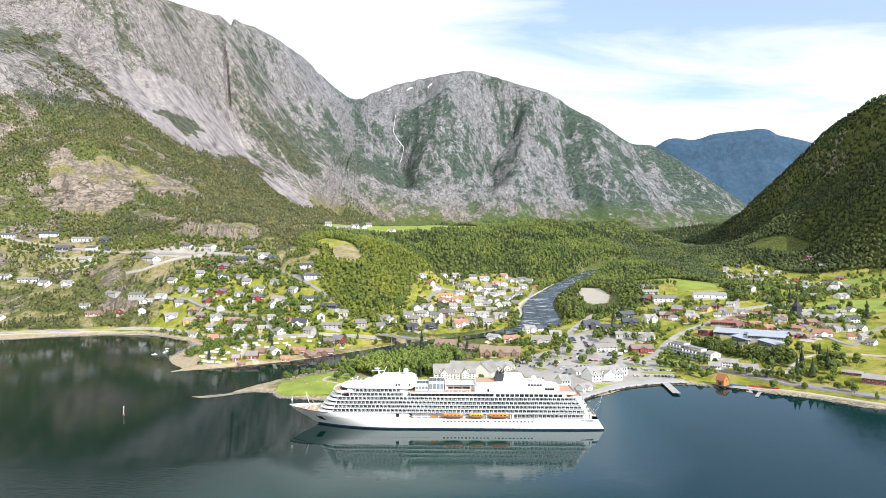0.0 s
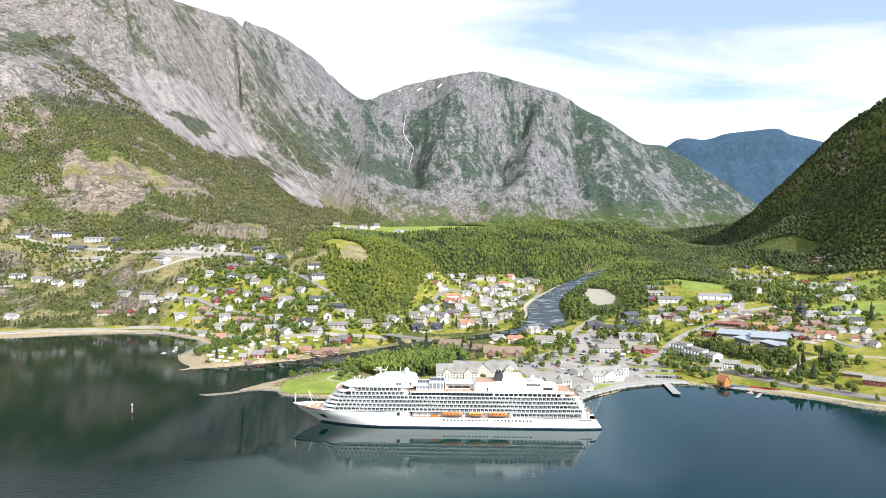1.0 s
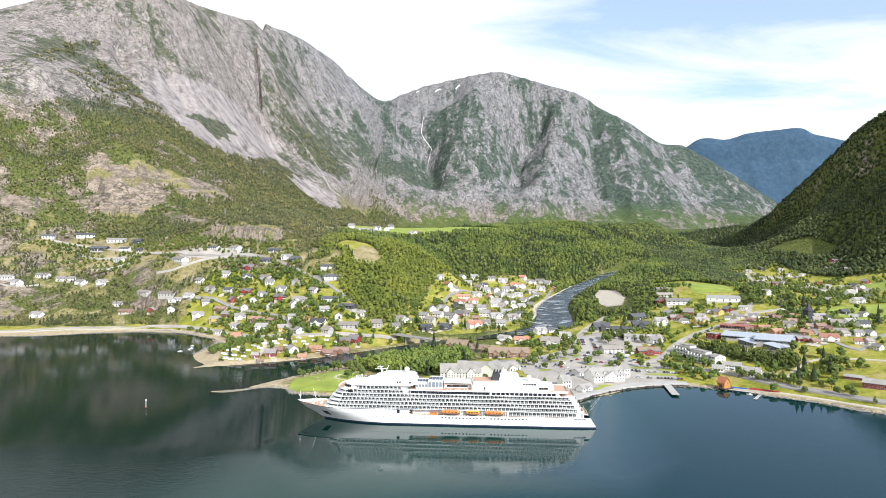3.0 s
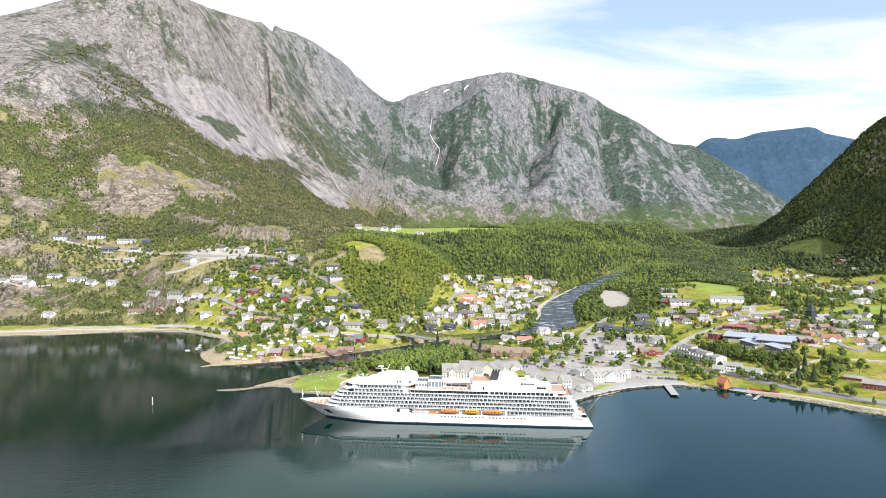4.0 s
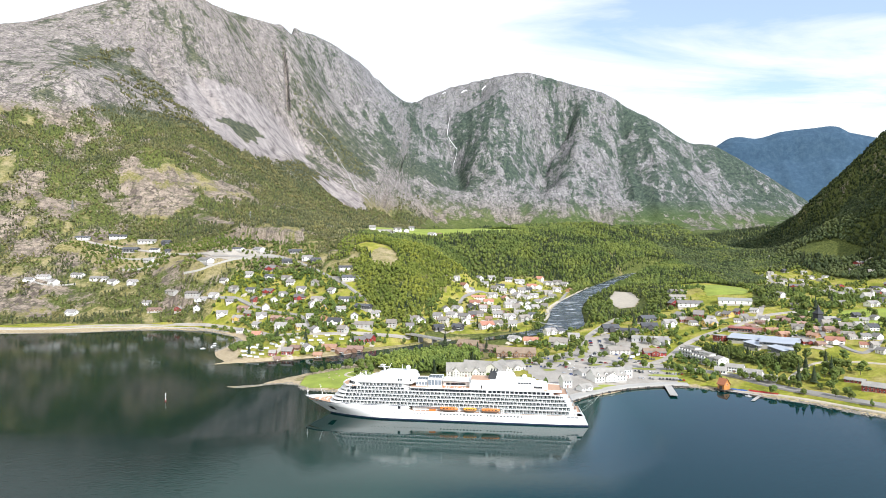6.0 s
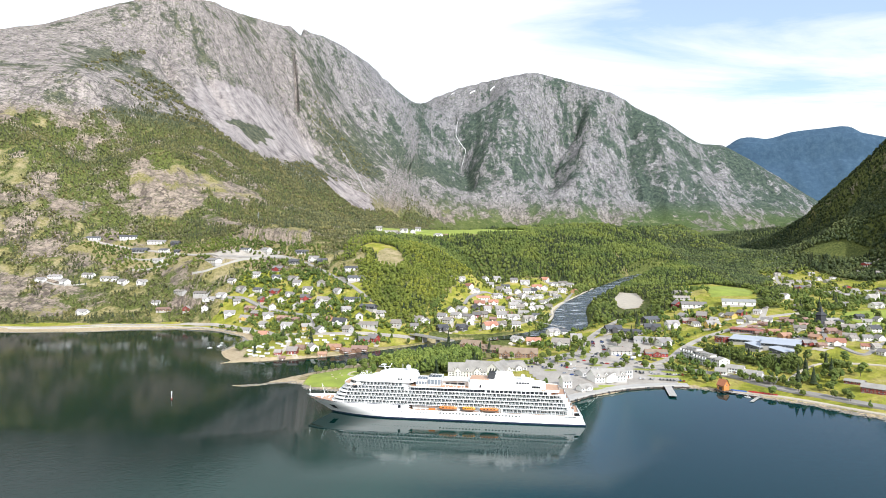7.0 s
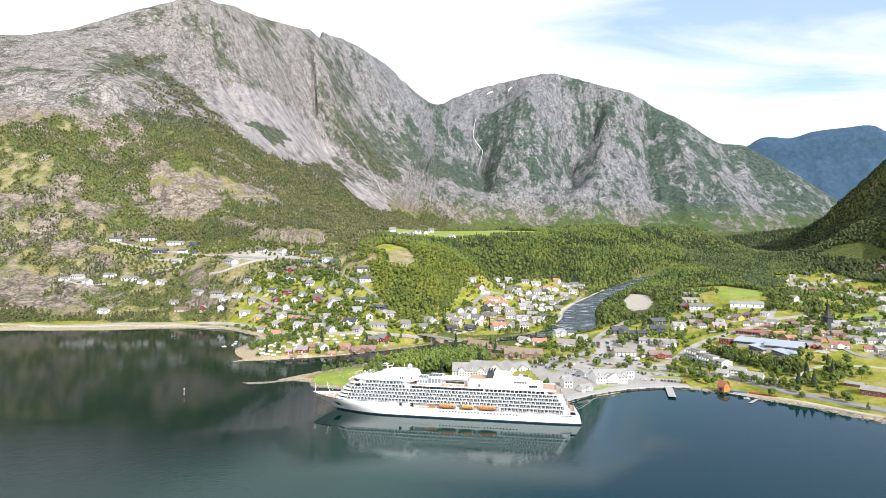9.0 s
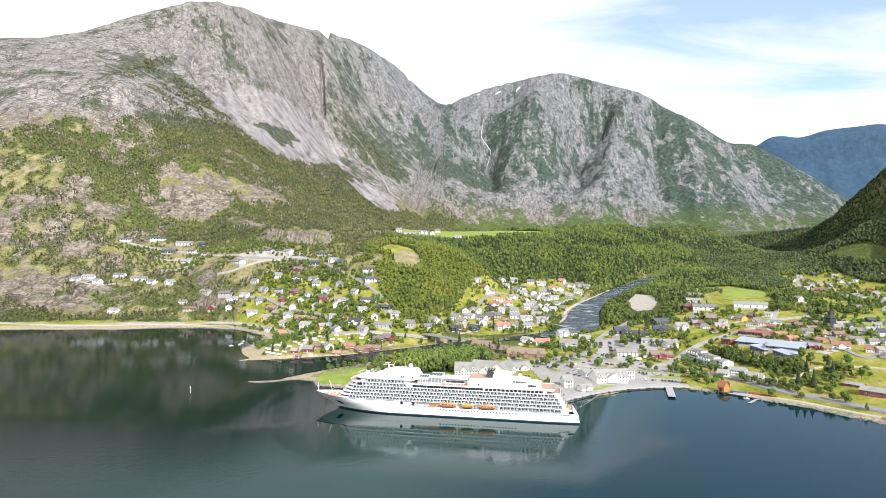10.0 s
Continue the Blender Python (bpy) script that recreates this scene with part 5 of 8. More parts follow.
        for i in range(4):
            a = x0 + (x1 - x0) * i / 4 + 0.3
            part("side_pane", box_bm(bmesh.new(), a, a + (x1 - x0) / 4 - 0.5, -9.15, -8.95, 27.2, z1 - 1.9), SOLAR, ship)
    # open midship deck: screens, bars, canopies
    part("mid_canopy", box_bm(bmesh.new(), 1.5, 23, -7.5, 9, 30.3, 30.7), SHIP_WHITE, ship)
    for x in (2, 8, 14, 20):
        for y in (-7.2, 8.6):
            part("canopy_post", tube(bmesh.new(), (x, y, 25.9), (x, y, 30.3), 0.16, 5), SHIP_WHITE, ship)
    part("mid_bar", box_bm(bmesh.new(), 2, 22, -4, 6, 25.95, 29.0), SHIP_WHITE, ship)
    part("bar_window", box_bm(bmesh.new(), 4, 20, -4.12, -3.95, 26.7, 28.2), DARK_GLASS, ship)
    for i in range(9):
        x = 2.5 + i * 2.1
        part("sun_lounger", box_bm(box_bm(bmesh.new(), x, x + 0.7, -12.2, -10.4, 25.95, 26.3), x, x + 0.7, -10.6, -10.3, 26.3, 26.8), ORANGE if i % 3 == 0 else SHIP_WHITE, ship)
    # aft house, funnel
    part("aft_house", prism(bmesh.new(), deck_plan(22, 84, 10.5, 2, 4), 25.9, 29.6), SHIP_WHITE, ship)
    part("aft_upper_house", prism(bmesh.new(), deck_plan(23, 76, 9.5, 2, 6), 29.6, 32.3, 0.97), SHIP_WHITE, ship)
    part("aft_roof_deck", box_bm(bmesh.new(), 24, 39, -8.6, 8.6, 32.25, 32.5), TEAK, ship, "salmon roof deck")
    part("house_door", box_bm(bmesh.new(), 32, 33.2, -10.65, -10.4, 26, 28.4), DARK_GLASS, ship)
    part("funnel", prism(bmesh.new(), deck_plan(42, 60, 5.2, 3, 4), 32.2, 37.6, 0.78, 0.6), SHIP_WHITE, ship)
    part("funnel_casing", prism(bmesh.new(), [(37.5, -4.5), (44, -4.5), (44, 4.5), (37.5, 4.5)], 32.3, 37.4, 0.86, 1.0), CHARCOAL, ship, "dark grey funnel casing")
    for i in range(6):
        x, y = 39.5 + (i % 3) * 2.2, -1.6 + (i // 3) * 3.2
        part("exhaust_pipe", tube(bmesh.new(), (x, y, 37.2), (x + 0.8, y, 39.6), 0.55, 8), CHARCOAL, ship)
    part("funnel_mark", box_bm(bmesh.new(), 45, 51, -4.72, -4.5, 34.4, 34.8), STEEL, ship)
    for i in range(5):
        part("louvre", box_bm(bmesh.new(), 61 + i * 2.1, 62.6 + i * 2.1, -9.65, -9.3, 30.2, 31.4), CHARCOAL, ship)
    bm = ball(bmesh.new(), (66, -3, 35.0), 1.9)
    tube(bm, (66, -3, 32), (66, -3, 33.6), 0.7)
    part("satellite_dome", bm, SHIP_WHITE, ship, smooth=True)
    part("aft_mast", tube(bmesh.new(), (72, 0, 32), (72.6, 0, 36.0), 0.25, 6, 0.1), SHIP_WHITE, ship)
    # stepped terraces at the stern
    for z, x0, x1 in ((25.95, 83, 94.5), (23.0, 93, 99), (20.15, 97, 100.8), (17.3, 99, 102.4), (14.45, 101, 103.8), (11.62, 102, 105.6), (9.7, 104, 109)):
        part("terrace_deck", box_bm(bmesh.new(), x0, x1, -11.5, 11.5, z, z + 0.12), TEAK, ship)
        part("terrace_rail", box_bm(box_bm(bmesh.new(), x1 - 0.2, x1 - 0.1, -12.5, 12.5, z, z + 1.05), x0, x1 - 0.1, -12.6, -12.5, z, z + 1.05), RAIL_GLASS, ship)
    for i in range(7):
        part("parasol", prism(bmesh.new(), [(82 + 1.6 * math.cos(a), -8 + i * 2.6 + 1.2 * math.sin(a)) for a in np.linspace(0, 2 * math.pi, 8, endpoint=False)], 28.0, 28.9, 0.1), SHIP_WHITE, ship)
    for i in range(5):
        part("terrace_chair", box_bm(box_bm(bmesh.new(), 88 + i * 0.9, 88.6 + i * 0.9, -11 + i, -10.4 + i, 23.1, 23.6), 88.5 + i * 0.9, 88.6 + i * 0.9, -11 + i, -10.4 + i, 23.6, 24.1), ORANGE, ship)
    # portholes
    for i in range(46):
        x = -54 + i * 2.6
        if (-42 < x < -38) or (-8 < x < 0) or (34 < x < 37):
            continue
        size = 0.42 if x < 0 else 0.62
        part("porthole", box_bm(bmesh.new(), x, x + size * 1.9, -HALF - 0.06, -HALF + 0.1, 5.4, 5.4 + size * 1.5), STEEL if x < 0 else DARK_GLASS, ship)
    part("shell_door", box_bm(bmesh.new(), -33, -30.8, -HALF - 0.05, -HALF + 0.2, 8.6, 11.0), DARK_GLASS, ship)
    for i in range(3):
        part("stern_marking", box_bm(bmesh.new(), 98 + i * 3.2, 100.6 + i * 3.2, -14.35, -13.9, 6.6, 7.2), STEEL, ship)
    # boats in their davits
    def boat(x, length, mat, name, label):
        b = new(name)
        b.parent = ship
        b.location = (x, -HALF - 0.5, 8.6)
        tagged(b, label)
        def shell(z_list, width_list, mat, nm):
            bm = bmesh.new()
            rings = []
            for z, w in zip(z_list, width_list):
                ring = []
                for i in range(20):
                    a = 2 * math.pi * i / 20
                    ca, sa = math.cos(a), math.sin(a)
                    ring.append(bm.verts.new((length / 2 * w[0] * math.copysign(abs(ca) ** 0.55, ca), w[1] * math.copysign(abs(sa) ** 0.8, sa), z)))
                rings.append(ring)
            for p, q in zip(rings, rings[1:]):
                for i in range(20):
                    bm.faces.new((p[i], p[(i + 1) % 20], q[(i + 1) % 20], q[i]))
            bm.faces.new(rings[0][::-1]); bm.faces.new(rings[-1])
            return part(nm, bm, mat, b, smooth=False)
        shell([0, 0.7, 1.6], [(0.80, 0.9), (0.92, 1.7), (0.98, 2.0)], BOAT_HULL, "boat_hull")
        shell([1.6, 2.1, 2.8, 3.1], [(1.0, 2.03), (1.0, 2.0), (0.93, 1.6), (0.8, 0.9)], mat, "boat_canopy")
        for i in range(4):
            part("boat_window", box_bm(bmesh.new(), -length * 0.3 + i * length * 0.18, -length * 0.3 + i * length * 0.18 + 1.3, -2.06, -1.9, 2.0, 2.6), DARK_GLASS, b)
        for s in (-0.36, 0.36):
            part("davit", box_bm(bmesh.new(), s * length - 0.3, s * length + 0.3, -0.2, 2.6, -0.7, 3.9), SHIP_WHITE, b)
    boat(7.5, 14.5, ORANGE, "lifeboat", "orange-topped enclosed lifeboat")
    boat(24.0, 10.5, YELLOW, "tender_boat", "yellow-orange tender boat")
    boat(40.0, 14.5, ORANGE, "lifeboat", "orange-topped enclosed lifeboat")
    bm = box_bm(bmesh.new(), -8, -3, -HALF + 0.2, -HALF + 2.0, 7.8, 9.2)
    part("rescue_boat", bm, ORANGE, ship)
    for x in (-20, -15, -11, 14.5, 15.8, 31, 32.2, 48):
        part("deck_pillar", box_bm(bmesh.new(), x, x + 0.5, -HALF + 0.1, -HALF + 0.5, 7.7, 11.3), SHIP_WHITE, ship)
    return ship


build_ship()


def sagging(a, b, drop, n=14):
    a, b = Vector(a), Vector(b)
    return [a.lerp(b, i / n) - Vector((0, 0, drop * 4 * (i / n) * (1 - i / n))) for i in range(n + 1)]


def cable(name, points, r, mat, label, category):
    curve = bpy.data.curves.new(name, "CURVE")
    curve.dimensions, curve.bevel_depth = "3D", r
    s = curve.splines.new("POLY")
    s.points.add(len(points) - 1)
    for p, q in zip(s.points, points):
        p.co = (*q, 1)
    curve.materials.append(mat)
    dep = new(name, curve)
    me = bpy.data.meshes.new_from_object(dep)
    bpy.data.objects.remove(dep)
    return tagged(new(name, me), label, category)


for a, b in (((108, -10, 8.8), (148.5, 116.5, 3.4)), ((109, -4, 8.8), (149, 117, 3.4)), ((109, 2, 8.8), (149.5, 117.5, 3.4)), ((-104, 2, 12.0), (-120, 82, 2.5))):
    cable("mooring_line", sagging(a, b, 1.5), 0.035, ROPE, "pale mooring line from the ship to the quay", "rope")["group"] = "mooring lines"

# ---------------------------------------------------------------- roads, squares, quays
ASPHALT = plain("worn_asphalt", (0.272, 0.256, 0.232), 0.9, vary=0.18, scale=0.25)
PALE_ASPHALT = plain("pale_sunbleached_asphalt", (0.36, 0.33, 0.287), 0.9, vary=0.3, scale=0.15)
GRAVEL = plain("pale_gravel", (0.46, 0.41, 0.33), 0.95, vary=0.15, scale=0.6)
CONCRETE = plain("quay_concrete", (0.40, 0.385, 0.355), 0.85, vary=0.15, scale=0.5)
TIMBER = plain("dark_quay_timber", (0.075, 0.060, 0.048), 0.85, vary=0.3, scale=1.0)
STONE = plain("shore_boulders", (0.235, 0.212, 0.178), 0.9, vary=0.25, scale=0.4, grain=0.3)
LINE_PAINT = plain("white_road_paint", (0.7, 0.7, 0.68), 0.7)


def strip_mesh(name, line, width, lift, mat, cuts=3):
    """A ribbon of that width laid over the land."""
    p = densified(line, 5.0)[:, :2]
    d = np.gradient(p, axis=0)
    n = np.stack([-d[:, 1], d[:, 0]], -1) / np.maximum(np.hypot(d[:, 0], d[:, 1]), 1e-6)[:, None]
    ks = np.linspace(-0.5, 0.5, cuts + 1)
    pts = p[:, None, :] + n[:, None, :] * ks[None, :, None] * width
    mid = height(p[:, 0], p[:, 1])
    z = np.maximum(height(pts[..., 0], pts[..., 1]), mid[:, None]) + lift
    v = np.concatenate([pts, z[..., None]], -1)
    # shoulders run down into the ground on both sides
    low, high = v[:, :1].copy(), v[:, -1:].copy()
    low[:, 0, :2] -= n * 0.5; high[:, 0, :2] += n * 0.5
    low[..., 2] -= 1.6; high[..., 2] -= 1.6
    v = np.concatenate([low, v, high], 1)
    return mesh_from(name, v.reshape(-1, 3), grid_faces(len(p), cuts + 3), mat, False)


ROADS = [
    ("grey coast road along the shore", 8.0, PALE_ASPHALT, [(-1100, 330), (-900, 400), (-743, 447), (-666, 472), (-584, 494), (-520, 513), (-470, 509), (-430, 498), (-379, 466), (-327, 427), (-272, 371), (-201, 348), (-141, 365), (-104, 381), (-82, 383)]),
    ("grey waterfront road past the white houses", 8.5, ASPHALT, [(184, 220), (219, 212), (244, 195), (280, 166), (298, 140), (317, 114), (341, 91), (369, 59), (440, -20)]),
    ("curving road climbing through the village", 8.5, PALE_ASPHALT, [(213, 214), (238, 240), (263, 274), (296, 303), (348, 335), (387, 369), (442, 387), (467, 380)]),
    ("village street leading to the river", 9.0, PALE_ASPHALT, [(127, 202), (138, 263), (152, 316), (166, 352), (188, 394), (216, 440)]),
    ("main street with parked cars", 9.0, PALE_ASPHALT, [(39, 203), (77, 226), (105, 210), (127, 202), (159, 223), (184, 220), (213, 214)]),
    ("narrow road up the west hillside", 5.5, ASPHALT, [(-470, 560), (-410, 547), (-362, 513), (-310, 475), (-259, 431), (-229, 377), (-214, 353)]),
    ("narrow road between hillside houses", 5.0, ASPHALT, [(-495, 629), (-411, 635), (-342, 620), (-288, 583), (-246, 541), (-194, 484), (-158, 443)]),
    ("terrace road below the cliff", 6.5, PALE_ASPHALT, [(-826, 739), (-736, 734), (-620, 698), (-495, 629)]),
    ("lane through the riverside houses", 5.0, ASPHALT, [(-26, 571), (-17, 620), (7, 669), (49, 688), (104, 750), (170, 797)]),
    ("lower lane by the river", 5.0, ASPHALT, [(-27, 420), (13, 454), (64, 456), (110, 509), (142, 618), (172, 735)]),
    ("valley road towards the lake", 7.0, PALE_ASPHALT, [(387, 369), (435, 469), (549, 698), (644, 966), (721, 1168)]),
    ("gravel path across the lawn", 3.0, GRAVEL, [(322, 128), (330, 142), (356, 162), (373, 164), (399, 153), (440, 120)]),
    ("camp lane of pale gravel", 5.0, GRAVEL, [(-275, 373), (-248, 326), (-235, 272), (-231, 238)]),
    ("housing lane on the east side", 5.0, ASPHALT, [(467, 380), (435, 306), (404, 226), (412, 173), (449, 205), (500, 239)]),
    ("pale gravel track along the river bank", 4.0, GRAVEL, [(104, 452), (122, 520), (124, 571), (146, 645), (178, 712), (220, 798)]),
    ("pale gravel walk behind the sea wall", 3.5, GRAVEL, [(268, 131), (292, 114), (312, 99), (330, 83), (345, 66), (364, 46)]),
    ("path on the grassy spit", 3.0, GRAVEL, [(-95, 160), (-112, 150), (-112, 130), (-96, 120)]),
]


def build_roads():
    for k, (label, width, mat, line) in enumerate(ROADS):
        me = strip_mesh("road", line, width, 0.45 + 0.03 * (k % 5), mat)
        tagged(new("road", me), label, "road", kind="structure")
        if width > 7.5:
            p = densified(line, 6.0)[:, :2]
            for i in range(0, len(p) - 1, 9):
                a, b = p[i], p[i] + (p[i + 1] - p[i]) * 0.6
                me = strip_mesh("road_marking", [tuple(a), tuple((a + b) / 2), tuple(b)], 0.22, 0.56 + 0.03 * (k % 5), LINE_PAINT, 1)
                ob = new("road_marking", me)
                ob.parent = bpy.data.objects["road" if k == 0 else "road.%03d" % k]


def patch(name, label, poly, gap, lift, mat):
    """An area of paving draped on the land."""
    xs = [p[0] for p in poly]; ys = [p[1] for p in poly]
    gx, gy = np.meshgrid(np.arange(min(xs), max(xs) + gap, gap), np.arange(min(ys), max(ys) + gap, gap))
    f = grid_faces(*gx.shape)
    cx, cy = gx.ravel()[f].mean(1), gy.ravel()[f].mean(1)
    f = f[inside(poly, cx, cy)]
    used, f2 = np.unique(f, return_inverse=True)
    z = height(gx, gy).ravel() + lift
    v = np.stack([gx.ravel(), gy.ravel(), z], -1)[used]
    return tagged(new(name, mesh_from(name, v, f2.reshape(-1, 4), mat, True)), label, "pavement", kind="structure")


build_roads()
SQUARE = [(72, 182), (60, 225), (98, 248), (131, 273), (164, 252), (204, 227), (231, 205), (228, 158), (220, 148), (194, 138), (158, 122), (128, 96), (107, 70), (98, 100), (80, 140)]
patch("pavement", "wide pale asphalt square and parking by the quay", SQUARE, 3.0, 0.38, PALE_ASPHALT)
patch("pavement", "parking area between shops", [(150, 262), (160, 330), (185, 345), (205, 330), (232, 290), (215, 262), (180, 240)], 3.0, 0.4, PALE_ASPHALT)
patch("pavement", "parking area by the brown hotel", [(20, 175), (30, 225), (60, 236), (98, 225), (90, 180)], 3.0, 0.36, ASPHALT)
patch("pavement", "school car park", [(340, 262), (388, 268), (395, 236), (362, 240)], 3.0, 0.42, ASPHALT)
patch("pavement", "fine pale gravel football pitch", GRAVEL_PITCH, 3.0, 0.45, GRAVEL)
patch("pavement", "pale asphalt terrace below the cliff houses", [(-520, 640), (-440, 655), (-380, 650), (-390, 632), (-500, 622)], 3.0, 0.42, PALE_ASPHALT)
patch("pavement", "sorted gravel yard by the hillside house", [(-240, 540), (-195, 525), (-190, 512), (-225, 520)], 3.0, 0.4, ASPHALT)

QUAY = [(88, 42), (108, 60), (132, 88), (163, 115), (193, 131), (218, 138), (232, 138)]


def build_quay():
    p = densified(QUAY, 3.0)
    d = np.gradient(p, axis=0)
    n = np.stack([-d[:, 1], d[:, 0]], -1) / np.hypot(d[:, 0], d[:, 1])[:, None]
    rows = []
    for off, z in ((0, 1.5), (0, 2.7), (0.4, 3.0), (0.9, 3.0), (0.9, 2.8), (11.0, 3.05), (11.0, 1.0)):
        rows.append(np.concatenate([p + n * off, np.full((len(p), 1), z)], 1))
    v = np.array(rows)
    quay = tagged(new("quay", mesh_from("quay", v.reshape(-1, 3), grid_faces(v.shape[0], v.shape[1]), CONCRETE)), "curved concrete quay with timber fender piles", "quay", kind="structure")
    face = np.array([np.concatenate([p + n * 0.5, np.full((len(p), 1), z)], 1) for z in (-2.0, 0.5, 1.6)])
    ob = new("quay_face", mesh_from("quay_face", face.reshape(-1, 3), grid_faces(3, len(p)), TIMBER))
    ob.parent = quay
    for i in range(0, len(p), 3):
        q = p[i] - n[i] * 0.35
        bm = tube(bmesh.new(), (q[0], q[1], -2), (q[0], q[1], 2.3), 0.3, 6)
        part("fender_pile", bm, TIMBER, quay)
    for i in range(3, len(p), 8):
        q = p[i] - n[i] * 0.5
        bm = bmesh.new()
        box_bm(bm, q[0] - 1.2, q[0] + 1.2, q[1] - 0.4, q[1] + 0.4, 0.3, 2.2)
        part("fender", bm, CHARCOAL, quay)


build_quay()


def build_jetty(name, label, a, b, width, z):
    a, b = Vector((*a, 0)), Vector((*b, 0))
    length = (b - a).length
    jetty = new(name)
    jetty.matrix_world = pose(a.x, a.y, 0, 0, 0, math.degrees(math.atan2(b.y - a.y, b.x - a.x)))
    tagged(jetty, label, "jetty")
    n = max(4, int(length / 0.8))
    for i in range(n):
        part("plank", box_bm(bmesh.new(), i * length / n + 0.03, (i + 1) * length / n - 0.03, -width / 2, width / 2, z, z + 0.12), CONCRETE, jetty)
    for y in (-width / 2 + 0.3, width / 2 - 0.3):
        part("beam", box_bm(bmesh.new(), 0, length, y - 0.15, y + 0.15, z - 0.3, z), TIMBER, jetty)
        for i in range(4):
            part("pile", tube(bmesh.new(), (length * (i + 0.5) / 4, y, -3), (length * (i + 0.5) / 4, y, z - 0.2), 0.22), TIMBER, jetty)


build_jetty("jetty", "pale concrete landing pier by the square", (211.0, 137), (205.4, 93), 7.0, 2.0)
build_jetty("jetty", "narrow floating bathing jetty", (292, 116), (272.5, 87), 3.0, 0.5)
build_jetty("jetty", "pale timber landing beside the boathouse", (262, 125), (287, 106), 4.0, 1.4)


def build_boulders():
    """Rubble along the sea walls."""
    rng = np.random.default_rng(7)
    shapes = [blob(300 + i, 0.7) for i in range(6)]
    east = densified([p for p in SPIT if p[0] > 216], 1.0)
    west = densified(SHORE_WEST[2:12], 1.6)
    spit = densified([p for p in SPIT if p[0] < -80], 1.2)
    for label, line, wide, size in (("pale boulders of the sea wall", east, 7.0, 1.15), ("stones along the west shore", west, 6.0, 1.3), ("stones round the grassy spit", spit, 5.0, 1.2)):
        spots = []
        for p in line:
            for k in range(4):
                q = p + rng.normal(0, wide / 3, 2)
                spots.append((q[0], q[1]))
        s = np.array(spots)
        h = height(s[:, 0], s[:, 1])
        ok = (h > -1.0) & (h < 4.5)
        s = np.concatenate([s, np.maximum(h, -0.2)[:, None]], 1)[ok]
        sz = rng.uniform(0.5, 1.0, (len(s), 1)) * size * np.array([[1.0, 0.8]])
        scatter("shore_stones", label, s, shapes, sz, STONE, "stones")


build_boulders()


def build_walls():
    """Retaining walls that carry the terraces of the west hillside."""
    for label, tall, line in (("pale concrete retaining wall under hillside houses", 4.5, [(-735, 700), (-690, 690), (-640, 688), (-612, 690)]),
                              ("long pale retaining wall under the terrace road", 5.0, [(-540, 610), (-500, 606), (-440, 628), (-380, 634), (-330, 612)]),
                              ("pale stone wall below the upper houses", 3.5, [(-850, 600), (-800, 596), (-750, 606)]),
                              ("pale concrete wall under a hillside house", 4.5, [(-690, 655), (-650, 655), (-615, 662)]),
                              ("low stone sea wall under the coast road", 2.2, [(-760, 430), (-666, 456), (-584, 482), (-520, 500), (-470, 498), (-432, 487), (-385, 457)])):
        p = densified(line, 5.0)
        z = height(p[:, 0], p[:, 1])
        d = np.gradient(p, axis=0)
        n = np.stack([-d[:, 1], d[:, 0]], -1) / np.hypot(d[:, 0], d[:, 1])[:, None]
        rows = [np.concatenate([p + n * o, (z + q)[:, None]], 1) for o, q in ((-0.1, -2.0), (0, tall * 0.75), (0.7, tall * 0.75), (0.7, -2.0))]
        v = np.array(rows)
        tagged(new("retaining_wall", mesh_from("retaining_wall", v.reshape(-1, 3), grid_faces(4, len(p)), CONCRETE)), label, "wall")


build_walls()
RIVER_WATER = water_material("river_water", (0.018, 0.032, 0.036), 0.5, 0.08)


def build_river():
    m, tree, sh = material("rapids")
    foam = noise_node(tree, 0.10, 6, 0.70, (0.4, 2.0, 1.0))
    link(tree, ramp_node(tree, foam, [(0.55, (0.030, 0.046, 0.062)), (0.61, (0.26, 0.29, 0.31)), (0.67, (0.84, 0.86, 0.88))]), sh.inputs["Base Color"])
    link(tree, ramp_node(tree, foam, [(0.54, (0.22, 0.22, 0.22)), (0.66, (0.8, 0.8, 0.8))]), sh.inputs["Roughness"])
    bump(tree, sh, noise_node(tree, 0.5, 4), 0.7, 0.5)
    line = RIVER_LINE
    bend = int(np.nonzero((line[:, 0] > 50) & (line[:, 1] > 372))[0][0])
    for name, label, lo, hi, mat in (("river", "shallow river of dark rapids with white foam", bend, len(line), m), ("river_mouth", "smooth dark river below the bridge", 12, bend + 1, RIVER_WATER)):
        seg = line[lo:hi]
        d = np.gradient(seg[:, :2], axis=0)
        n = np.stack([-d[:, 1], d[:, 0]], -1) / np.hypot(d[:, 0], d[:, 1])[:, None]
        ks = np.linspace(-0.5, 0.5, 9)
        pts = seg[:, None, :2] + n[:, None, :] * ks[None, :, None] * (seg[:, 3:4] * 0.9 + 4)[:, None, :]
        z = np.repeat(seg[:, 2:3], 9, 1) - 0.2 + 0.05
        v = np.concatenate([pts, z[..., None]], -1)
        tagged(new(name, mesh_from(name, v.reshape(-1, 3), grid_faces(len(seg), 9), mat, True)), label, "river", kind="structure")


build_river()


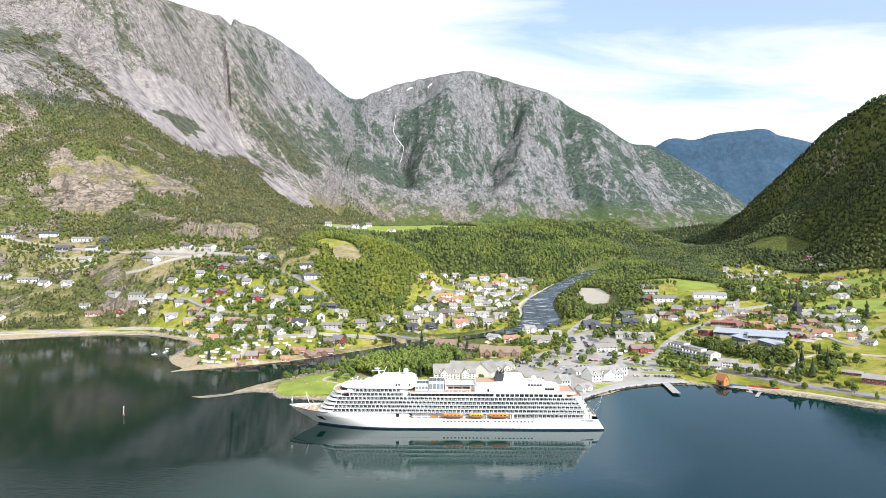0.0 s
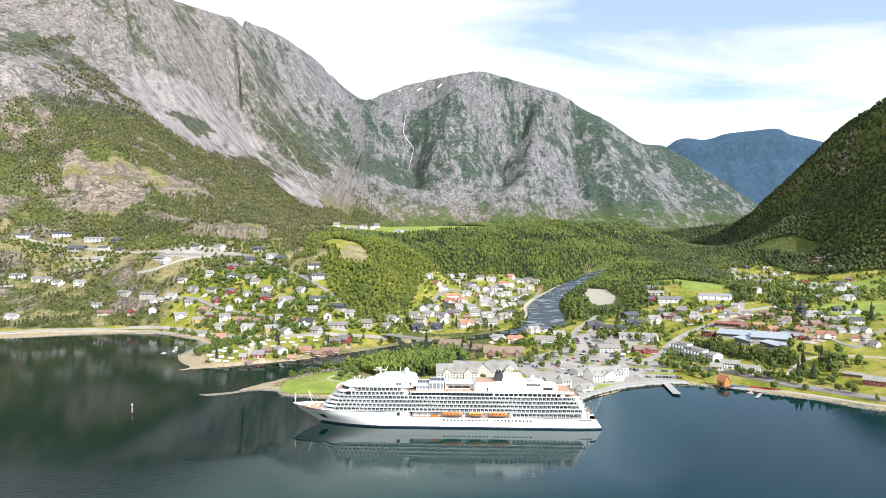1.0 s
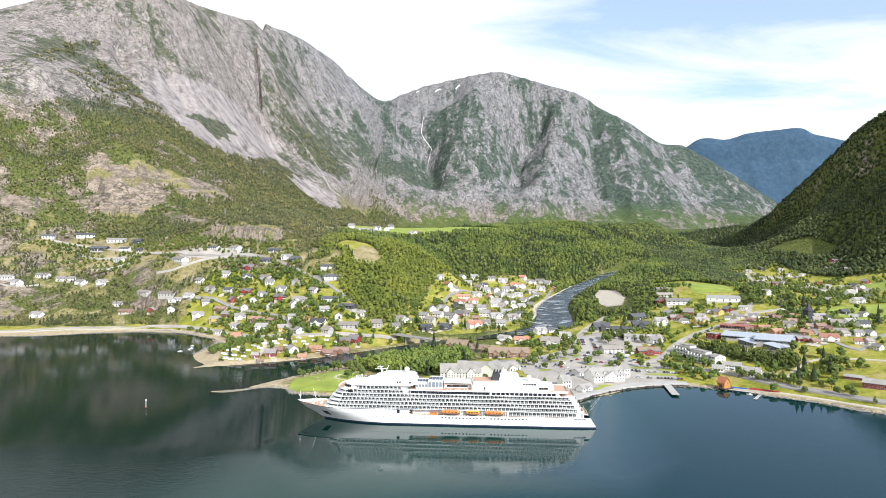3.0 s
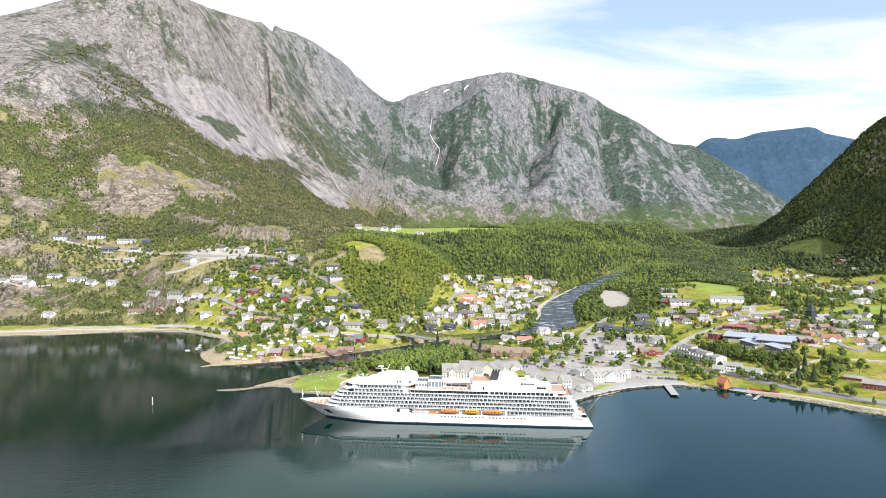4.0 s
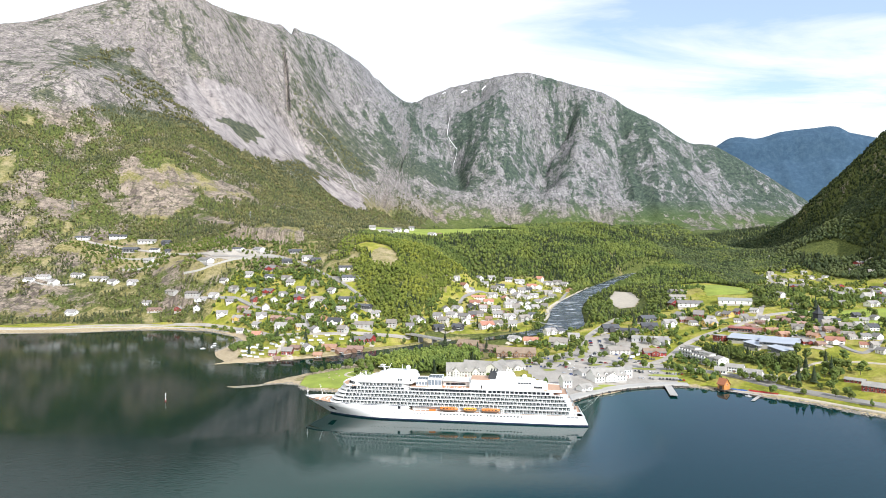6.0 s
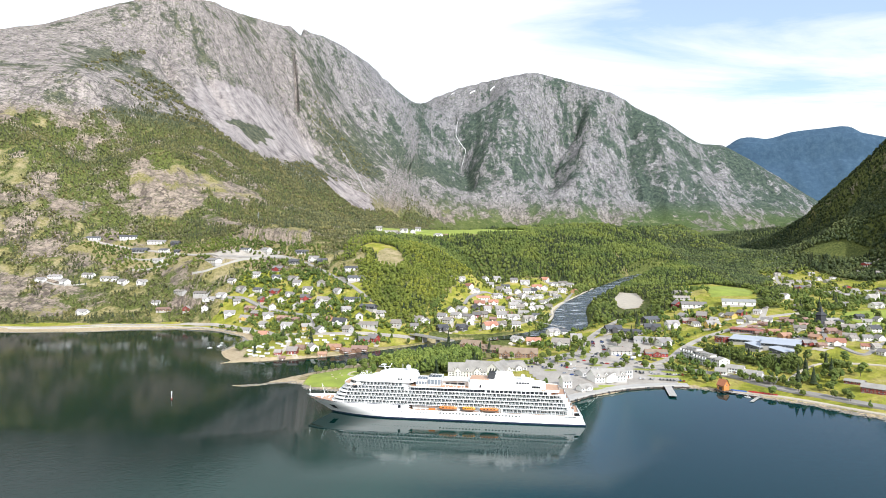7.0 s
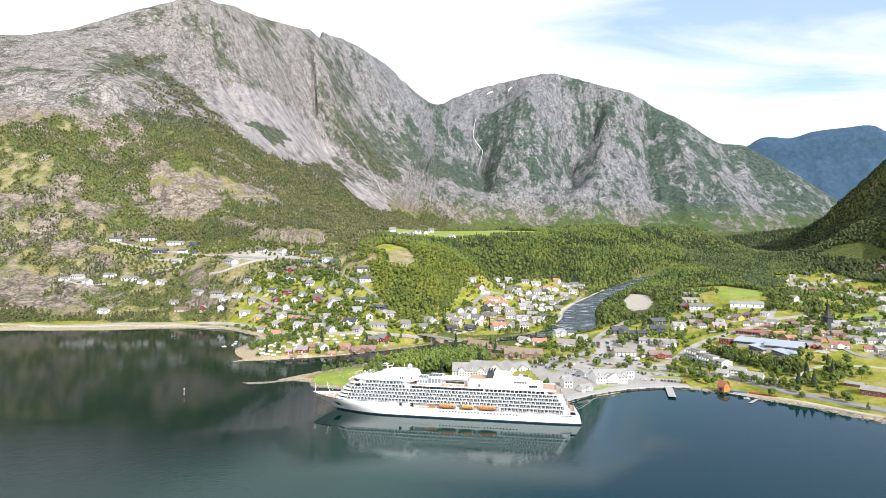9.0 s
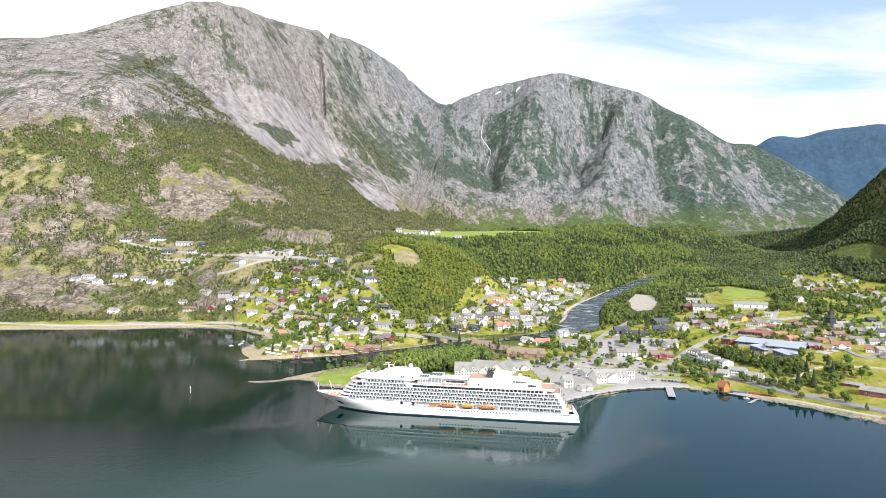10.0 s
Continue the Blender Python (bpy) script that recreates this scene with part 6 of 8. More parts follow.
def build_bridge():
    a, b = Vector((-82, 383, 0)), Vector((-28, 330, 0))
    d = (b - a).normalized()
    bridge = new("road_bridge")
    length = (b - a).length
    bridge.matrix_world = pose(a.x, a.y, 0, 0, 0, math.degrees(math.atan2(d.y, d.x)))
    tagged(bridge, "low concrete road bridge on two piers over the river", "bridge")
    part("deck", box_bm(bmesh.new(), -6, length + 6, -5, 5, 14.4, 15.3), CONCRETE, bridge)
    part("roadway", box_bm(bmesh.new(), -6, length + 6, -4.2, 4.2, 15.3, 15.42), ASPHALT, bridge)
    for y in (-4.8, 4.8):
        part("parapet", box_bm(bmesh.new(), -6, length + 6, y - 0.15, y + 0.15, 15.3, 16.3), CONCRETE, bridge)
    for x in (length * 0.3, length * 0.7):
        part("pier", box_bm(bmesh.new(), x - 0.8, x + 0.8, -3.6, 3.6, 0, 14.4), CONCRETE, bridge)
    bridge = new("foot_bridge")
    bridge.matrix_world = pose(100, 440, 0, 0, 0, -62)
    tagged(bridge, "long low footbridge on the river bank", "bridge")
    part("deck", box_bm(bmesh.new(), -20, 62, -1.6, 1.6, 29.0, 29.6), CONCRETE, bridge)


build_bridge()

# ---------------------------------------------------------------- houses
PANE = plain("window_glass", (0.035, 0.045, 0.055), 0.1, vary=0.4)
FRAME = plain("white_window_frame", (0.75, 0.75, 0.73), 0.5)
WALLS = {"w": (0.78, 0.77, 0.74), "d": (0.80, 0.79, 0.77), "r": (0.24, 0.045, 0.036), "R": (0.74, 0.72, 0.68), "g": (0.45, 0.44, 0.42), "k": (0.06, 0.06, 0.065),
         "y": (0.66, 0.45, 0.13), "b": (0.22, 0.13, 0.085), "o": (0.38, 0.21, 0.10), "c": (0.30, 0.040, 0.034)}
ROOFS = {"w": (0.27, 0.255, 0.24), "d": (0.085, 0.088, 0.095), "r": (0.26, 0.235, 0.215), "R": (0.40, 0.19, 0.13), "g": (0.26, 0.235, 0.205), "k": (0.075, 0.078, 0.085),
         "y": (0.27, 0.25, 0.23), "b": (0.29, 0.185, 0.145), "o": (0.36, 0.21, 0.14), "c": (0.16, 0.15, 0.145)}
WORDS = {"w": "white wooden house with a weathered grey roof", "d": "white wooden house with a dark tiled roof", "r": "dark red wooden house with a grey roof",
         "R": "pale house with a terracotta-red tiled roof", "g": "grey wooden house with a grey-brown roof", "k": "black-stained modern house with a dark roof",
         "y": "ochre yellow wooden house with a grey roof", "b": "dark brown timber house with a brown roof", "o": "orange-brown timber house with a rusty roof",
         "c": "bright red wooden house with a grey roof"}
WALL_MAT = {k: plain("cladding_" + WORDS[k].split(" ")[0], c, 0.65, vary=0.08, scale=1.0, each=0.12) for k, c in WALLS.items()}
ROOF_MAT = {k: plain("roofing_" + WORDS[k].split(" ")[-2], c, 0.75, vary=0.2, scale=0.9, each=0.3) for k, c in ROOFS.items()}
BASE_MAT = plain("grey_foundation", (0.42, 0.40, 0.37), 0.9)
CHIMNEY = plain("chimney_brick", (0.22, 0.13, 0.10), 0.9)


def roof_bm(x0, x1, y0, y1, z, rise, eave=0.5, thick=0.28):
    """Two sloping slabs meeting in a ridge along x."""
    bm = bmesh.new()
    mid, run = (y0 + y1) / 2, (y1 - y0) / 2
    drop = eave * rise / run
    for s in (-1, 1):
        prof = [(mid + s * (run + eave), z - drop), (mid, z + rise), (mid, z + rise + thick), (mid + s * (run + eave), z - drop + thick)]
        ends = [[bm.verts.new((x, y, q)) for y, q in prof] for x in (x0 - eave, x1 + eave)]
        bm.faces.new(ends[0][::-1]); bm.faces.new(ends[1])
        for i in range(4):
            bm.faces.new((ends[0][i], ends[0][(i + 1) % 4], ends[1][(i + 1) % 4], ends[1][i]))
    return bm


def gable_bm(x0, x1, y0, y1, z0, z1, rise):
    bm = bmesh.new()
    mid = (y0 + y1) / 2
    prof = [(y0, z0), (y1, z0), (y1, z1), (mid, z1 + rise), (y0, z1)]
    ends = [[bm.verts.new((x, y, z)) for y, z in prof] for x in (x0, x1)]
    bm.faces.new(ends[0][::-1]); bm.faces.new(ends[1])
    for i in range(5):
        bm.faces.new((ends[0][i], ends[0][(i + 1) % 5], ends[1][(i + 1) % 5], ends[1][i]))
    return bm


def window(parent, x, y, z, w, h, face):
    """A framed window; face: the side of the wall it looks from (-y, +y, -x or +x)."""
    bm = bmesh.new()
    def slab(a0, a1, b0, b1, d0, d1):
        if face in ("-y", "+y"):
            s = -1 if face == "-y" else 1
            box_bm(bm, x + a0, x + a1, min(y + s * d0, y + s * d1), max(y + s * d0, y + s * d1), z + b0, z + b1)
        else:
            s = -1 if face == "-x" else 1
            box_bm(bm, min(x + s * d0, x + s * d1), max(x + s * d0, x + s * d1), y + a0, y + a1, z + b0, z + b1)
    slab(-w / 2 - 0.1, w / 2 + 0.1, -0.1, h + 0.1, -0.05, 0.05)
    n = len(bm.faces)
    slab(-w / 2, w / 2, 0, h, 0.02, 0.08)
    bm.faces.ensure_lookup_table()
    for f in bm.faces[n:]:
        f.material_index = 1
    ob = part("window", bm, FRAME, parent)
    ob.data.materials.append(PANE)
    return ob


def house(code, length, depth, wall_h, rise, name="house", label="", wing=False, windows=3, storeys=2):
    """A gabled house with its long front towards -y, on a deep foundation."""
    h = new(name)
    tagged(h, label or WORDS[code], "house", group="village houses" if name == "house" else "")
    x0, x1, y0, y1 = -length / 2, length / 2, -depth / 2, depth / 2
    part("foundation", box_bm(bmesh.new(), x0 + 0.05, x1 - 0.05, y0 + 0.05, y1 - 0.05, -4.0, 0.6), BASE_MAT, h)
    part("wall", gable_bm(x0, x1, y0, y1, 0.6, wall_h, rise - 0.05), WALL_MAT[code], h)
    part("roof", roof_bm(x0, x1, y0, y1, wall_h, rise, 0.8, 0.3), ROOF_MAT[code], h)
    part("chimney", box_bm(bmesh.new(), length * 0.12, length * 0.12 + 0.8, -0.4, 0.4, wall_h + rise * 0.6, wall_h + rise + 1.1), CHIMNEY, h)
    per = (wall_h - 0.6) / storeys
    for s in range(storeys):
        z = 0.6 + per * s + per * 0.32
        for i in range(windows):
            x = x0 + length * (i + 0.5) / windows
            if s == 0 and i == windows // 2:
                bm = box_bm(bmesh.new(), x - 0.5, x + 0.5, y0 - 0.07, y0 + 0.05, 0.6, 2.7)
                part("door", bm, CHIMNEY if code in "wdgR" else FRAME, h)
                continue
            window(h, x, y0, z, 1.5, min(1.3, per * 0.5), "-y")
    window(h, x1, y0 * 0.3, 0.6 + per * (storeys - 1) + per * 0.32, 1.2, min(1.3, per * 0.5), "+x")
    window(h, x0, 0, 0.6 + per * (storeys - 1) + per * 0.3, 1.2, 1.2, "-x")
    if wing:
        wing_wall = part("wing_wall", pose_bm(gable_bm(y0 - 3.0, 0, -2.3, 2.3, 0.6, wall_h - 0.2, rise * 0.62), 90), WALL_MAT[code], h)
        part("wing_roof", pose_bm(roof_bm(y0 - 3.0, 0, -2.3, 2.3, wall_h - 0.2, rise * 0.62, 0.4), 90), ROOF_MAT[code], wing_wall)
        part("terrace", box_bm(bmesh.new(), 2.6, x1, y0 - 2.4, y0, 2.6, 2.8), FRAME, h)
    return h


def pose_bm(bm, turn):
    bmesh.ops.transform(bm, matrix=pose(0, 0, 0, 0, 0, turn), verts=bm.verts)
    return bm


HOUSES_UPPER_WEST = "-833,738,26d -773,766,33d -700,754,35w -650,741,17k -715,720,32k -658,714,23d -624,702,10k -650,676,26w -505,617,39w -454,648,23d -413,648,25w -340,642,23k -340,608,24k -306,609,18w -287,597,16k -369,595,18c -349,598,9c -361,572,18d -329,562,20g -220,552,25d -200,509,28d -820,609,25w -762,625,23w -717,622,30w -686,616,21w -642,610,17w"
HOUSES_MID_WEST = "-548,579,24g -501,568,28g -458,557,18w -481,555,20w -424,562,18g -389,556,23d -352,539,17c -317,517,15w -286,514,15w -280,489,18c -242,463,21g -190,441,24d -159,416,25k -239,410,10w -211,390,13o -191,373,19d -151,375,29g -113,398,13g -241,372,13y -278,399,18w -304,448,16b -339,474,16w -369,495,13r -385,491,16y -387,516,17b -425,517,17w -519,549,13r -562,548,24b"
HOUSES_CAMP = "-707,532,18w -311,385,12R -310,324,8c -217,249,12r -215,273,11b -198,271,14w -174,286,17o -157,285,19b -143,297,19b -146,335,15c -135,344,14c -182,261,10o -232,240,8r -223,231,7b -87,403,11w -108,407,15g"
HOUSES_RIVERSIDE = "-39,648,15w -23,643,14R 0,786,14w 24,793,14w 43,760,16d 82,794,18w 106,776,18R 143,826,17w 163,839,17g 156,764,15w 179,753,13o 48,710,13w 67,725,13w 85,738,14w 29,664,16w 4,632,24R 0,580,17R 23,618,16R 90,682,15w 107,702,15w 136,733,15g 65,634,16w 58,591,14w 36,551,14w"
HOUSES_RIVERSIDE_LOWER = "-4,543,13k 93,619,14w 112,637,16w 128,660,14w 90,550,13w -25,505,16w -13,465,23w 1,484,12c -30,463,14w 49,520,16b 58,483,18w 75,512,16w 81,469,16g 96,484,15d 24,420,20R 40,434,15g -17,408,15k -45,401,15k -40,432,13g -83,423,15g -71,418,12w 112,356,15w 126,362,9d"
HOUSES_CENTRE = "119,298,21g 140,323,13w 85,320,17R 64,331,15w 242,349,19k 192,353,20k 214,339,22k 269,355,16w 249,394,24k 242,283,18w 184,252,24g 224,246,24c 321,512,23g 324,453,33w 333,565,28g 305,472,12c 316,385,12r 299,367,12b 315,336,16y 352,377,14y 369,387,12c 325,362,9w 344,390,9w 295,399,11w"
HOUSES_EAST = "341,306,18b 358,318,15b 386,346,15w 376,331,16b 409,350,15b 407,330,13b 415,310,15b 370,283,19o 372,256,18o 402,288,15g 410,268,13b 425,262,14b 396,236,14o 379,212,15r 401,201,20R 395,183,27g 422,186,9R 450,275,14g 466,280,12w 430,232,15g 470,258,13d 451,214,10w 358,295,14b"
HOUSES_UPPER_EAST = "523,425,14w 556,413,20w 613,618,25c 652,641,16w 673,615,21c 852,994,33c 838,913,29g 765,785,24k 733,973,18w 742,946,15g 767,975,15w 611,772,20c 637,884,19g 658,963,18g 593,797,25g 737,1194,18w 710,1145,14w 659,1233,18o 683,1237,15w 467,489,14w 621,658,18g 674,1037,16g 675,932,15g 588,444,14k 668,574,13w"
HOUSES_TERRACE = "-229,901,15w -215,915,15g -199,953,16w -181,963,13d -117,949,18w -105,967,16b -259,952,13w -201,886,13g -175,1017,12w"
HOUSES_MORE_RIVERSIDE = "13,729,13w 33,713,13g -11,645,12w 15,566,12b 75,691,14w 53,660,13R 79,618,13w 102,558,12w 118,571,11g 141,695,13w 122,779,14w 98,743,13d 71,564,12g 40,498,14w 11,497,13g 15,543,11w 63,428,12w 27,472,10b -41,483,11w -50,445,12w -7,438,12w 60,797,14w 126,840,14R 178,829,13w"
HOUSES_MORE_EAST = "368,349,12g 353,285,11b 363,264,12R 394,289,11b 386,201,11b 442,302,11g 429,251,10b 427,219,10g 440,217,11w 430,183,10g 477,254,12R 487,305,11w 459,315,10d 496,341,11k 507,318,11w 431,342,10b 403,260,10o 392,393,11w 368,365,10w 330,363,9w 299,354,9w 292,373,9r 353,348,9w 451,408,11g 428,165,10w"
HOUSES_MORE_VALLEY = "693,926,14w 655,826,14g 690,803,13w 731,841,14c 691,734,14w 694,694,13w 714,704,12r 736,708,14w 587,616,12w 608,687,12g 603,585,11w 804,806,14c 702,1091,14w 675,1089,14g 632,965,14w 562,743,13w 578,820,13g 714,1057,13k 747,1031,13w 828,982,15g"
HOUSES_MORE_WEST = "-192,409,13w -247,449,12w -292,476,13g -341,497,13w -372,527,13r -332,510,13w -315,544,13w -265,523,12g -224,479,13w -337,451,12w -361,444,10w -273,423,12b -222,425,10y -167,392,11w -138,410,11w -512,559,15w -558,569,14g -583,559,14w -481,539,12w -213,353,12w -174,354,12g -422,540,13w -407,587,13w -450,580,14w -792,599,17w -839,595,17w"
PLACED = []


def build_houses():
    rng = random.Random(5)
    models = {}
    for text in (HOUSES_UPPER_WEST, HOUSES_MID_WEST, HOUSES_CAMP, HOUSES_RIVERSIDE, HOUSES_RIVERSIDE_LOWER, HOUSES_CENTRE, HOUSES_EAST, HOUSES_UPPER_EAST, HOUSES_TERRACE,
                 HOUSES_MORE_RIVERSIDE, HOUSES_MORE_EAST, HOUSES_MORE_VALLEY, HOUSES_MORE_WEST):
        for item in text.split():
            x, y, rest = item.split(",")
            x, y, wide, code = float(x), float(y), float(rest[:-1]), rest[-1]
            if any(math.hypot(x - a, y - b) < 0.42 * (wide + c / 0.75) for a, b, c in PLACED):
                continue
            kind = "long" if wide > 21 else ("wing" if wide > 14 else "small")
            dims = {"long": (22.0, 10.5, 4.8, 3.0, False, 5), "wing": (13.5, 9.5, 4.8, 3.4, True, 3), "small": (9.5, 8.8, 4.8, 3.4, False, 3)}[kind]
            turn = rng.choice((0, 0, 0, -18, 15, 24, -30)) + rng.uniform(-8, 8)
            if kind == "small" and rng.random() < 0.35:
                turn -= 75
            s = wide / dims[0] * (1.02 if x < 330 else 0.74 if code in "bo" else 0.84)
            zs = min(max(s, 0.85), 1.25) * (0.76 if code in "bo" else 0.86 if x > 330 else 1.0)
            # sits at the lowest of its corners, dug in behind
            r = wide * 0.3
            z = float(np.mean(height(np.array([x - r, x + r, x, x]), np.array([y, y, y - 3.0, y + 6.0]))))
            m = pose(x, y + 3.5 * s, z, 0, 0, turn) @ Matrix.Diagonal((s, min(s, 1.3), zs * rng.uniform(0.82, 1.08), 1))
            if (code, kind) in models:
                copy_thing(models[code, kind], m)
            else:
                h = house(code, dims[0], dims[1], dims[2], dims[3], wing=dims[4], windows=dims[5])
                models[code, kind] = h
                PENDING.append((h, m))
            PLACED.append((x, y, wide * 0.75))
    for h, m in PENDING:
        h.matrix_basis = m


PENDING = []
build_houses()


def build_drives():
    """Short pale gravel drives and yards beside the houses, draped on the land."""
    rng = np.random.default_rng(31)
    vs, fs, n = [], [], 0
    for x, y, w in PLACED:
        if rng.random() < 0.25 or x < -395:
            continue
        a = rng.uniform(0, 2 * np.pi)
        lx, ly = rng.uniform(7, 15), rng.uniform(3.5, 7)
        if -60 < x < 200 and 400 < y < 880:
            lx, ly = lx * 1.5, ly * 1.35
        gx, gy = np.meshgrid(np.linspace(-lx, lx, 7) / 2, np.linspace(-ly, ly, 4) / 2)
        gx, gy = gx * (1 + 0.1 * np.sin(gy * 2 + a)), gy * (1 + 0.2 * np.sin(gx + a))
        px = x + rng.choice((-1, 1)) * w * 0.62 + gx * np.cos(a) - gy * np.sin(a)
        py = y - rng.uniform(0, 6) + gx * np.sin(a) + gy * np.cos(a)
        vs.append(np.stack([px, py, height(px, py) + 0.42], -1).reshape(-1, 3))
        fs.append(grid_faces(4, 7) + n)
        n += 28
    ob = new("driveways", mesh_from("driveways", np.vstack(vs), np.vstack(fs), GRAVEL, True))
    tagged(ob, "pale gravel drives and yards beside the village houses", "driveways", kind="stuff")


build_drives()

# ---------------------------------------------------------------- larger buildings
PALE_METAL = plain("pale_blue_grey_metal_roof", (0.40, 0.43, 0.465), 0.45, 0.0, vary=0.08, scale=0.3)
GREY_ROOF = plain("weathered_grey_slate", (0.32, 0.305, 0.275), 0.8, vary=0.25, scale=0.6)
BROWN_ROOF = plain("brown_tile_roof", (0.25, 0.185, 0.130), 0.8, vary=0.22, scale=0.8)
WHITE_WALL = plain("white_render", (0.80, 0.79, 0.76), 0.7, vary=0.05, scale=0.5)
PALE_WALL = plain("pale_grey_render", (0.62, 0.60, 0.56), 0.75, vary=0.08, scale=0.5)
SLATE_GREY = plain("worn_slate_roof", (0.29, 0.275, 0.245), 0.8, vary=0.28, scale=0.5)
GREY_WALL = plain("dark_grey_cladding", (0.10, 0.105, 0.11), 0.7, vary=0.15)
RED_WALL = plain("falun_red_cladding", (0.22, 0.038, 0.032), 0.75, vary=0.12)
SLATE_BLACK = plain("black_slate", (0.035, 0.037, 0.042), 0.6, vary=0.3)
ORANGE_WOOD = plain("oiled_orange_timber", (0.50, 0.21, 0.055), 0.65, vary=0.15, scale=1.5)
BEIGE_WALL = plain("beige_timber_wall", (0.55, 0.46, 0.34), 0.75)
BROWN_WALL = plain("brown_stained_timber", (0.23, 0.135, 0.085), 0.75, vary=0.2, scale=1.5)


def site(x, y, back=0.0):
    return float(height(np.array(x), np.array(y)))


def window_grid(parent, x0, x1, y, z0, floors, floor_h, n, w=1.5, h=1.4, face="-y"):
    for f in range(floors):
        for i in range(n):
            a = x0 + (x1 - x0) * (i + 0.5) / n
            if face in ("-y", "+y"):
                window(parent, a, y, z0 + f * floor_h, w, h, face)
            else:
                window(parent, y, a, z0 + f * floor_h, w, h, face)


def long_building(name, label, x, y, z, turn, length, depth, wall_h, rise, wall, roof, floors, n, category="building", dormers=0, gables=0):
    b = new(name)
    tagged(b, label, category)
    b.matrix_world = pose(x, y, z, 0, 0, turn)
    x0, x1, y0, y1 = -length / 2, length / 2, -depth / 2, depth / 2
    part("foundation", box_bm(bmesh.new(), x0 + 0.1, x1 - 0.1, y0 + 0.1, y1 - 0.1, -4, 0.5), BASE_MAT, b)
    if rise > 0:
        part("wall", gable_bm(x0, x1, y0, y1, 0.5, wall_h, rise - 0.06), wall, b)
        part("roof", roof_bm(x0, x1, y0, y1, wall_h, rise, 0.6, 0.3), roof, b)
    else:
        part("wall", box_bm(bmesh.new(), x0, x1, y0, y1, 0.5, wall_h), wall, b)
        part("roof", box_bm(bmesh.new(), x0 - 0.4, x1 + 0.4, y0 - 0.4, y1 + 0.4, wall_h, wall_h + 0.45), roof, b)
    fh = (wall_h - 0.6) / floors
    window_grid(b, x0 + 0.6, x1 - 0.6, y0, 0.6 + fh * 0.3, floors, fh, n, 1.4, fh * 0.48)
    window_grid(b, y0 + 0.8, y1 - 0.8, x1, 0.6 + fh * 0.3, floors, fh, 2, 1.2, fh * 0.48, "+x")
    part("door", box_bm(bmesh.new(), -0.7, 0.7, y0 - 0.12, y0 + 0.05, 0.5, 2.8), CHIMNEY, b)
    if rise > 0:
        for i in range(dormers):
            c = x0 + length * (i + 0.5) / dormers
            w = min(2.6, length / dormers * 0.55)
            dz = wall_h + rise * 0.28
            bm = gable_bm(-depth * 0.42, -depth * 0.1, -w / 2, w / 2, dz - 0.9, dz + 0.9, 0.9)
            ob = part("dormer", pose_bm2(bm, c), wall, b)
            part("dormer_roof", pose_bm2(roof_bm(-depth * 0.42, -depth * 0.08, -w / 2, w / 2, dz + 0.9, 0.95, 0.3, 0.2), c), roof, ob)
            window(ob, c, -depth * 0.42, dz - 0.5, 1.2, 1.1, "-y")
        for i in range(gables):
            c = x0 + length * (i + 0.5) / gables
            w = length / gables * 0.36
            front = part("front_gable", pose_bm2(gable_bm(y0 - 2.2, 0, -w / 2, w / 2, 0.5, wall_h, rise * 0.55), c), wall, b)
            part("front_gable_roof", pose_bm2(roof_bm(y0 - 2.2, 0, -w / 2, w / 2, wall_h, rise * 0.55, 0.45, 0.25), c), roof, front)
            for f in range(floors):
                for q in (-w * 0.22, w * 0.22):
                    window(front, c + q, y0 - 2.2, 0.6 + fh * (f + 0.3), 1.1, fh * 0.48, "-y")
    return b


def pose_bm2(bm, c):
    """Turns a shape built along x to point along y, at x = c."""
    bmesh.ops.transform(bm, matrix=pose(c, 0, 0, 0, 0, 90), verts=bm.verts)
    return bm


def pent_building(name, label, x, y, z, turn, length, depth, low, high, wall, roof, category):
    """A building under one slope that falls towards its front, with a band of dark front windows."""
    b = new(name)
    tagged(b, label, category)
    b.matrix_world = pose(x, y, z, 0, 0, turn)
    x0, x1, y0, y1 = -length / 2, length / 2, -depth / 2, depth / 2
    part("foundation", box_bm(bmesh.new(), x0 + 0.1, x1 - 0.1, y0 + 0.1, y1 - 0.1, -5, 0.4), BASE_MAT, b)
    def shell(ex, ey, z_low, z_high, base):
        bm = bmesh.new()
        rise = (high - low) / depth
        ends = [[bm.verts.new(v) for v in ((px, y0 - ey, base if base is not None else z_low - rise * ey), (px, y1 + ey, base if base is not None else z_high + rise * ey),
                                           (px, y1 + ey, z_high + rise * ey + (0.35 if base is None else 0)), (px, y0 - ey, z_low - rise * ey + (0.35 if base is None else 0)))] for px in (x0 - ex, x1 + ex)]
        bm.faces.new(ends[0][::-1]); bm.faces.new(ends[1])
        for i in range(4):
            bm.faces.new((ends[0][i], ends[0][(i + 1) % 4], ends[1][(i + 1) % 4], ends[1][i]))
        return bm
    part("wall", shell(0, 0, low, high, 0.4), wall, b)
    part("roof", shell(0.8, 1.2, low, high, None), roof, b)
    n = max(3, int(length / 3.2))
    for i in range(n):
        a = x0 + length * (i + 0.5) / n
        window(b, a, y0, 1.0, length / n * 0.74, low - 1.9, "-y")
    for i in range(3):
        window(b, x0, y0 + depth * (i + 0.5) / 3, 1.2, 2.2, 1.5, "-x")
    return b


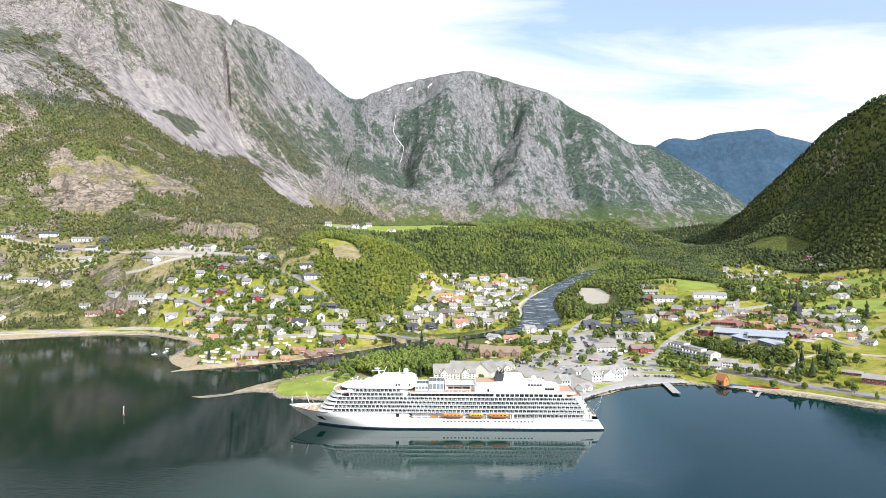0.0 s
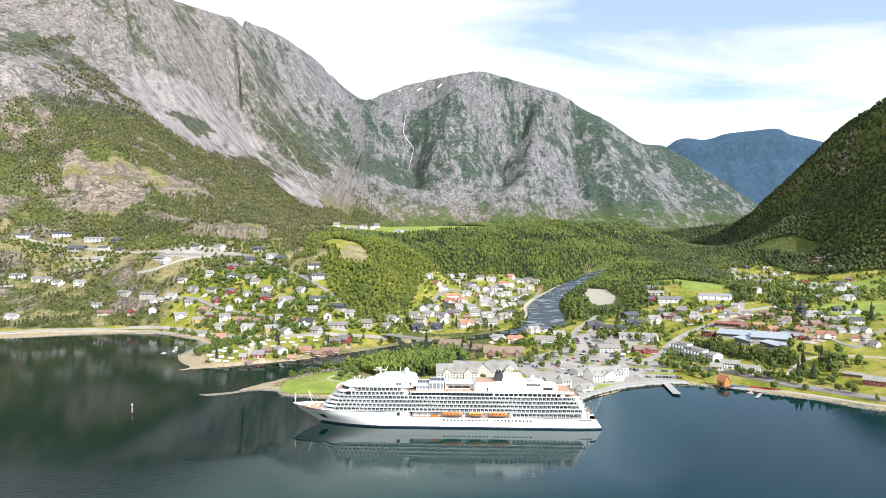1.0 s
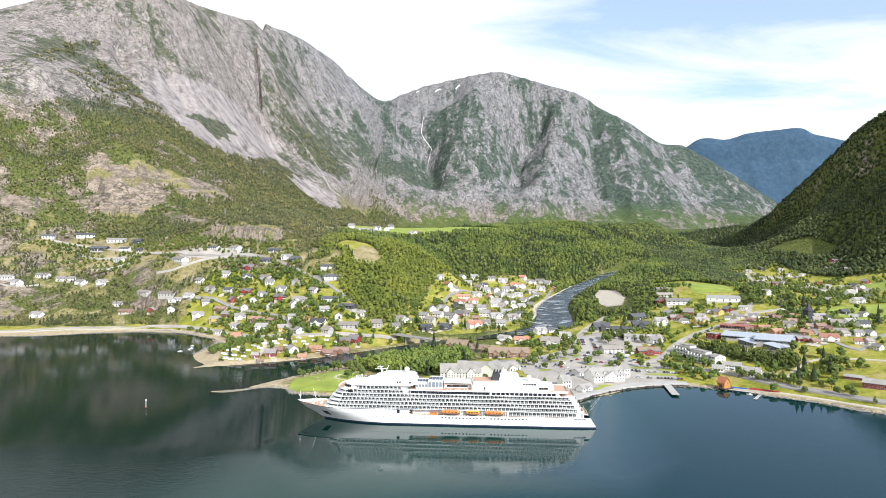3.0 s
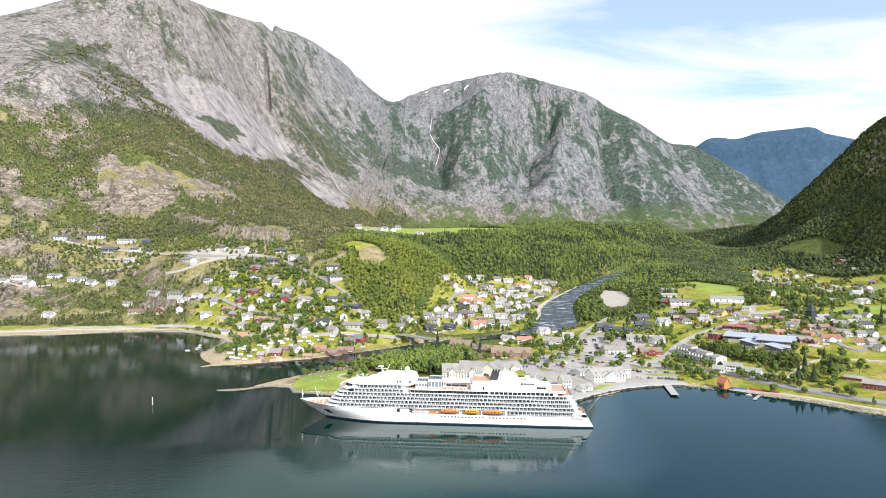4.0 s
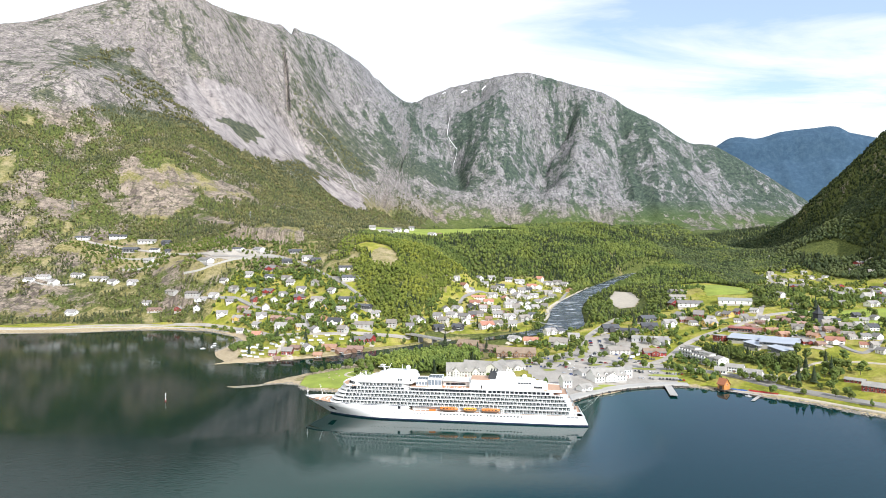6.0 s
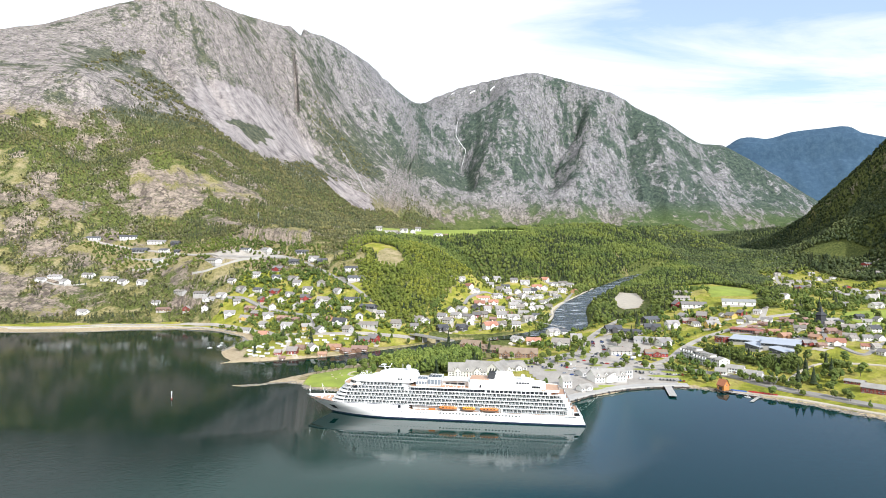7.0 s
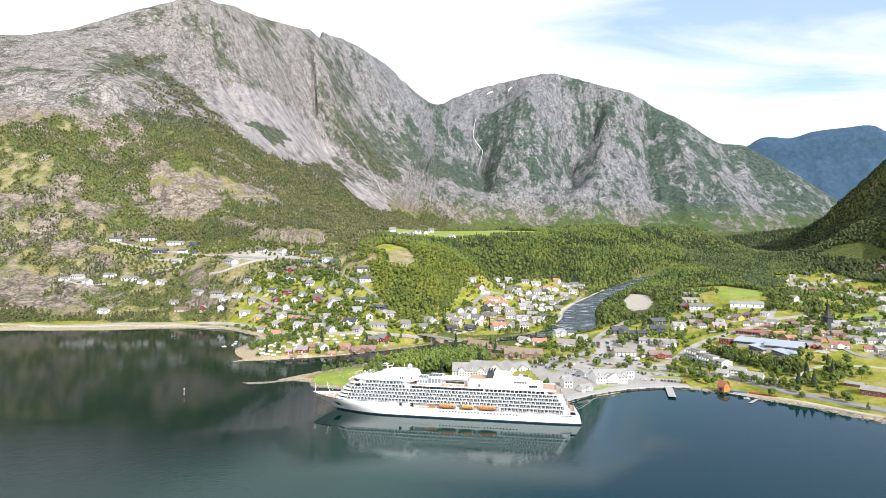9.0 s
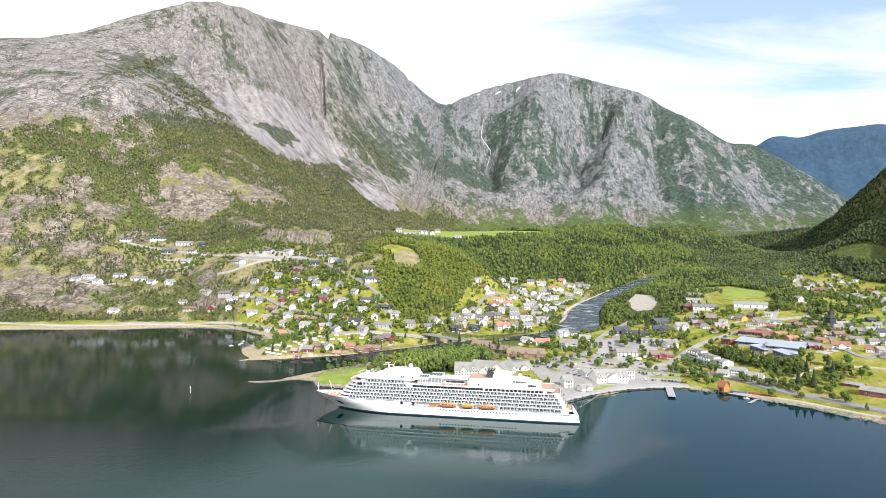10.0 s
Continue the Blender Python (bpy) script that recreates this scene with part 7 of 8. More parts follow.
def build_centre():
    # hotel with dormers behind the ship, the brown-roofed hotel, the gabled white house on the square
    long_building("hotel", "pale three-storey hotel with weathered grey gabled roofs", 10, 152, 4, 4, 40, 20, 5.8, 7.4, PALE_WALL, SLATE_GREY, 3, 13, "hotel", dormers=3, gables=2)
    long_building("hotel", "white hotel wing with a broad grey gabled roof", 42, 160, 4, 68, 30, 20, 6.4, 7.6, PALE_WALL, SLATE_GREY, 2, 8, "hotel", gables=1)
    long_building("hotel", "grey-roofed hotel wing behind the gabled front", 22, 172, 4.2, -12, 30, 16, 6.0, 6.0, PALE_WALL, SLATE_GREY, 2, 8, "hotel", gables=2)
    long_building("hotel", "low hotel annexe with a worn slate roof", 60, 182, 4.6, 30, 22, 13, 4.6, 4.4, PALE_WALL, SLATE_GREY, 1, 6, "hotel", gables=1)
    long_building("hotel", "long hotel with brown tiled roof and brown timber walls", 64, 254, site(64, 247) + 0.2, 3, 46, 15, 5.4, 5.6, BROWN_WALL, BROWN_ROOF, 2, 12, "hotel", gables=3)
    long_building("hotel", "brown-roofed timber hotel block beside the river", 4, 322, site(4, 315) + 0.2, -20, 28, 15, 5.6, 5.5, BROWN_WALL, BROWN_ROOF, 2, 8, "hotel", gables=2)
    long_building("hotel", "low brown-roofed link between hotel blocks", 30, 290, site(30, 284) + 0.2, -25, 26, 12, 4.5, 4.6, BROWN_WALL, BROWN_ROOF, 1, 7, "hotel", dormers=3)
    long_building("terminal_building", "large white gabled building with grey roofs on the square", 152, 142, 4.5, 24, 36, 17, 6.0, 6.4, WHITE_WALL, GREY_ROOF, 2, 10, dormers=4, gables=1)
    long_building("terminal_building", "white flat-topped block beside the gabled building", 174, 160, 4.8, 24, 10, 10, 8.6, 2.0, WHITE_WALL, GREY_ROOF, 2, 3)
    long_building("workshop", "grey warehouse with shallow roof behind the square", 134, 162, 4.5, 35, 20, 12, 5.5, 2.2, plain("pale_grey_sheeting", (0.55, 0.55, 0.54), 0.6), GREY_ROOF, 1, 4)
    long_building("house", "small white steep-roofed house beside the quay", 108, 108, 4, 20, 9, 11, 7.0, 4.5, WHITE_WALL, GREY_ROOF, 2, 3, "house")
    long_building("quay_shed", "low white shed with two grey gables", 125, 98, 3.6, 42, 15, 7.5, 3.2, 2.8, WHITE_WALL, GREY_ROOF, 1, 4, gables=1)
    long_building("shop", "pale shop with a low green-grey roof", 184, 266, site(184, 260), -12, 24, 16, 6.0, 1.4, BEIGE_WALL, plain("green_grey_roofing", (0.21, 0.21, 0.17), 0.8), 1, 7, "shop")
    long_building("workshop", "grey industrial hall with a flat roof", 222, 304, site(222, 298), -15, 24, 18, 5.5, 2.0, plain("grey_sheet_wall", (0.42, 0.42, 0.42), 0.6), GREY_ROOF, 1, 4)
    long_building("shop", "dark red timber shop with a brown-grey roof", 224, 250, site(224, 245), 2, 25, 11, 4.6, 4.0, RED_WALL, BROWN_ROOF, 1, 7, "shop", gables=1)
    long_building("house", "cream two-storey house with a pale grey roof", 242, 292, site(242, 287), 0, 17, 10, 5.6, 3.4, BEIGE_WALL, GREY_ROOF, 2, 5, "house")
    for x, y, z, h in ((263.7, 238, 14.4, 9.6), (271.0, 212, 11.6, 9.6)):
        b = long_building("apartment_house", "three-storey white and grey apartment house with deep balconies", x, y, z, -71, 26, 13, h, 0, GREY_WALL, SLATE_GREY, 3, 7, "apartments")
        for f in range(3):
            for k in range(5):
                xx = -12.6 + k * 5.05
                part("balcony", box_bm(box_bm(bmesh.new(), xx, xx + 4.9, -8.8, -6.4, 0.7 + f * 3.0, 0.95 + f * 3.0), xx - 0.1, xx + 0.15, -8.8, -6.4, 0.95 + f * 3.0, 3.7 + f * 3.0), WHITE_WALL, b)
                part("balcony_rail", box_bm(bmesh.new(), xx + 0.2, xx + 4.8, -8.85, -8.7, 0.95 + f * 3.0, 1.95 + f * 3.0), RAIL_GLASS, b)
        part("penthouse", box_bm(bmesh.new(), -9, 9, -2.5, 5.0, h + 0.4, h + 2.8), WHITE_WALL, b)
        part("penthouse_roof", box_bm(bmesh.new(), -10, 10, -4.0, 5.6, h + 2.8, h + 3.1), SLATE_GREY, b)
    long_building("apartment_house", "white gabled end block of the apartment house", 282, 198, 10.8, -71, 9, 13, 9.4, 2.6, WHITE_WALL, GREY_ROOF, 3, 3, "apartments")
    # waterfront houses
    long_building("house", "long white waterfront house with a grey tiled roof", 296, 152, 8.6, -35, 20, 9, 5.6, 3.6, WHITE_WALL, GREY_ROOF, 2, 7, "house", dormers=2)
    long_building("house", "white wing beside the long waterfront house", 309, 139, 8.6, -35, 11, 8, 3.6, 2.6, WHITE_WALL, GREY_ROOF, 1, 4, "house")
    long_building("house", "white house with dark roof above the road", 288, 174, 10.0, -32, 17, 9, 5.8, 3.0, plain("light_grey_boards", (0.72, 0.72, 0.70), 0.7), GREY_ROOF, 2, 6, "house")
    long_building("house", "small white waterfront house with a pale roof", 273, 172, 8.8, -25, 11, 8, 4.0, 3.2, WHITE_WALL, GREY_ROOF, 1, 4, "house")
    long_building("house", "long dark red house with a brown-grey roof by the road", 379, 88, site(376, 82), -42, 22, 10, 5.4, 3.2, RED_WALL, GREY_ROOF, 2, 7, "house")
    long_building("garage_row", "low dark timber garage with a grey roof", 373, 112, site(371, 108), -42, 16, 7, 3.0, 1.6, RED_WALL, GREY_ROOF, 1, 5, "garage")
    # school wings under sloping pale metal roofs
    for label, x, y, turn, l, d, low, high in (("long school wing with a sloping pale metal roof", 332, 260, -35, 38, 18, 3.4, 6.4), ("school wing with dark glass front and pale blue-grey roof", 331, 232, 38, 20, 17, 3.2, 6.0),
                                               ("broad school wing with a pale blue-grey roof", 354, 224, -32, 38, 24, 3.4, 7.0), ("school wing with projecting pale roof", 346, 203, 34, 22, 17, 3.2, 6.0)):
        pent_building("school", label, x, y, site(x, y) + 0.3, turn, l, d, low, high, GREY_WALL, PALE_METAL, "school")
    pent_building("school", "dark red school block with a low rusty roof", 345, 303, site(345, 303), -34, 36, 12, 4.2, 5.2, RED_WALL, plain("rusty_red_roofing", (0.34, 0.12, 0.09), 0.8, vary=0.2), "school")
    long_building("school", "dark red school block with a flat roof", 307, 276, site(307, 276), -52, 12, 12, 7.0, 0, RED_WALL, GREY_ROOF, 2, 3, "school")
    long_building("sports_hall", "long white sports hall with a flat grey roof", 385, 450, site(385, 446), -16, 44, 28, 5.2, 3.2, WHITE_WALL, plain("grey_green_felt_roof", (0.30, 0.305, 0.285), 0.85), 1, 5, "hall")


build_centre()
MEADOW = plain("mown_meadow", (0.235, 0.29, 0.040), 0.95, vary=0.30, scale=0.22, grain=0.2)
LAWN = plain("town_lawn", (0.26, 0.29, 0.055), 0.95, vary=0.2, scale=0.3, grain=0.2)
for label, poly in (("bright mown football field", FOOTBALL), ("bright green hay meadow beside the village", EAST_FIELDS), ("short lawn of the grassy spit", SPIT_LAWN), ("long bright field on the terrace", TERRACE_FIELD),
                    ("upper hay meadow of the valley", UPPER_FIELDS)):
    patch("meadow", label, poly, 4.0, 0.35, MEADOW)
for x, y, l, w, turn in ((150, 205, 16, 4, 20), (170, 196, 20, 4, -12), (200, 192, 26, 4, -4), (215, 168, 34, 3.5, -4), (112, 222, 14, 4, 10), (92, 232, 14, 4, 5), (140, 245, 20, 4, 75), (150, 290, 30, 3.5, 82),
                         (126, 232, 12, 5, 60), (152, 122, 26, 5, 25), (140, 108, 16, 4, 40), (228, 182, 26, 6, -20), (205, 270, 16, 6, 70), (250, 205, 24, 5, -35), (98, 178, 14, 5, 15), (76, 206, 16, 3, 5)):
    c, s = math.cos(radians(turn)), math.sin(radians(turn))
    w = w * 1.9
    ring = [(x + c * l / 2 * math.cos(a) - s * w / 2 * math.sin(a), y + s * l / 2 * math.cos(a) + c * w / 2 * math.sin(a)) for a in np.linspace(0, 2 * math.pi, 14, endpoint=False)]
    patch("lawn", "small grass island in the paved square", ring, 0.9, 0.62, LAWN)


def build_churches():
    c = new("church")
    c.matrix_world = pose(440, 322, site(440, 322), 0, 0, 20)
    tagged(c, "modern church with a black slate pyramid spire", "church")
    bm = bmesh.new()
    rings = []
    for z, r in ((0, 6.6), (5, 6.0), (6.5, 4.2), (11, 3.8), (12, 4.9), (16, 2.0), (23, 0.3)):
        rings.append([bm.verts.new((sx * r, sy * r, z)) for sx, sy in ((-1, -1), (1, -1), (1, 1), (-1, 1))])
    for a, b in zip(rings, rings[1:]):
        for i in range(4):
            bm.faces.new((a[i], a[(i + 1) % 4], b[(i + 1) % 4], b[i]))
    bm.faces.new(rings[-1])
    part("spire", bm, SLATE_BLACK, c)
    part("nave_wall", gable_bm(6, 26, -6, 6, -1, 4.5, 3.4), SLATE_BLACK, c)
    part("nave_roof", roof_bm(6, 26, -6, 6, 4.5, 3.5), GREY_ROOF, c)
    part("entrance", box_bm(bmesh.new(), -2, 2, -7.0, -6.3, 0, 3.5), FRAME, c)
    part("foundation", box_bm(bmesh.new(), -9, 25, -8.8, 8.8, -5, 0), BASE_MAT, c)
    c = new("church")
    c.matrix_world = pose(588, 488, site(588, 488), 0, 0, 25)
    tagged(c, "small old white stone church with a steep grey roof", "church")
    part("nave", gable_bm(-9, 9, -5, 5, -3, 6.0, 6.5), WHITE_WALL, c)
    part("roof", roof_bm(-9, 9, -5, 5, 6.0, 6.6, 0.3), GREY_ROOF, c)
    part("tower", box_bm(bmesh.new(), 9, 13, -2.2, 2.2, -3, 12.5), WHITE_WALL, c)
    part("tower_cap", prism(bmesh.new(), [(8.7, -2.5), (13.3, -2.5), (13.3, 2.5), (8.7, 2.5)], 12.5, 18, 0.05), GREY_ROOF, c)
    for i in range(3):
        window(c, -5 + i * 5, -5, 2.0, 1.0, 2.6, "-y")


build_churches()


def build_boathouse():
    b = new("boathouse")
    b.matrix_world = pose(261, 128, 1.2, 0, 0, -60)
    tagged(b, "tall orange timber boathouse on piles at the waterfront", "boathouse")
    part("wall", gable_bm(-4, 4, -3.6, 3.6, 1.0, 6.2, 4.7), ORANGE_WOOD, b)
    part("roof", roof_bm(-4, 4, -3.6, 3.6, 6.2, 4.8, 0.7), plain("orange_brown_roofing", (0.40, 0.15, 0.07), 0.7, vary=0.25, scale=2.0), b)
    part("platform", box_bm(bmesh.new(), -6.5, 6.5, -5.8, 5.8, 0.4, 1.0), TIMBER, b)
    for x in (-6, 0, 6):
        for y in (-5.4, 5.4):
            part("pile", tube(bmesh.new(), (x, y, -4), (x, y, 0.5), 0.3), TIMBER, b)
    part("gate", box_bm(bmesh.new(), -1.6, 1.6, -3.75, -3.5, 1.0, 4.2), TIMBER, b)
    window(b, -2.6, -3.6, 4.2, 0.9, 1.1, "-y")
    window(b, 4, 0, 5.2, 1.2, 1.4, "+x")
    # banners on the fence beside it
    for k, (label, x0, y0, x1, y1, c) in enumerate((("blue banner fence panels along the shore", 268, 129, 281, 122, (0.05, 0.13, 0.42)), ("red banner fence panels along the shore", 282, 121, 303, 107, (0.45, 0.04, 0.035)))):
        f = new("banner_fence")
        turn = math.degrees(math.atan2(y1 - y0, x1 - x0))
        length = math.hypot(x1 - x0, y1 - y0)
        z = site((x0 + x1) / 2, (y0 + y1) / 2)
        f.matrix_world = pose(x0, y0, z + 0.3, 0, 0, turn)
        tagged(f, label, "fence")
        cloth = plain("banner_cloth_" + ("blue", "red")[k], c, 0.7, vary=0.25, scale=1.0)
        n = int(length / 2.6)
        for i in range(n):
            part("panel", box_bm(bmesh.new(), i * length / n + 0.08, (i + 1) * length / n - 0.08, -0.04, 0.04, 0.2, 1.7), cloth, f)
            part("post", box_bm(bmesh.new(), i * length / n - 0.05, i * length / n + 0.05, -0.05, 0.05, -1.5, 1.8), STEEL, f)


build_boathouse()

# ---------------------------------------------------------------- cars and caravans
CAR_PAINTS = [plain("car_paint_" + n, c, 0.25, vary=0.04) for n, c in (("white", (0.75, 0.75, 0.75)), ("black", (0.02, 0.02, 0.022)), ("silver", (0.42, 0.43, 0.44)),
              ("red", (0.42, 0.025, 0.02)), ("blue", (0.03, 0.08, 0.28)), ("grey", (0.12, 0.125, 0.13)))]
TYRE = plain("tyre_rubber", (0.02, 0.02, 0.02), 0.9)
CAR_WORDS = ["white", "black", "silver", "bright red", "dark blue", "dark grey"]


def car(k, van=False):
    c = new("caravan" if van else "car")
    tagged(c, "white touring caravan with a grey roof on the camp lawn" if van else CAR_WORDS[k] + " passenger car parked on the asphalt", "caravan" if van else "car",
           group="camp caravans" if van else "parked cars")
    if van:
        part("body", prism(bmesh.new(), [(-3.2, -1.2), (3.2, -1.2), (3.2, 1.2), (-3.2, 1.2)], 0.5, 2.7, 0.94), CAR_PAINTS[0], c)
        part("roof", box_bm(bmesh.new(), -2.9, 2.9, -1.1, 1.1, 2.7, 2.8), CAR_PAINTS[2], c)
        for x in (-1.8, 0.6):
            part("window", box_bm(bmesh.new(), x, x + 1.1, -1.22, -1.1, 1.55, 2.0), PANE, c)
        wheels = ((0.0, -1.1), (0.0, 1.1))
        part("drawbar", box_bm(bmesh.new(), 3.2, 4.4, -0.1, 0.1, 0.5, 0.62), STEEL, c)
    else:
        bm = bmesh.new()
        prof = [(-2.2, 0.35), (2.2, 0.35), (2.25, 0.75), (1.25, 0.92), (-2.15, 0.98)]
        ends = [[bm.verts.new((x, y, z)) for x, z in prof] for y in (-0.88, 0.88)]
        bm.faces.new(ends[0]); bm.faces.new(ends[1][::-1])
        for i in range(5):
            bm.faces.new((ends[0][i], ends[1][i], ends[1][(i + 1) % 5], ends[0][(i + 1) % 5]))
        box_bm(bm, -1.65, 0.75, -0.63, 0.63, 1.36, 1.46)
        part("body", bm, CAR_PAINTS[k], c)
        part("glasshouse", prism(bmesh.new(), [(-1.9, -0.78), (1.1, -0.78), (1.1, 0.78), (-1.9, 0.78)], 0.93, 1.38, 0.82, -0.1), PANE, c)
        wheels = ((-1.35, -0.82), (1.35, -0.82), (-1.35, 0.82), (1.35, 0.82))
    for x, y in wheels:
        part("wheel", tube(bmesh.new(), (x, y - 0.1, 0.33), (x, y + 0.1, 0.33), 0.33, 8), TYRE, c)
    return c


CAR_ROWS = [(96, 205, 118, 200, 5, 70), (132, 188, 152, 190, 5, 80), (176, 250, 188, 244, 4, 60), (140, 300, 146, 330, 5, 10), (225, 262, 240, 280, 4, 40), (191, 177, 236, 173, 15, 80), (187, 158, 233, 156, 14, 80), (78, 236, 120, 234, 12, 85), (118, 182, 138, 152, 8, 10), (171, 316, 168, 268, 11, 5), (160, 318, 157, 285, 7, 5),
            (200, 240, 224, 228, 8, 60), (50, 196, 96, 192, 12, 80), (60, 215, 92, 213, 8, 80), (155, 214, 182, 207, 5, -15), (345, 246, 385, 252, 9, 70), (262, 224, 278, 196, 6, 20),
            (180, 234, 196, 232, 5, 70), (110, 165, 124, 150, 4, 30), (128, 215, 150, 235, 3, 40), (187, 182, 216, 180, 8, 80), (191, 228, 214, 214, 6, 30), (190, 219, 206, 208, 5, 30), (160, 262, 150, 240, 5, 20), (108, 196, 126, 186, 5, 60)]


def build_cars():
    rng = random.Random(11)
    models, todo = {}, []
    for x0, y0, x1, y1, n, turn in CAR_ROWS:
        for i in range(n):
            if rng.random() < 0.24:
                continue
            t = (i + 0.5) / n
            x, y = x0 + (x1 - x0) * t + rng.uniform(-0.3, 0.3), y0 + (y1 - y0) * t + rng.uniform(-0.4, 0.4)
            k = rng.choice((0, 0, 1, 1, 2, 3, 4, 5, 5))
            todo.append((k, False, x, y, turn + rng.choice((0, 180)) + rng.uniform(-4, 4), 0.5))
    for x, y in ((-279, 266), (-265, 252), (-281, 287), (-274, 305), (-276, 292), (-249, 299), (-246, 315), (-235, 323), (-230, 332), (-218, 326), (-206, 334), (-191, 339), (-170, 344), (-155, 330), (-145, 342), (-266, 239), (-256, 231), (-246, 227), (-257, 269), (-254, 279), (-242, 288), (-237, 314), (-228, 311), (-183, 326), (-169, 332), (-155, 337), (-139, 350), (-261, 253), (-257, 307), (-207, 318), (-196, 319), (-214, 302), (-190, 310), (-275, 262), (-268, 285), (-222, 290), (-246, 243)):
        todo.append((0, True, x, y, rng.uniform(-40, 40), 0.0))
    for x, y, turn in ((143, 168, 40), (150, 178, 30), (205, 246, 60), (196, 237, 20), (120, 205, 0)):
        todo.append((0, True, x, y, turn, 0.45))
    for k, van, x, y, turn, lift in todo:
        m = pose(x, y, site(x, y) + lift, 0, 0, turn)
        if (k, van) in models:
            copy_thing(models[k, van], m)
        else:
            models[k, van] = car(k, van)
            models[k, van].matrix_basis = m


build_cars()

# ---------------------------------------------------------------- garden and street trees


def tree_model(seed, tall=7.0, wide=5.5, conifer=False):
    t = new("spruce_tree" if conifer else "tree")
    tagged(t, "dark green spruce standing among the houses" if conifer else "round-crowned green broadleaf tree standing among the houses", "tree", group="village trees")
    bm = tube(bmesh.new(), (0, 0, -0.5), (0.1, 0, tall * 0.45), 0.22, 6, 0.12)
    for k in range(3):
        a = k * 2.1 + seed
        tube(bm, (0.05, 0, tall * 0.3), (math.cos(a) * wide * 0.25, math.sin(a) * wide * 0.25, tall * 0.55), 0.1, 5, 0.05)
    part("trunk", bm, BARK, t)
    if conifer:
        vs, fs = [], []
        rnd = random.Random(seed)
        for k in range(7):
            base = len(vs)
            z0, r = tall * (0.08 + 0.125 * k), wide * 0.42 * (1 - k / 7.6)
            for i in range(10):
                a = 2 * math.pi * (i + 0.5 * (k % 2)) / 10
                q = r * rnd.uniform(0.65, 1.2)
                vs.append((math.cos(a) * q, math.sin(a) * q, z0 + rnd.uniform(-0.2, 0.2)))
            vs.append((0, 0, z0 + tall * 0.24))
            fs += [(base + i, base + (i + 1) % 10, base + 10) for i in range(10)]
        me = mesh_from("crown", vs, fs, PINE)
    else:
        rnd = random.Random(seed)
        vs, fs, n = [], [], 0
        for k in range(26):
            u, a = rnd.uniform(-0.8, 1.0), rnd.uniform(0, 2 * math.pi)
            r = math.sqrt(max(0.05, 1 - u * u)) * rnd.uniform(0.55, 1.0)
            v, f = blob(seed * 50 + k)
            s = wide * rnd.uniform(0.12, 0.22)
            vs.append(v * s + (math.cos(a) * r * wide * 0.36, math.sin(a) * r * wide * 0.36, tall * 0.62 + u * tall * 0.3)); fs.append(f + n); n += len(v)
        me = mesh_from("crown", np.vstack(vs), np.vstack(fs), LEAF)
    ob = new("crown", me)
    ob.parent = t
    return t


STREET_TREES = [(182, 210), (185, 213), (263, 185), (242, 181), (253, 175), (183, 304), (198, 310), (190, 308), (187, 312), (203, 306), (264, 314), (244, 274), (250, 300), (258, 306), (285, 152), (296, 146), (305, 135), (316, 128), (321, 118), (354, 88), (346, 101), (364, 124), (363, 145), (332, 123), (348, 179), (341, 157), (150, 207), (146, 203), (170, 197), (176, 196), (200, 193), (208, 192), (112, 223), (108, 221), (92, 233), (140, 240), (142, 250), (150, 283), (152, 296), (148, 302), (126, 234), (228, 184),
                (222, 186), (236, 180), (205, 272), (207, 264), (98, 180), (84, 208), (78, 206), (72, 207), (160, 236), (166, 240), (220, 296), (226, 286), (214, 318), (176, 338), (128, 252), (118, 240), (100, 240)]
NAMED_TREES = [(289, 149), (298, 138), (308, 129), (317, 119), (322, 109), (343, 87), (352, 78), (271, 188), (242, 169), (251, 152), (299, 109), (338, 131), (343, 122),
               (339, 105), (357, 117), (379, 145), (385, 126), (322, 100), (142, 276), (132, 268), (108, 212), (89, 202), (100, 258), (93, 284), (89, 300), (117, 194),
               (128, 335), (84, 306), (69, 268), (177, 193), (56, 234), (-110, 188), (-118, 172), (-126, 184), (-132, 176), (-104, 205), (-40, 318), (-146, 160), (-140, 166), (-136, 172), (-122, 190), (-116, 198), (-112, 206), (-150, 152), (-98, 140), (-92, 150), (-100, 128), (-86, 132), (-96, 168), (-152, 146)]


TALL_TREES = [(431, 469), (413, 415), (485, 581), (531, 614), (493, 508), (558, 584), (469, 430), (440, 359), (487, 453), (521, 490), (469, 390), (401, 261), (355, 187), (346, 177), (358, 172),
              (342, 156), (371, 165), (365, 149), (362, 132), (374, 145), (388, 161), (366, 125), (382, 141), (340, 119), (341, 138), (491, 268), (497, 288), (327, 121), (98, 399), (98, 334),
              (140, 363), (136, 301), (135, 339), (141, 284), (187, 307), (196, 318), (208, 315), (187, 290), (20, 322), (28, 286)]


def road_gap(x, y):
    best = np.full(np.shape(x), 1e9)
    for _, width, _, line in ROADS:
        for px, py in densified(line, 6.0):
            best = np.minimum(best, np.hypot(x - px, y - py) - width / 2)
    return best


LAWN_SLOPE = [(322, 128), (340, 165), (362, 190), (470, 170), (470, 40), (390, 40), (352, 90)]
CAMP = [(-300, 270), (-262, 222), (-225, 218), (-190, 290), (-130, 345), (-200, 345), (-265, 320)]


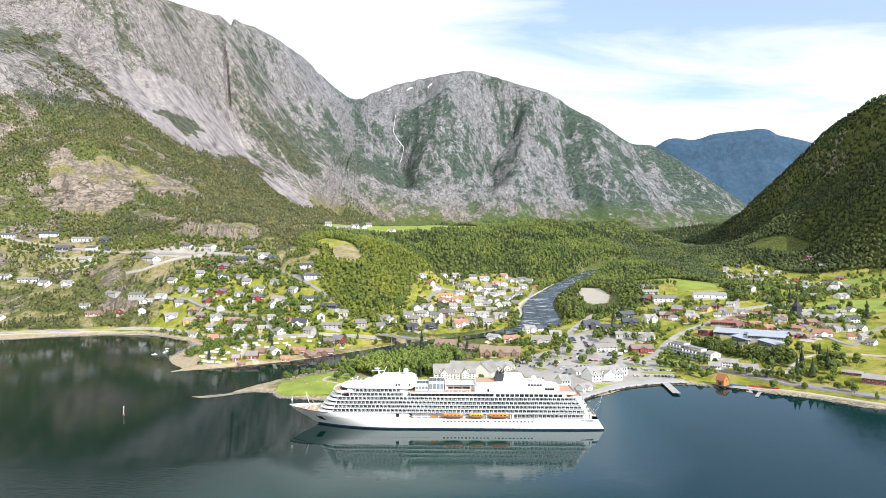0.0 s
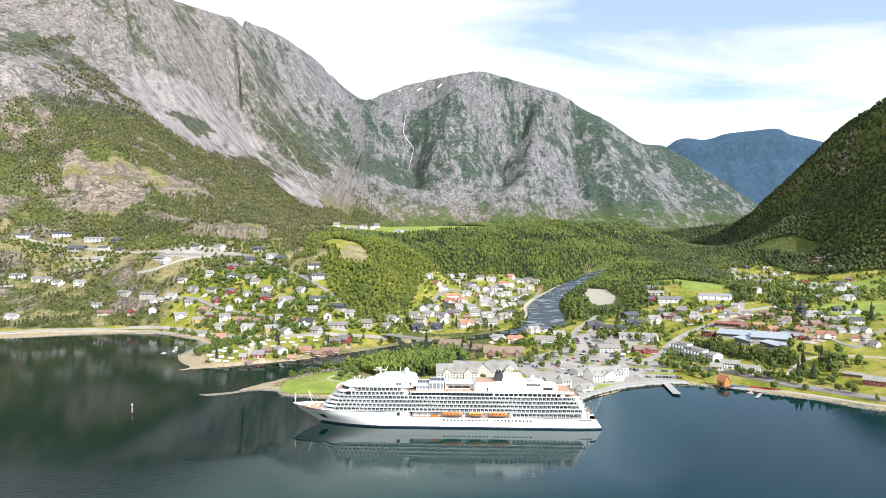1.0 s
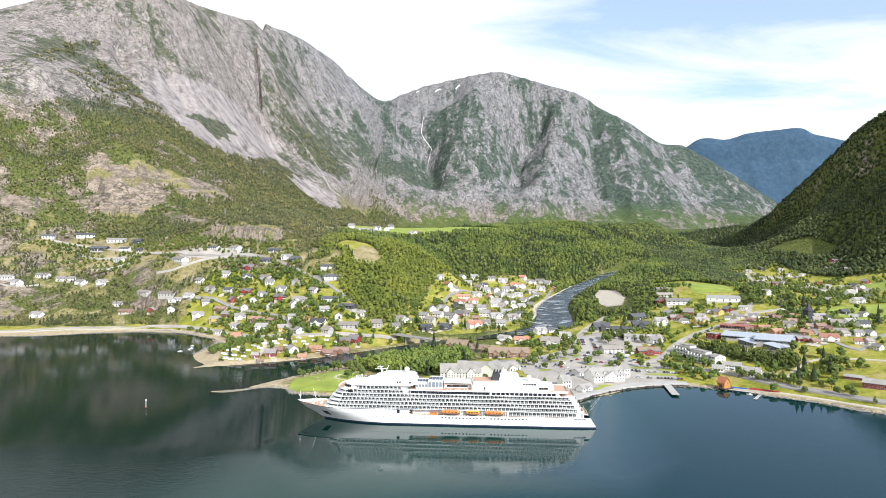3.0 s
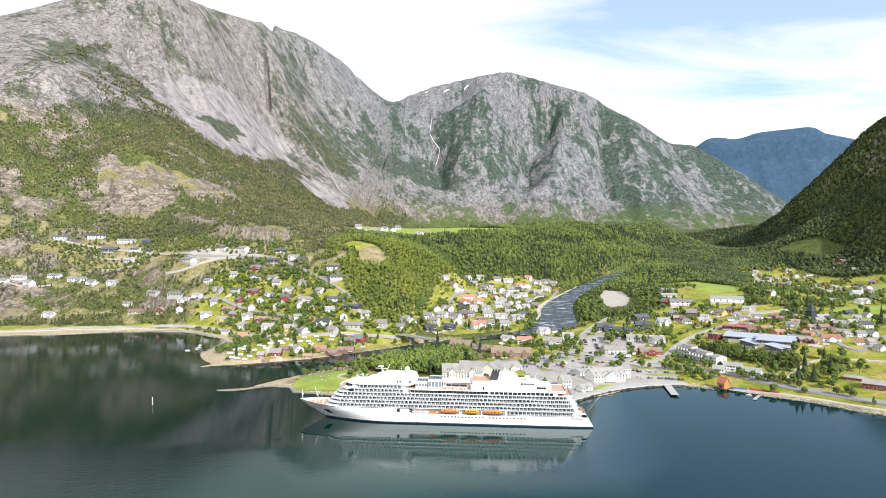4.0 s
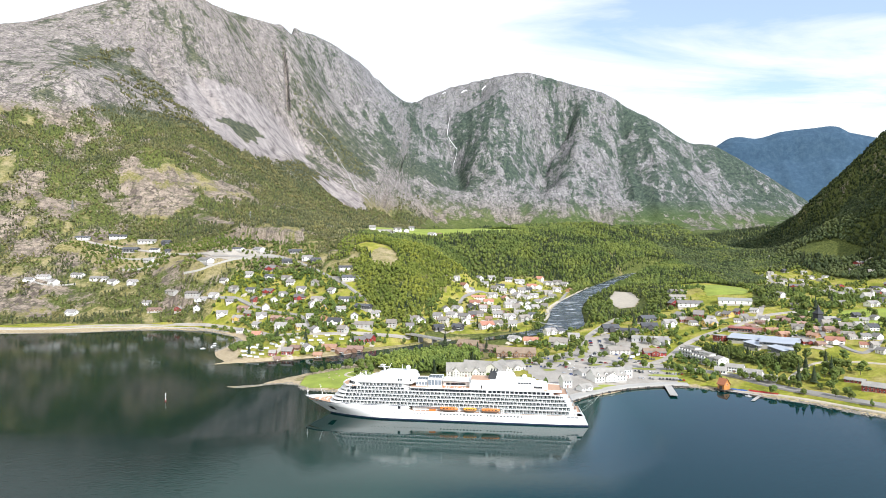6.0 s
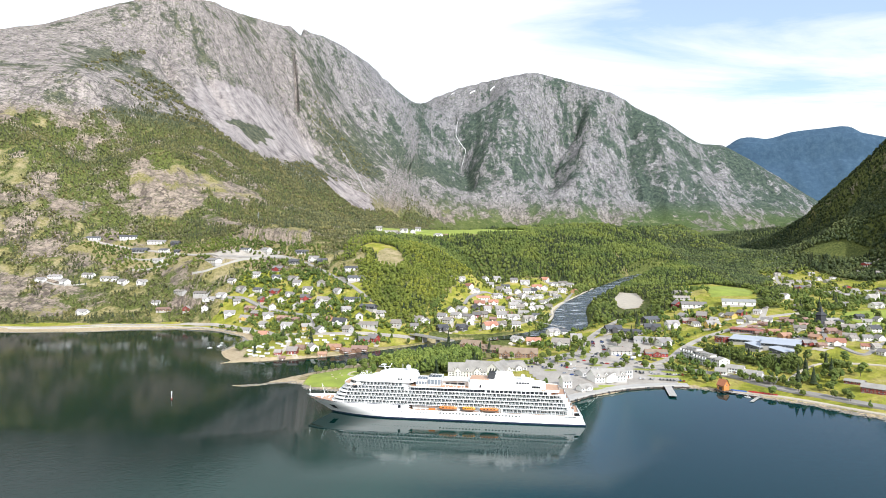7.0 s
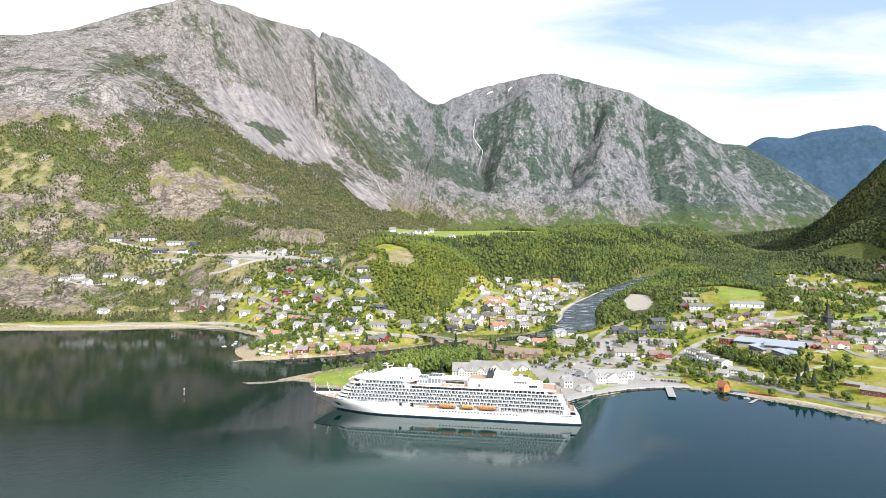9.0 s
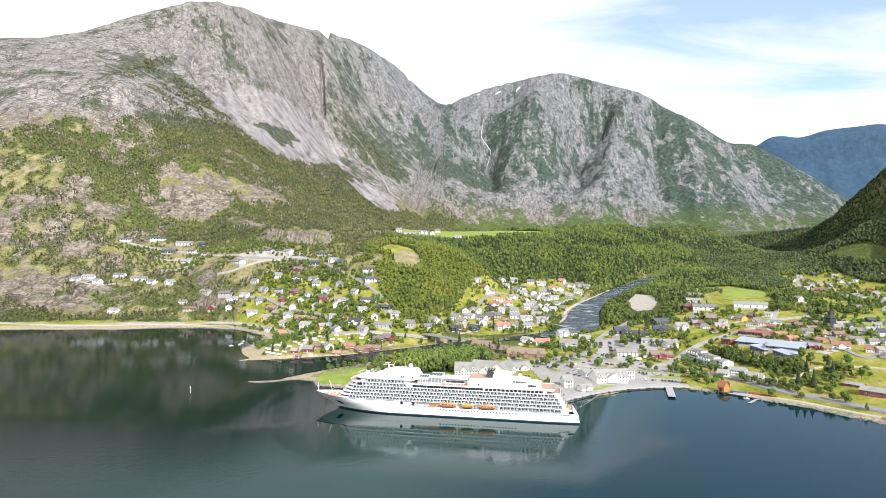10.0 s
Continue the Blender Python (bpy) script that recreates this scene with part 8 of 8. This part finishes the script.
def free_ground(x, y, keep_off=2.5):
    ok = road_gap(x, y) > keep_off
    for hx, hy, hw in PLACED:
        ok &= np.hypot(x - hx, y - hy - 4) > hw * 0.55 + 1.4
    for poly in (SQUARE, FOOTBALL, GRAVEL_PITCH, [(150, 262), (160, 330), (185, 345), (205, 330), (232, 290), (215, 262), (180, 240)], [(20, 175), (30, 225), (60, 236), (98, 225), (90, 180)],
                 [(-30, 130), (60, 130), (62, 172), (-30, 168)], [(30, 240), (92, 240), (92, 268), (30, 268)], [(125, 120), (185, 150), (178, 175), (120, 150)],
                 [(300, 290), (320, 296), (400, 225), (360, 180), (330, 190), (296, 255)], [(250, 262), (300, 200), (285, 190), (245, 250)], [(340, 440), (395, 430), (395, 470), (340, 478)], *OPEN):
        ok &= ~inside(poly, x, y)
    h = height(x, y)
    ok &= h > 2.2
    ok &= np.min([np.hypot(x - rx, y - ry) - rw / 2 for rx, ry, _, rw in RIVER_LINE], 0) > 4
    return ok


def build_trees():
    rng = random.Random(3)
    models = [tree_model(i, rng.uniform(6.5, 9.5), rng.uniform(5.5, 7.5)) for i in range(6)] + [tree_model(20 + i, rng.uniform(9, 13), rng.uniform(5, 6), True) for i in range(3)]
    spots = [(x, y, rng.randrange(6)) for x, y in NAMED_TREES + STREET_TREES]
    spots += [(-27, 318, 7), (-24, 304, 6), (560, 330, 0), (568, 318, 1), (575, 326, 2), (566, 340, 3), (552, 322, 5), (580, 340, 4)]
    r = np.random.default_rng(9)
    for poly, n in ((TOWN_WEST, 45), (TOWN_MIDDLE, 30), (TOWN_EAST, 60)):
        xs = [p[0] for p in poly]; ys = [min(p[1], 560) for p in poly]
        x, y = r.uniform(min(xs), min(max(xs), 560), 6000), r.uniform(min(ys), max(ys), 6000)
        ok = inside(poly, x, y) & free_ground(x, y)
        for a, b in list(zip(x[ok], y[ok]))[:n]:
            spots.append((a, b, rng.choice((0, 1, 2, 3, 4, 5, 5, 6, 8))))
    spots += [(x, y, rng.choice((0, 1, 2, 3, 4, 5, 6, 7, 8))) for x, y in TALL_TREES]
    used = set()
    for x, y, k in spots:
        s = rng.uniform(1.35, 1.8) if (x, y) in TALL_TREES else rng.uniform(0.85, 1.45)
        if (x, y) == (-27, 318):  # the great spruce at the end of the bridge
            s = 2.1
        m = pose(x, y, site(x, y), 0, 0, rng.uniform(0, 360)) @ Matrix.Diagonal((s, s, s * rng.uniform(0.9, 1.15), 1))
        if k in used:
            copy_thing(models[k], m)
        else:
            used.add(k)
            FIRST.append((models[k], m))
    for t, m in FIRST:
        t.matrix_basis = m
    for k, t in enumerate(models):
        if k not in used:
            t.matrix_basis = pose(-100 + k * 9, 300 + k, site(-100 + k * 9, 300 + k))
    # the many smaller shrubs, hedges and trees between the houses
    for label, box, gap, keep, size, tall in (("shrubs and small trees between the west houses", (-460, -60, 200, 620), 7.4, 0.78, (3.5, 9.0), (3, 9)),
                                              ("shrubs and small trees between the riverside houses", (-90, 200, 390, 880), 9.0, 0.5, (3, 6.0), (3, 7)),
                                              ("shrubs and garden trees of the east village", (90, 620, 60, 700), 8.5, 0.52, (3, 7.0), (3, 8)),
                                              ("tree rows and groves of the upper valley", (480, 1000, 380, 1150), 12.0, 0.36, (5, 9.0), (5, 10)),
                                              ("shrubs and small trees by the upper west houses", (-880, -250, 560, 810), 6.6, 0.72, (3, 7.5), (3, 8))):
        x0, x1, y0, y1 = box
        gx, gy = np.meshgrid(np.arange(x0, x1, gap), np.arange(y0, y1, gap))
        x, y = (gx + r.uniform(-0.5, 0.5, gx.shape) * gap).ravel(), (gy + r.uniform(-0.5, 0.5, gx.shape) * gap).ravel()
        town = inside(TOWN_WEST, x, y) | inside(TOWN_MIDDLE, x, y) | inside(TOWN_EAST, x, y) | inside(UPPER_ROW, x, y)
        x, y = x[town], y[town]
        thick = 0.5 + 0.9 * perlin(x / 55.0, y / 55.0, 77) + r.uniform(-0.25, 0.25, x.shape)
        ok = ~(inside(CAMP, x, y) & (thick < 1.0)) & ~(inside(LAWN_SLOPE, x, y) & (thick < 0.95)) & free_ground(x, y, 1.5) & (thick > 1 - keep) & ~inside(EAST_FIELDS, x, y) & ~(inside(UPPER_FIELDS, x, y) & (thick < 0.75))
        x, y = x[ok], y[ok]
        spots = np.stack([x, y, height(x, y)], -1)
        sizes = np.stack([r.uniform(*size, len(x)), r.uniform(*tall, len(x))], -1)
        scatter("shrubs", label, spots, [crown_shape(700 + i, 4) for i in range(5)], sizes, LEAF, "shrubs")


FIRST = []
build_trees()

# ---------------------------------------------------------------- buoy, waterfall, snow


def build_buoy():
    b = new("sea_mark")
    b.matrix_world = pose(-245.2, 21.5, 0)
    tagged(b, "thin white and red sea mark standing in the fjord", "sea mark")
    part("pole", tube(bmesh.new(), (0, 0, -3), (0, 0, 6.0), 0.28, 8, 0.2), WHITE_WALL, b)
    part("base", tube(bmesh.new(), (0, 0, -1), (0, 0, 1.2), 0.75, 8), RED_WALL, b)
    part("lamp", tube(bmesh.new(), (0, 0, 6.0), (0, 0, 7.2), 0.42, 8), WHITE_WALL, b)


build_buoy()
FOAM = plain("white_falling_water", (0.85, 0.86, 0.86), 0.6)
SNOW = plain("old_snow", (0.86, 0.87, 0.89), 0.7)
WATERFALL = [(-331, 3917), (-335, 3836), (-334, 3790), (-307, 3762), (-264, 3719), (-269, 3694), (-282, 3668)]
tagged(new("waterfall", strip_mesh("waterfall", WATERFALL, 1.5, 1.5, FOAM)), "thin white waterfall in a dark cleft of the mountain", "waterfall")
SCREE = plain("pale_scree", (0.30, 0.28, 0.265), 0.9, vary=0.35, scale=0.12)
STREAM = [(-1040, 2809), (-994, 2820), (-957, 2839), (-874, 2836), (-766, 2734), (-684, 2592), (-614, 2572)]
tagged(new("scree_gully", strip_mesh("scree_gully", STREAM, 8.0, 1.0, SCREE)), "pale scree gully running down the mountain flank", "gully", kind="structure")
for x, y, l, w in ((-97, 4100, 14, 12), (-244, 4125, 18, 12), (-392, 4134, 12, 10)):
    tagged(new("snow_patch", strip_mesh("snow_patch", [(x - l, y - 3), (x, y + 2), (x + l, y)], w, 3.0, SNOW)), "small patch of old snow below the ridge", "snow", group="snow patches")


# ---------------------------------------------------------------- pylons, small boats, picnic tables


def build_pylon(x, y, tall):
    b = new("power_pylon")
    z = site(x, y)
    b.matrix_world = pose(x, y, z)
    tagged(b, "grey steel lattice power pylon on the hillside", "pylon", group="power pylons")
    w = tall * 0.11
    for sx in (-1, 1):
        for sy in (-1, 1):
            part("leg", tube(bmesh.new(), (sx * w, sy * w, -2), (sx * 0.35, sy * 0.35, tall), 0.16, 4), STEEL, b)
    for k in range(5):
        a, c = k / 5, (k + 1) / 5
        wa, wc = w + (0.35 - w) * a, w + (0.35 - w) * c
        for sy in (-1, 1):
            part("brace", tube(bmesh.new(), (-wa, sy * wa, tall * a), (wc, sy * wc, tall * c), 0.09, 4), STEEL, b)
            part("brace", tube(bmesh.new(), (wa, sy * wa, tall * a), (-wc, sy * wc, tall * c), 0.09, 4), STEEL, b)
    for q in (0.72, 0.86):
        part("crossarm", tube(bmesh.new(), (-tall * 0.2, 0, tall * q), (tall * 0.2, 0, tall * q), 0.14, 4), STEEL, b)


build_pylon(-523, 873, 26)
build_pylon(-904, 807, 20)


def build_boat(x, y, turn, length, mat, label):
    b = new("motor_boat")
    b.matrix_world = pose(x, y, -0.1, 0, 0, turn)
    tagged(b, label, "boat", group="small boats")
    bm = bmesh.new()
    rings = []
    for z, k in ((-0.3, 0.7), (0.9, 1.0), (0.9, 0.86), (0.45, 0.8)):
        rings.append([bm.verts.new((px * length * k, py * length * 0.19 * k, z)) for px, py in ((-0.5, -1), (0.1, -1), (0.34, -0.6), (0.5, 0), (0.34, 0.6), (0.1, 1), (-0.5, 1))])
    for p, q in zip(rings, rings[1:]):
        for i in range(7):
            bm.faces.new((p[i], p[(i + 1) % 7], q[(i + 1) % 7], q[i]))
    bm.faces.new(rings[0][::-1]); bm.faces.new(rings[-1])
    part("hull", bm, mat, b)
    part("cabin", prism(bmesh.new(), [(-0.1 * length, -0.11 * length), (0.2 * length, -0.09 * length), (0.2 * length, 0.09 * length), (-0.1 * length, 0.11 * length)], 0.45, 1.9, 0.8), WHITE_WALL, b)
    part("windscreen", box_bm(bmesh.new(), 0.06 * length, 0.17 * length, -0.1 * length, 0.1 * length, 1.2, 1.6), PANE, b)


for x, y, turn, length in ((-352, 306, 20, 7), (-346, 318, 150, 6), (-349, 332, 40, 6), (-357, 352, 10, 5), (276, 106, -40, 6)):
    build_boat(x, y, turn, length, CAR_PAINTS[0], "small white motor boat lying at the shore")


def build_tables():
    for k, (x, y) in enumerate(((-130, 130), (-124, 138), (-118, 126), (-112, 144), (-126, 118), (-120, 110), (-106, 116))):
        b = new("picnic_table")
        b.matrix_world = pose(x, y, site(x, y) + 0.3, 0, 0, k * 37)
        tagged(b, "grey wooden picnic table on the grassy spit", "table", group="picnic tables")
        part("tabletop", box_bm(bmesh.new(), -0.9, 0.9, -0.4, 0.4, 0.7, 0.76), BEIGE_WALL, b)
        for y1 in (-0.75, 0.75):
            part("bench", box_bm(bmesh.new(), -0.9, 0.9, y1 - 0.14, y1 + 0.14, 0.42, 0.47), BEIGE_WALL, b)
        for x1 in (-0.6, 0.6):
            part("leg", box_bm(bmesh.new(), x1 - 0.05, x1 + 0.05, -0.8, 0.8, 0.0, 0.7), BEIGE_WALL, b)


build_tables()
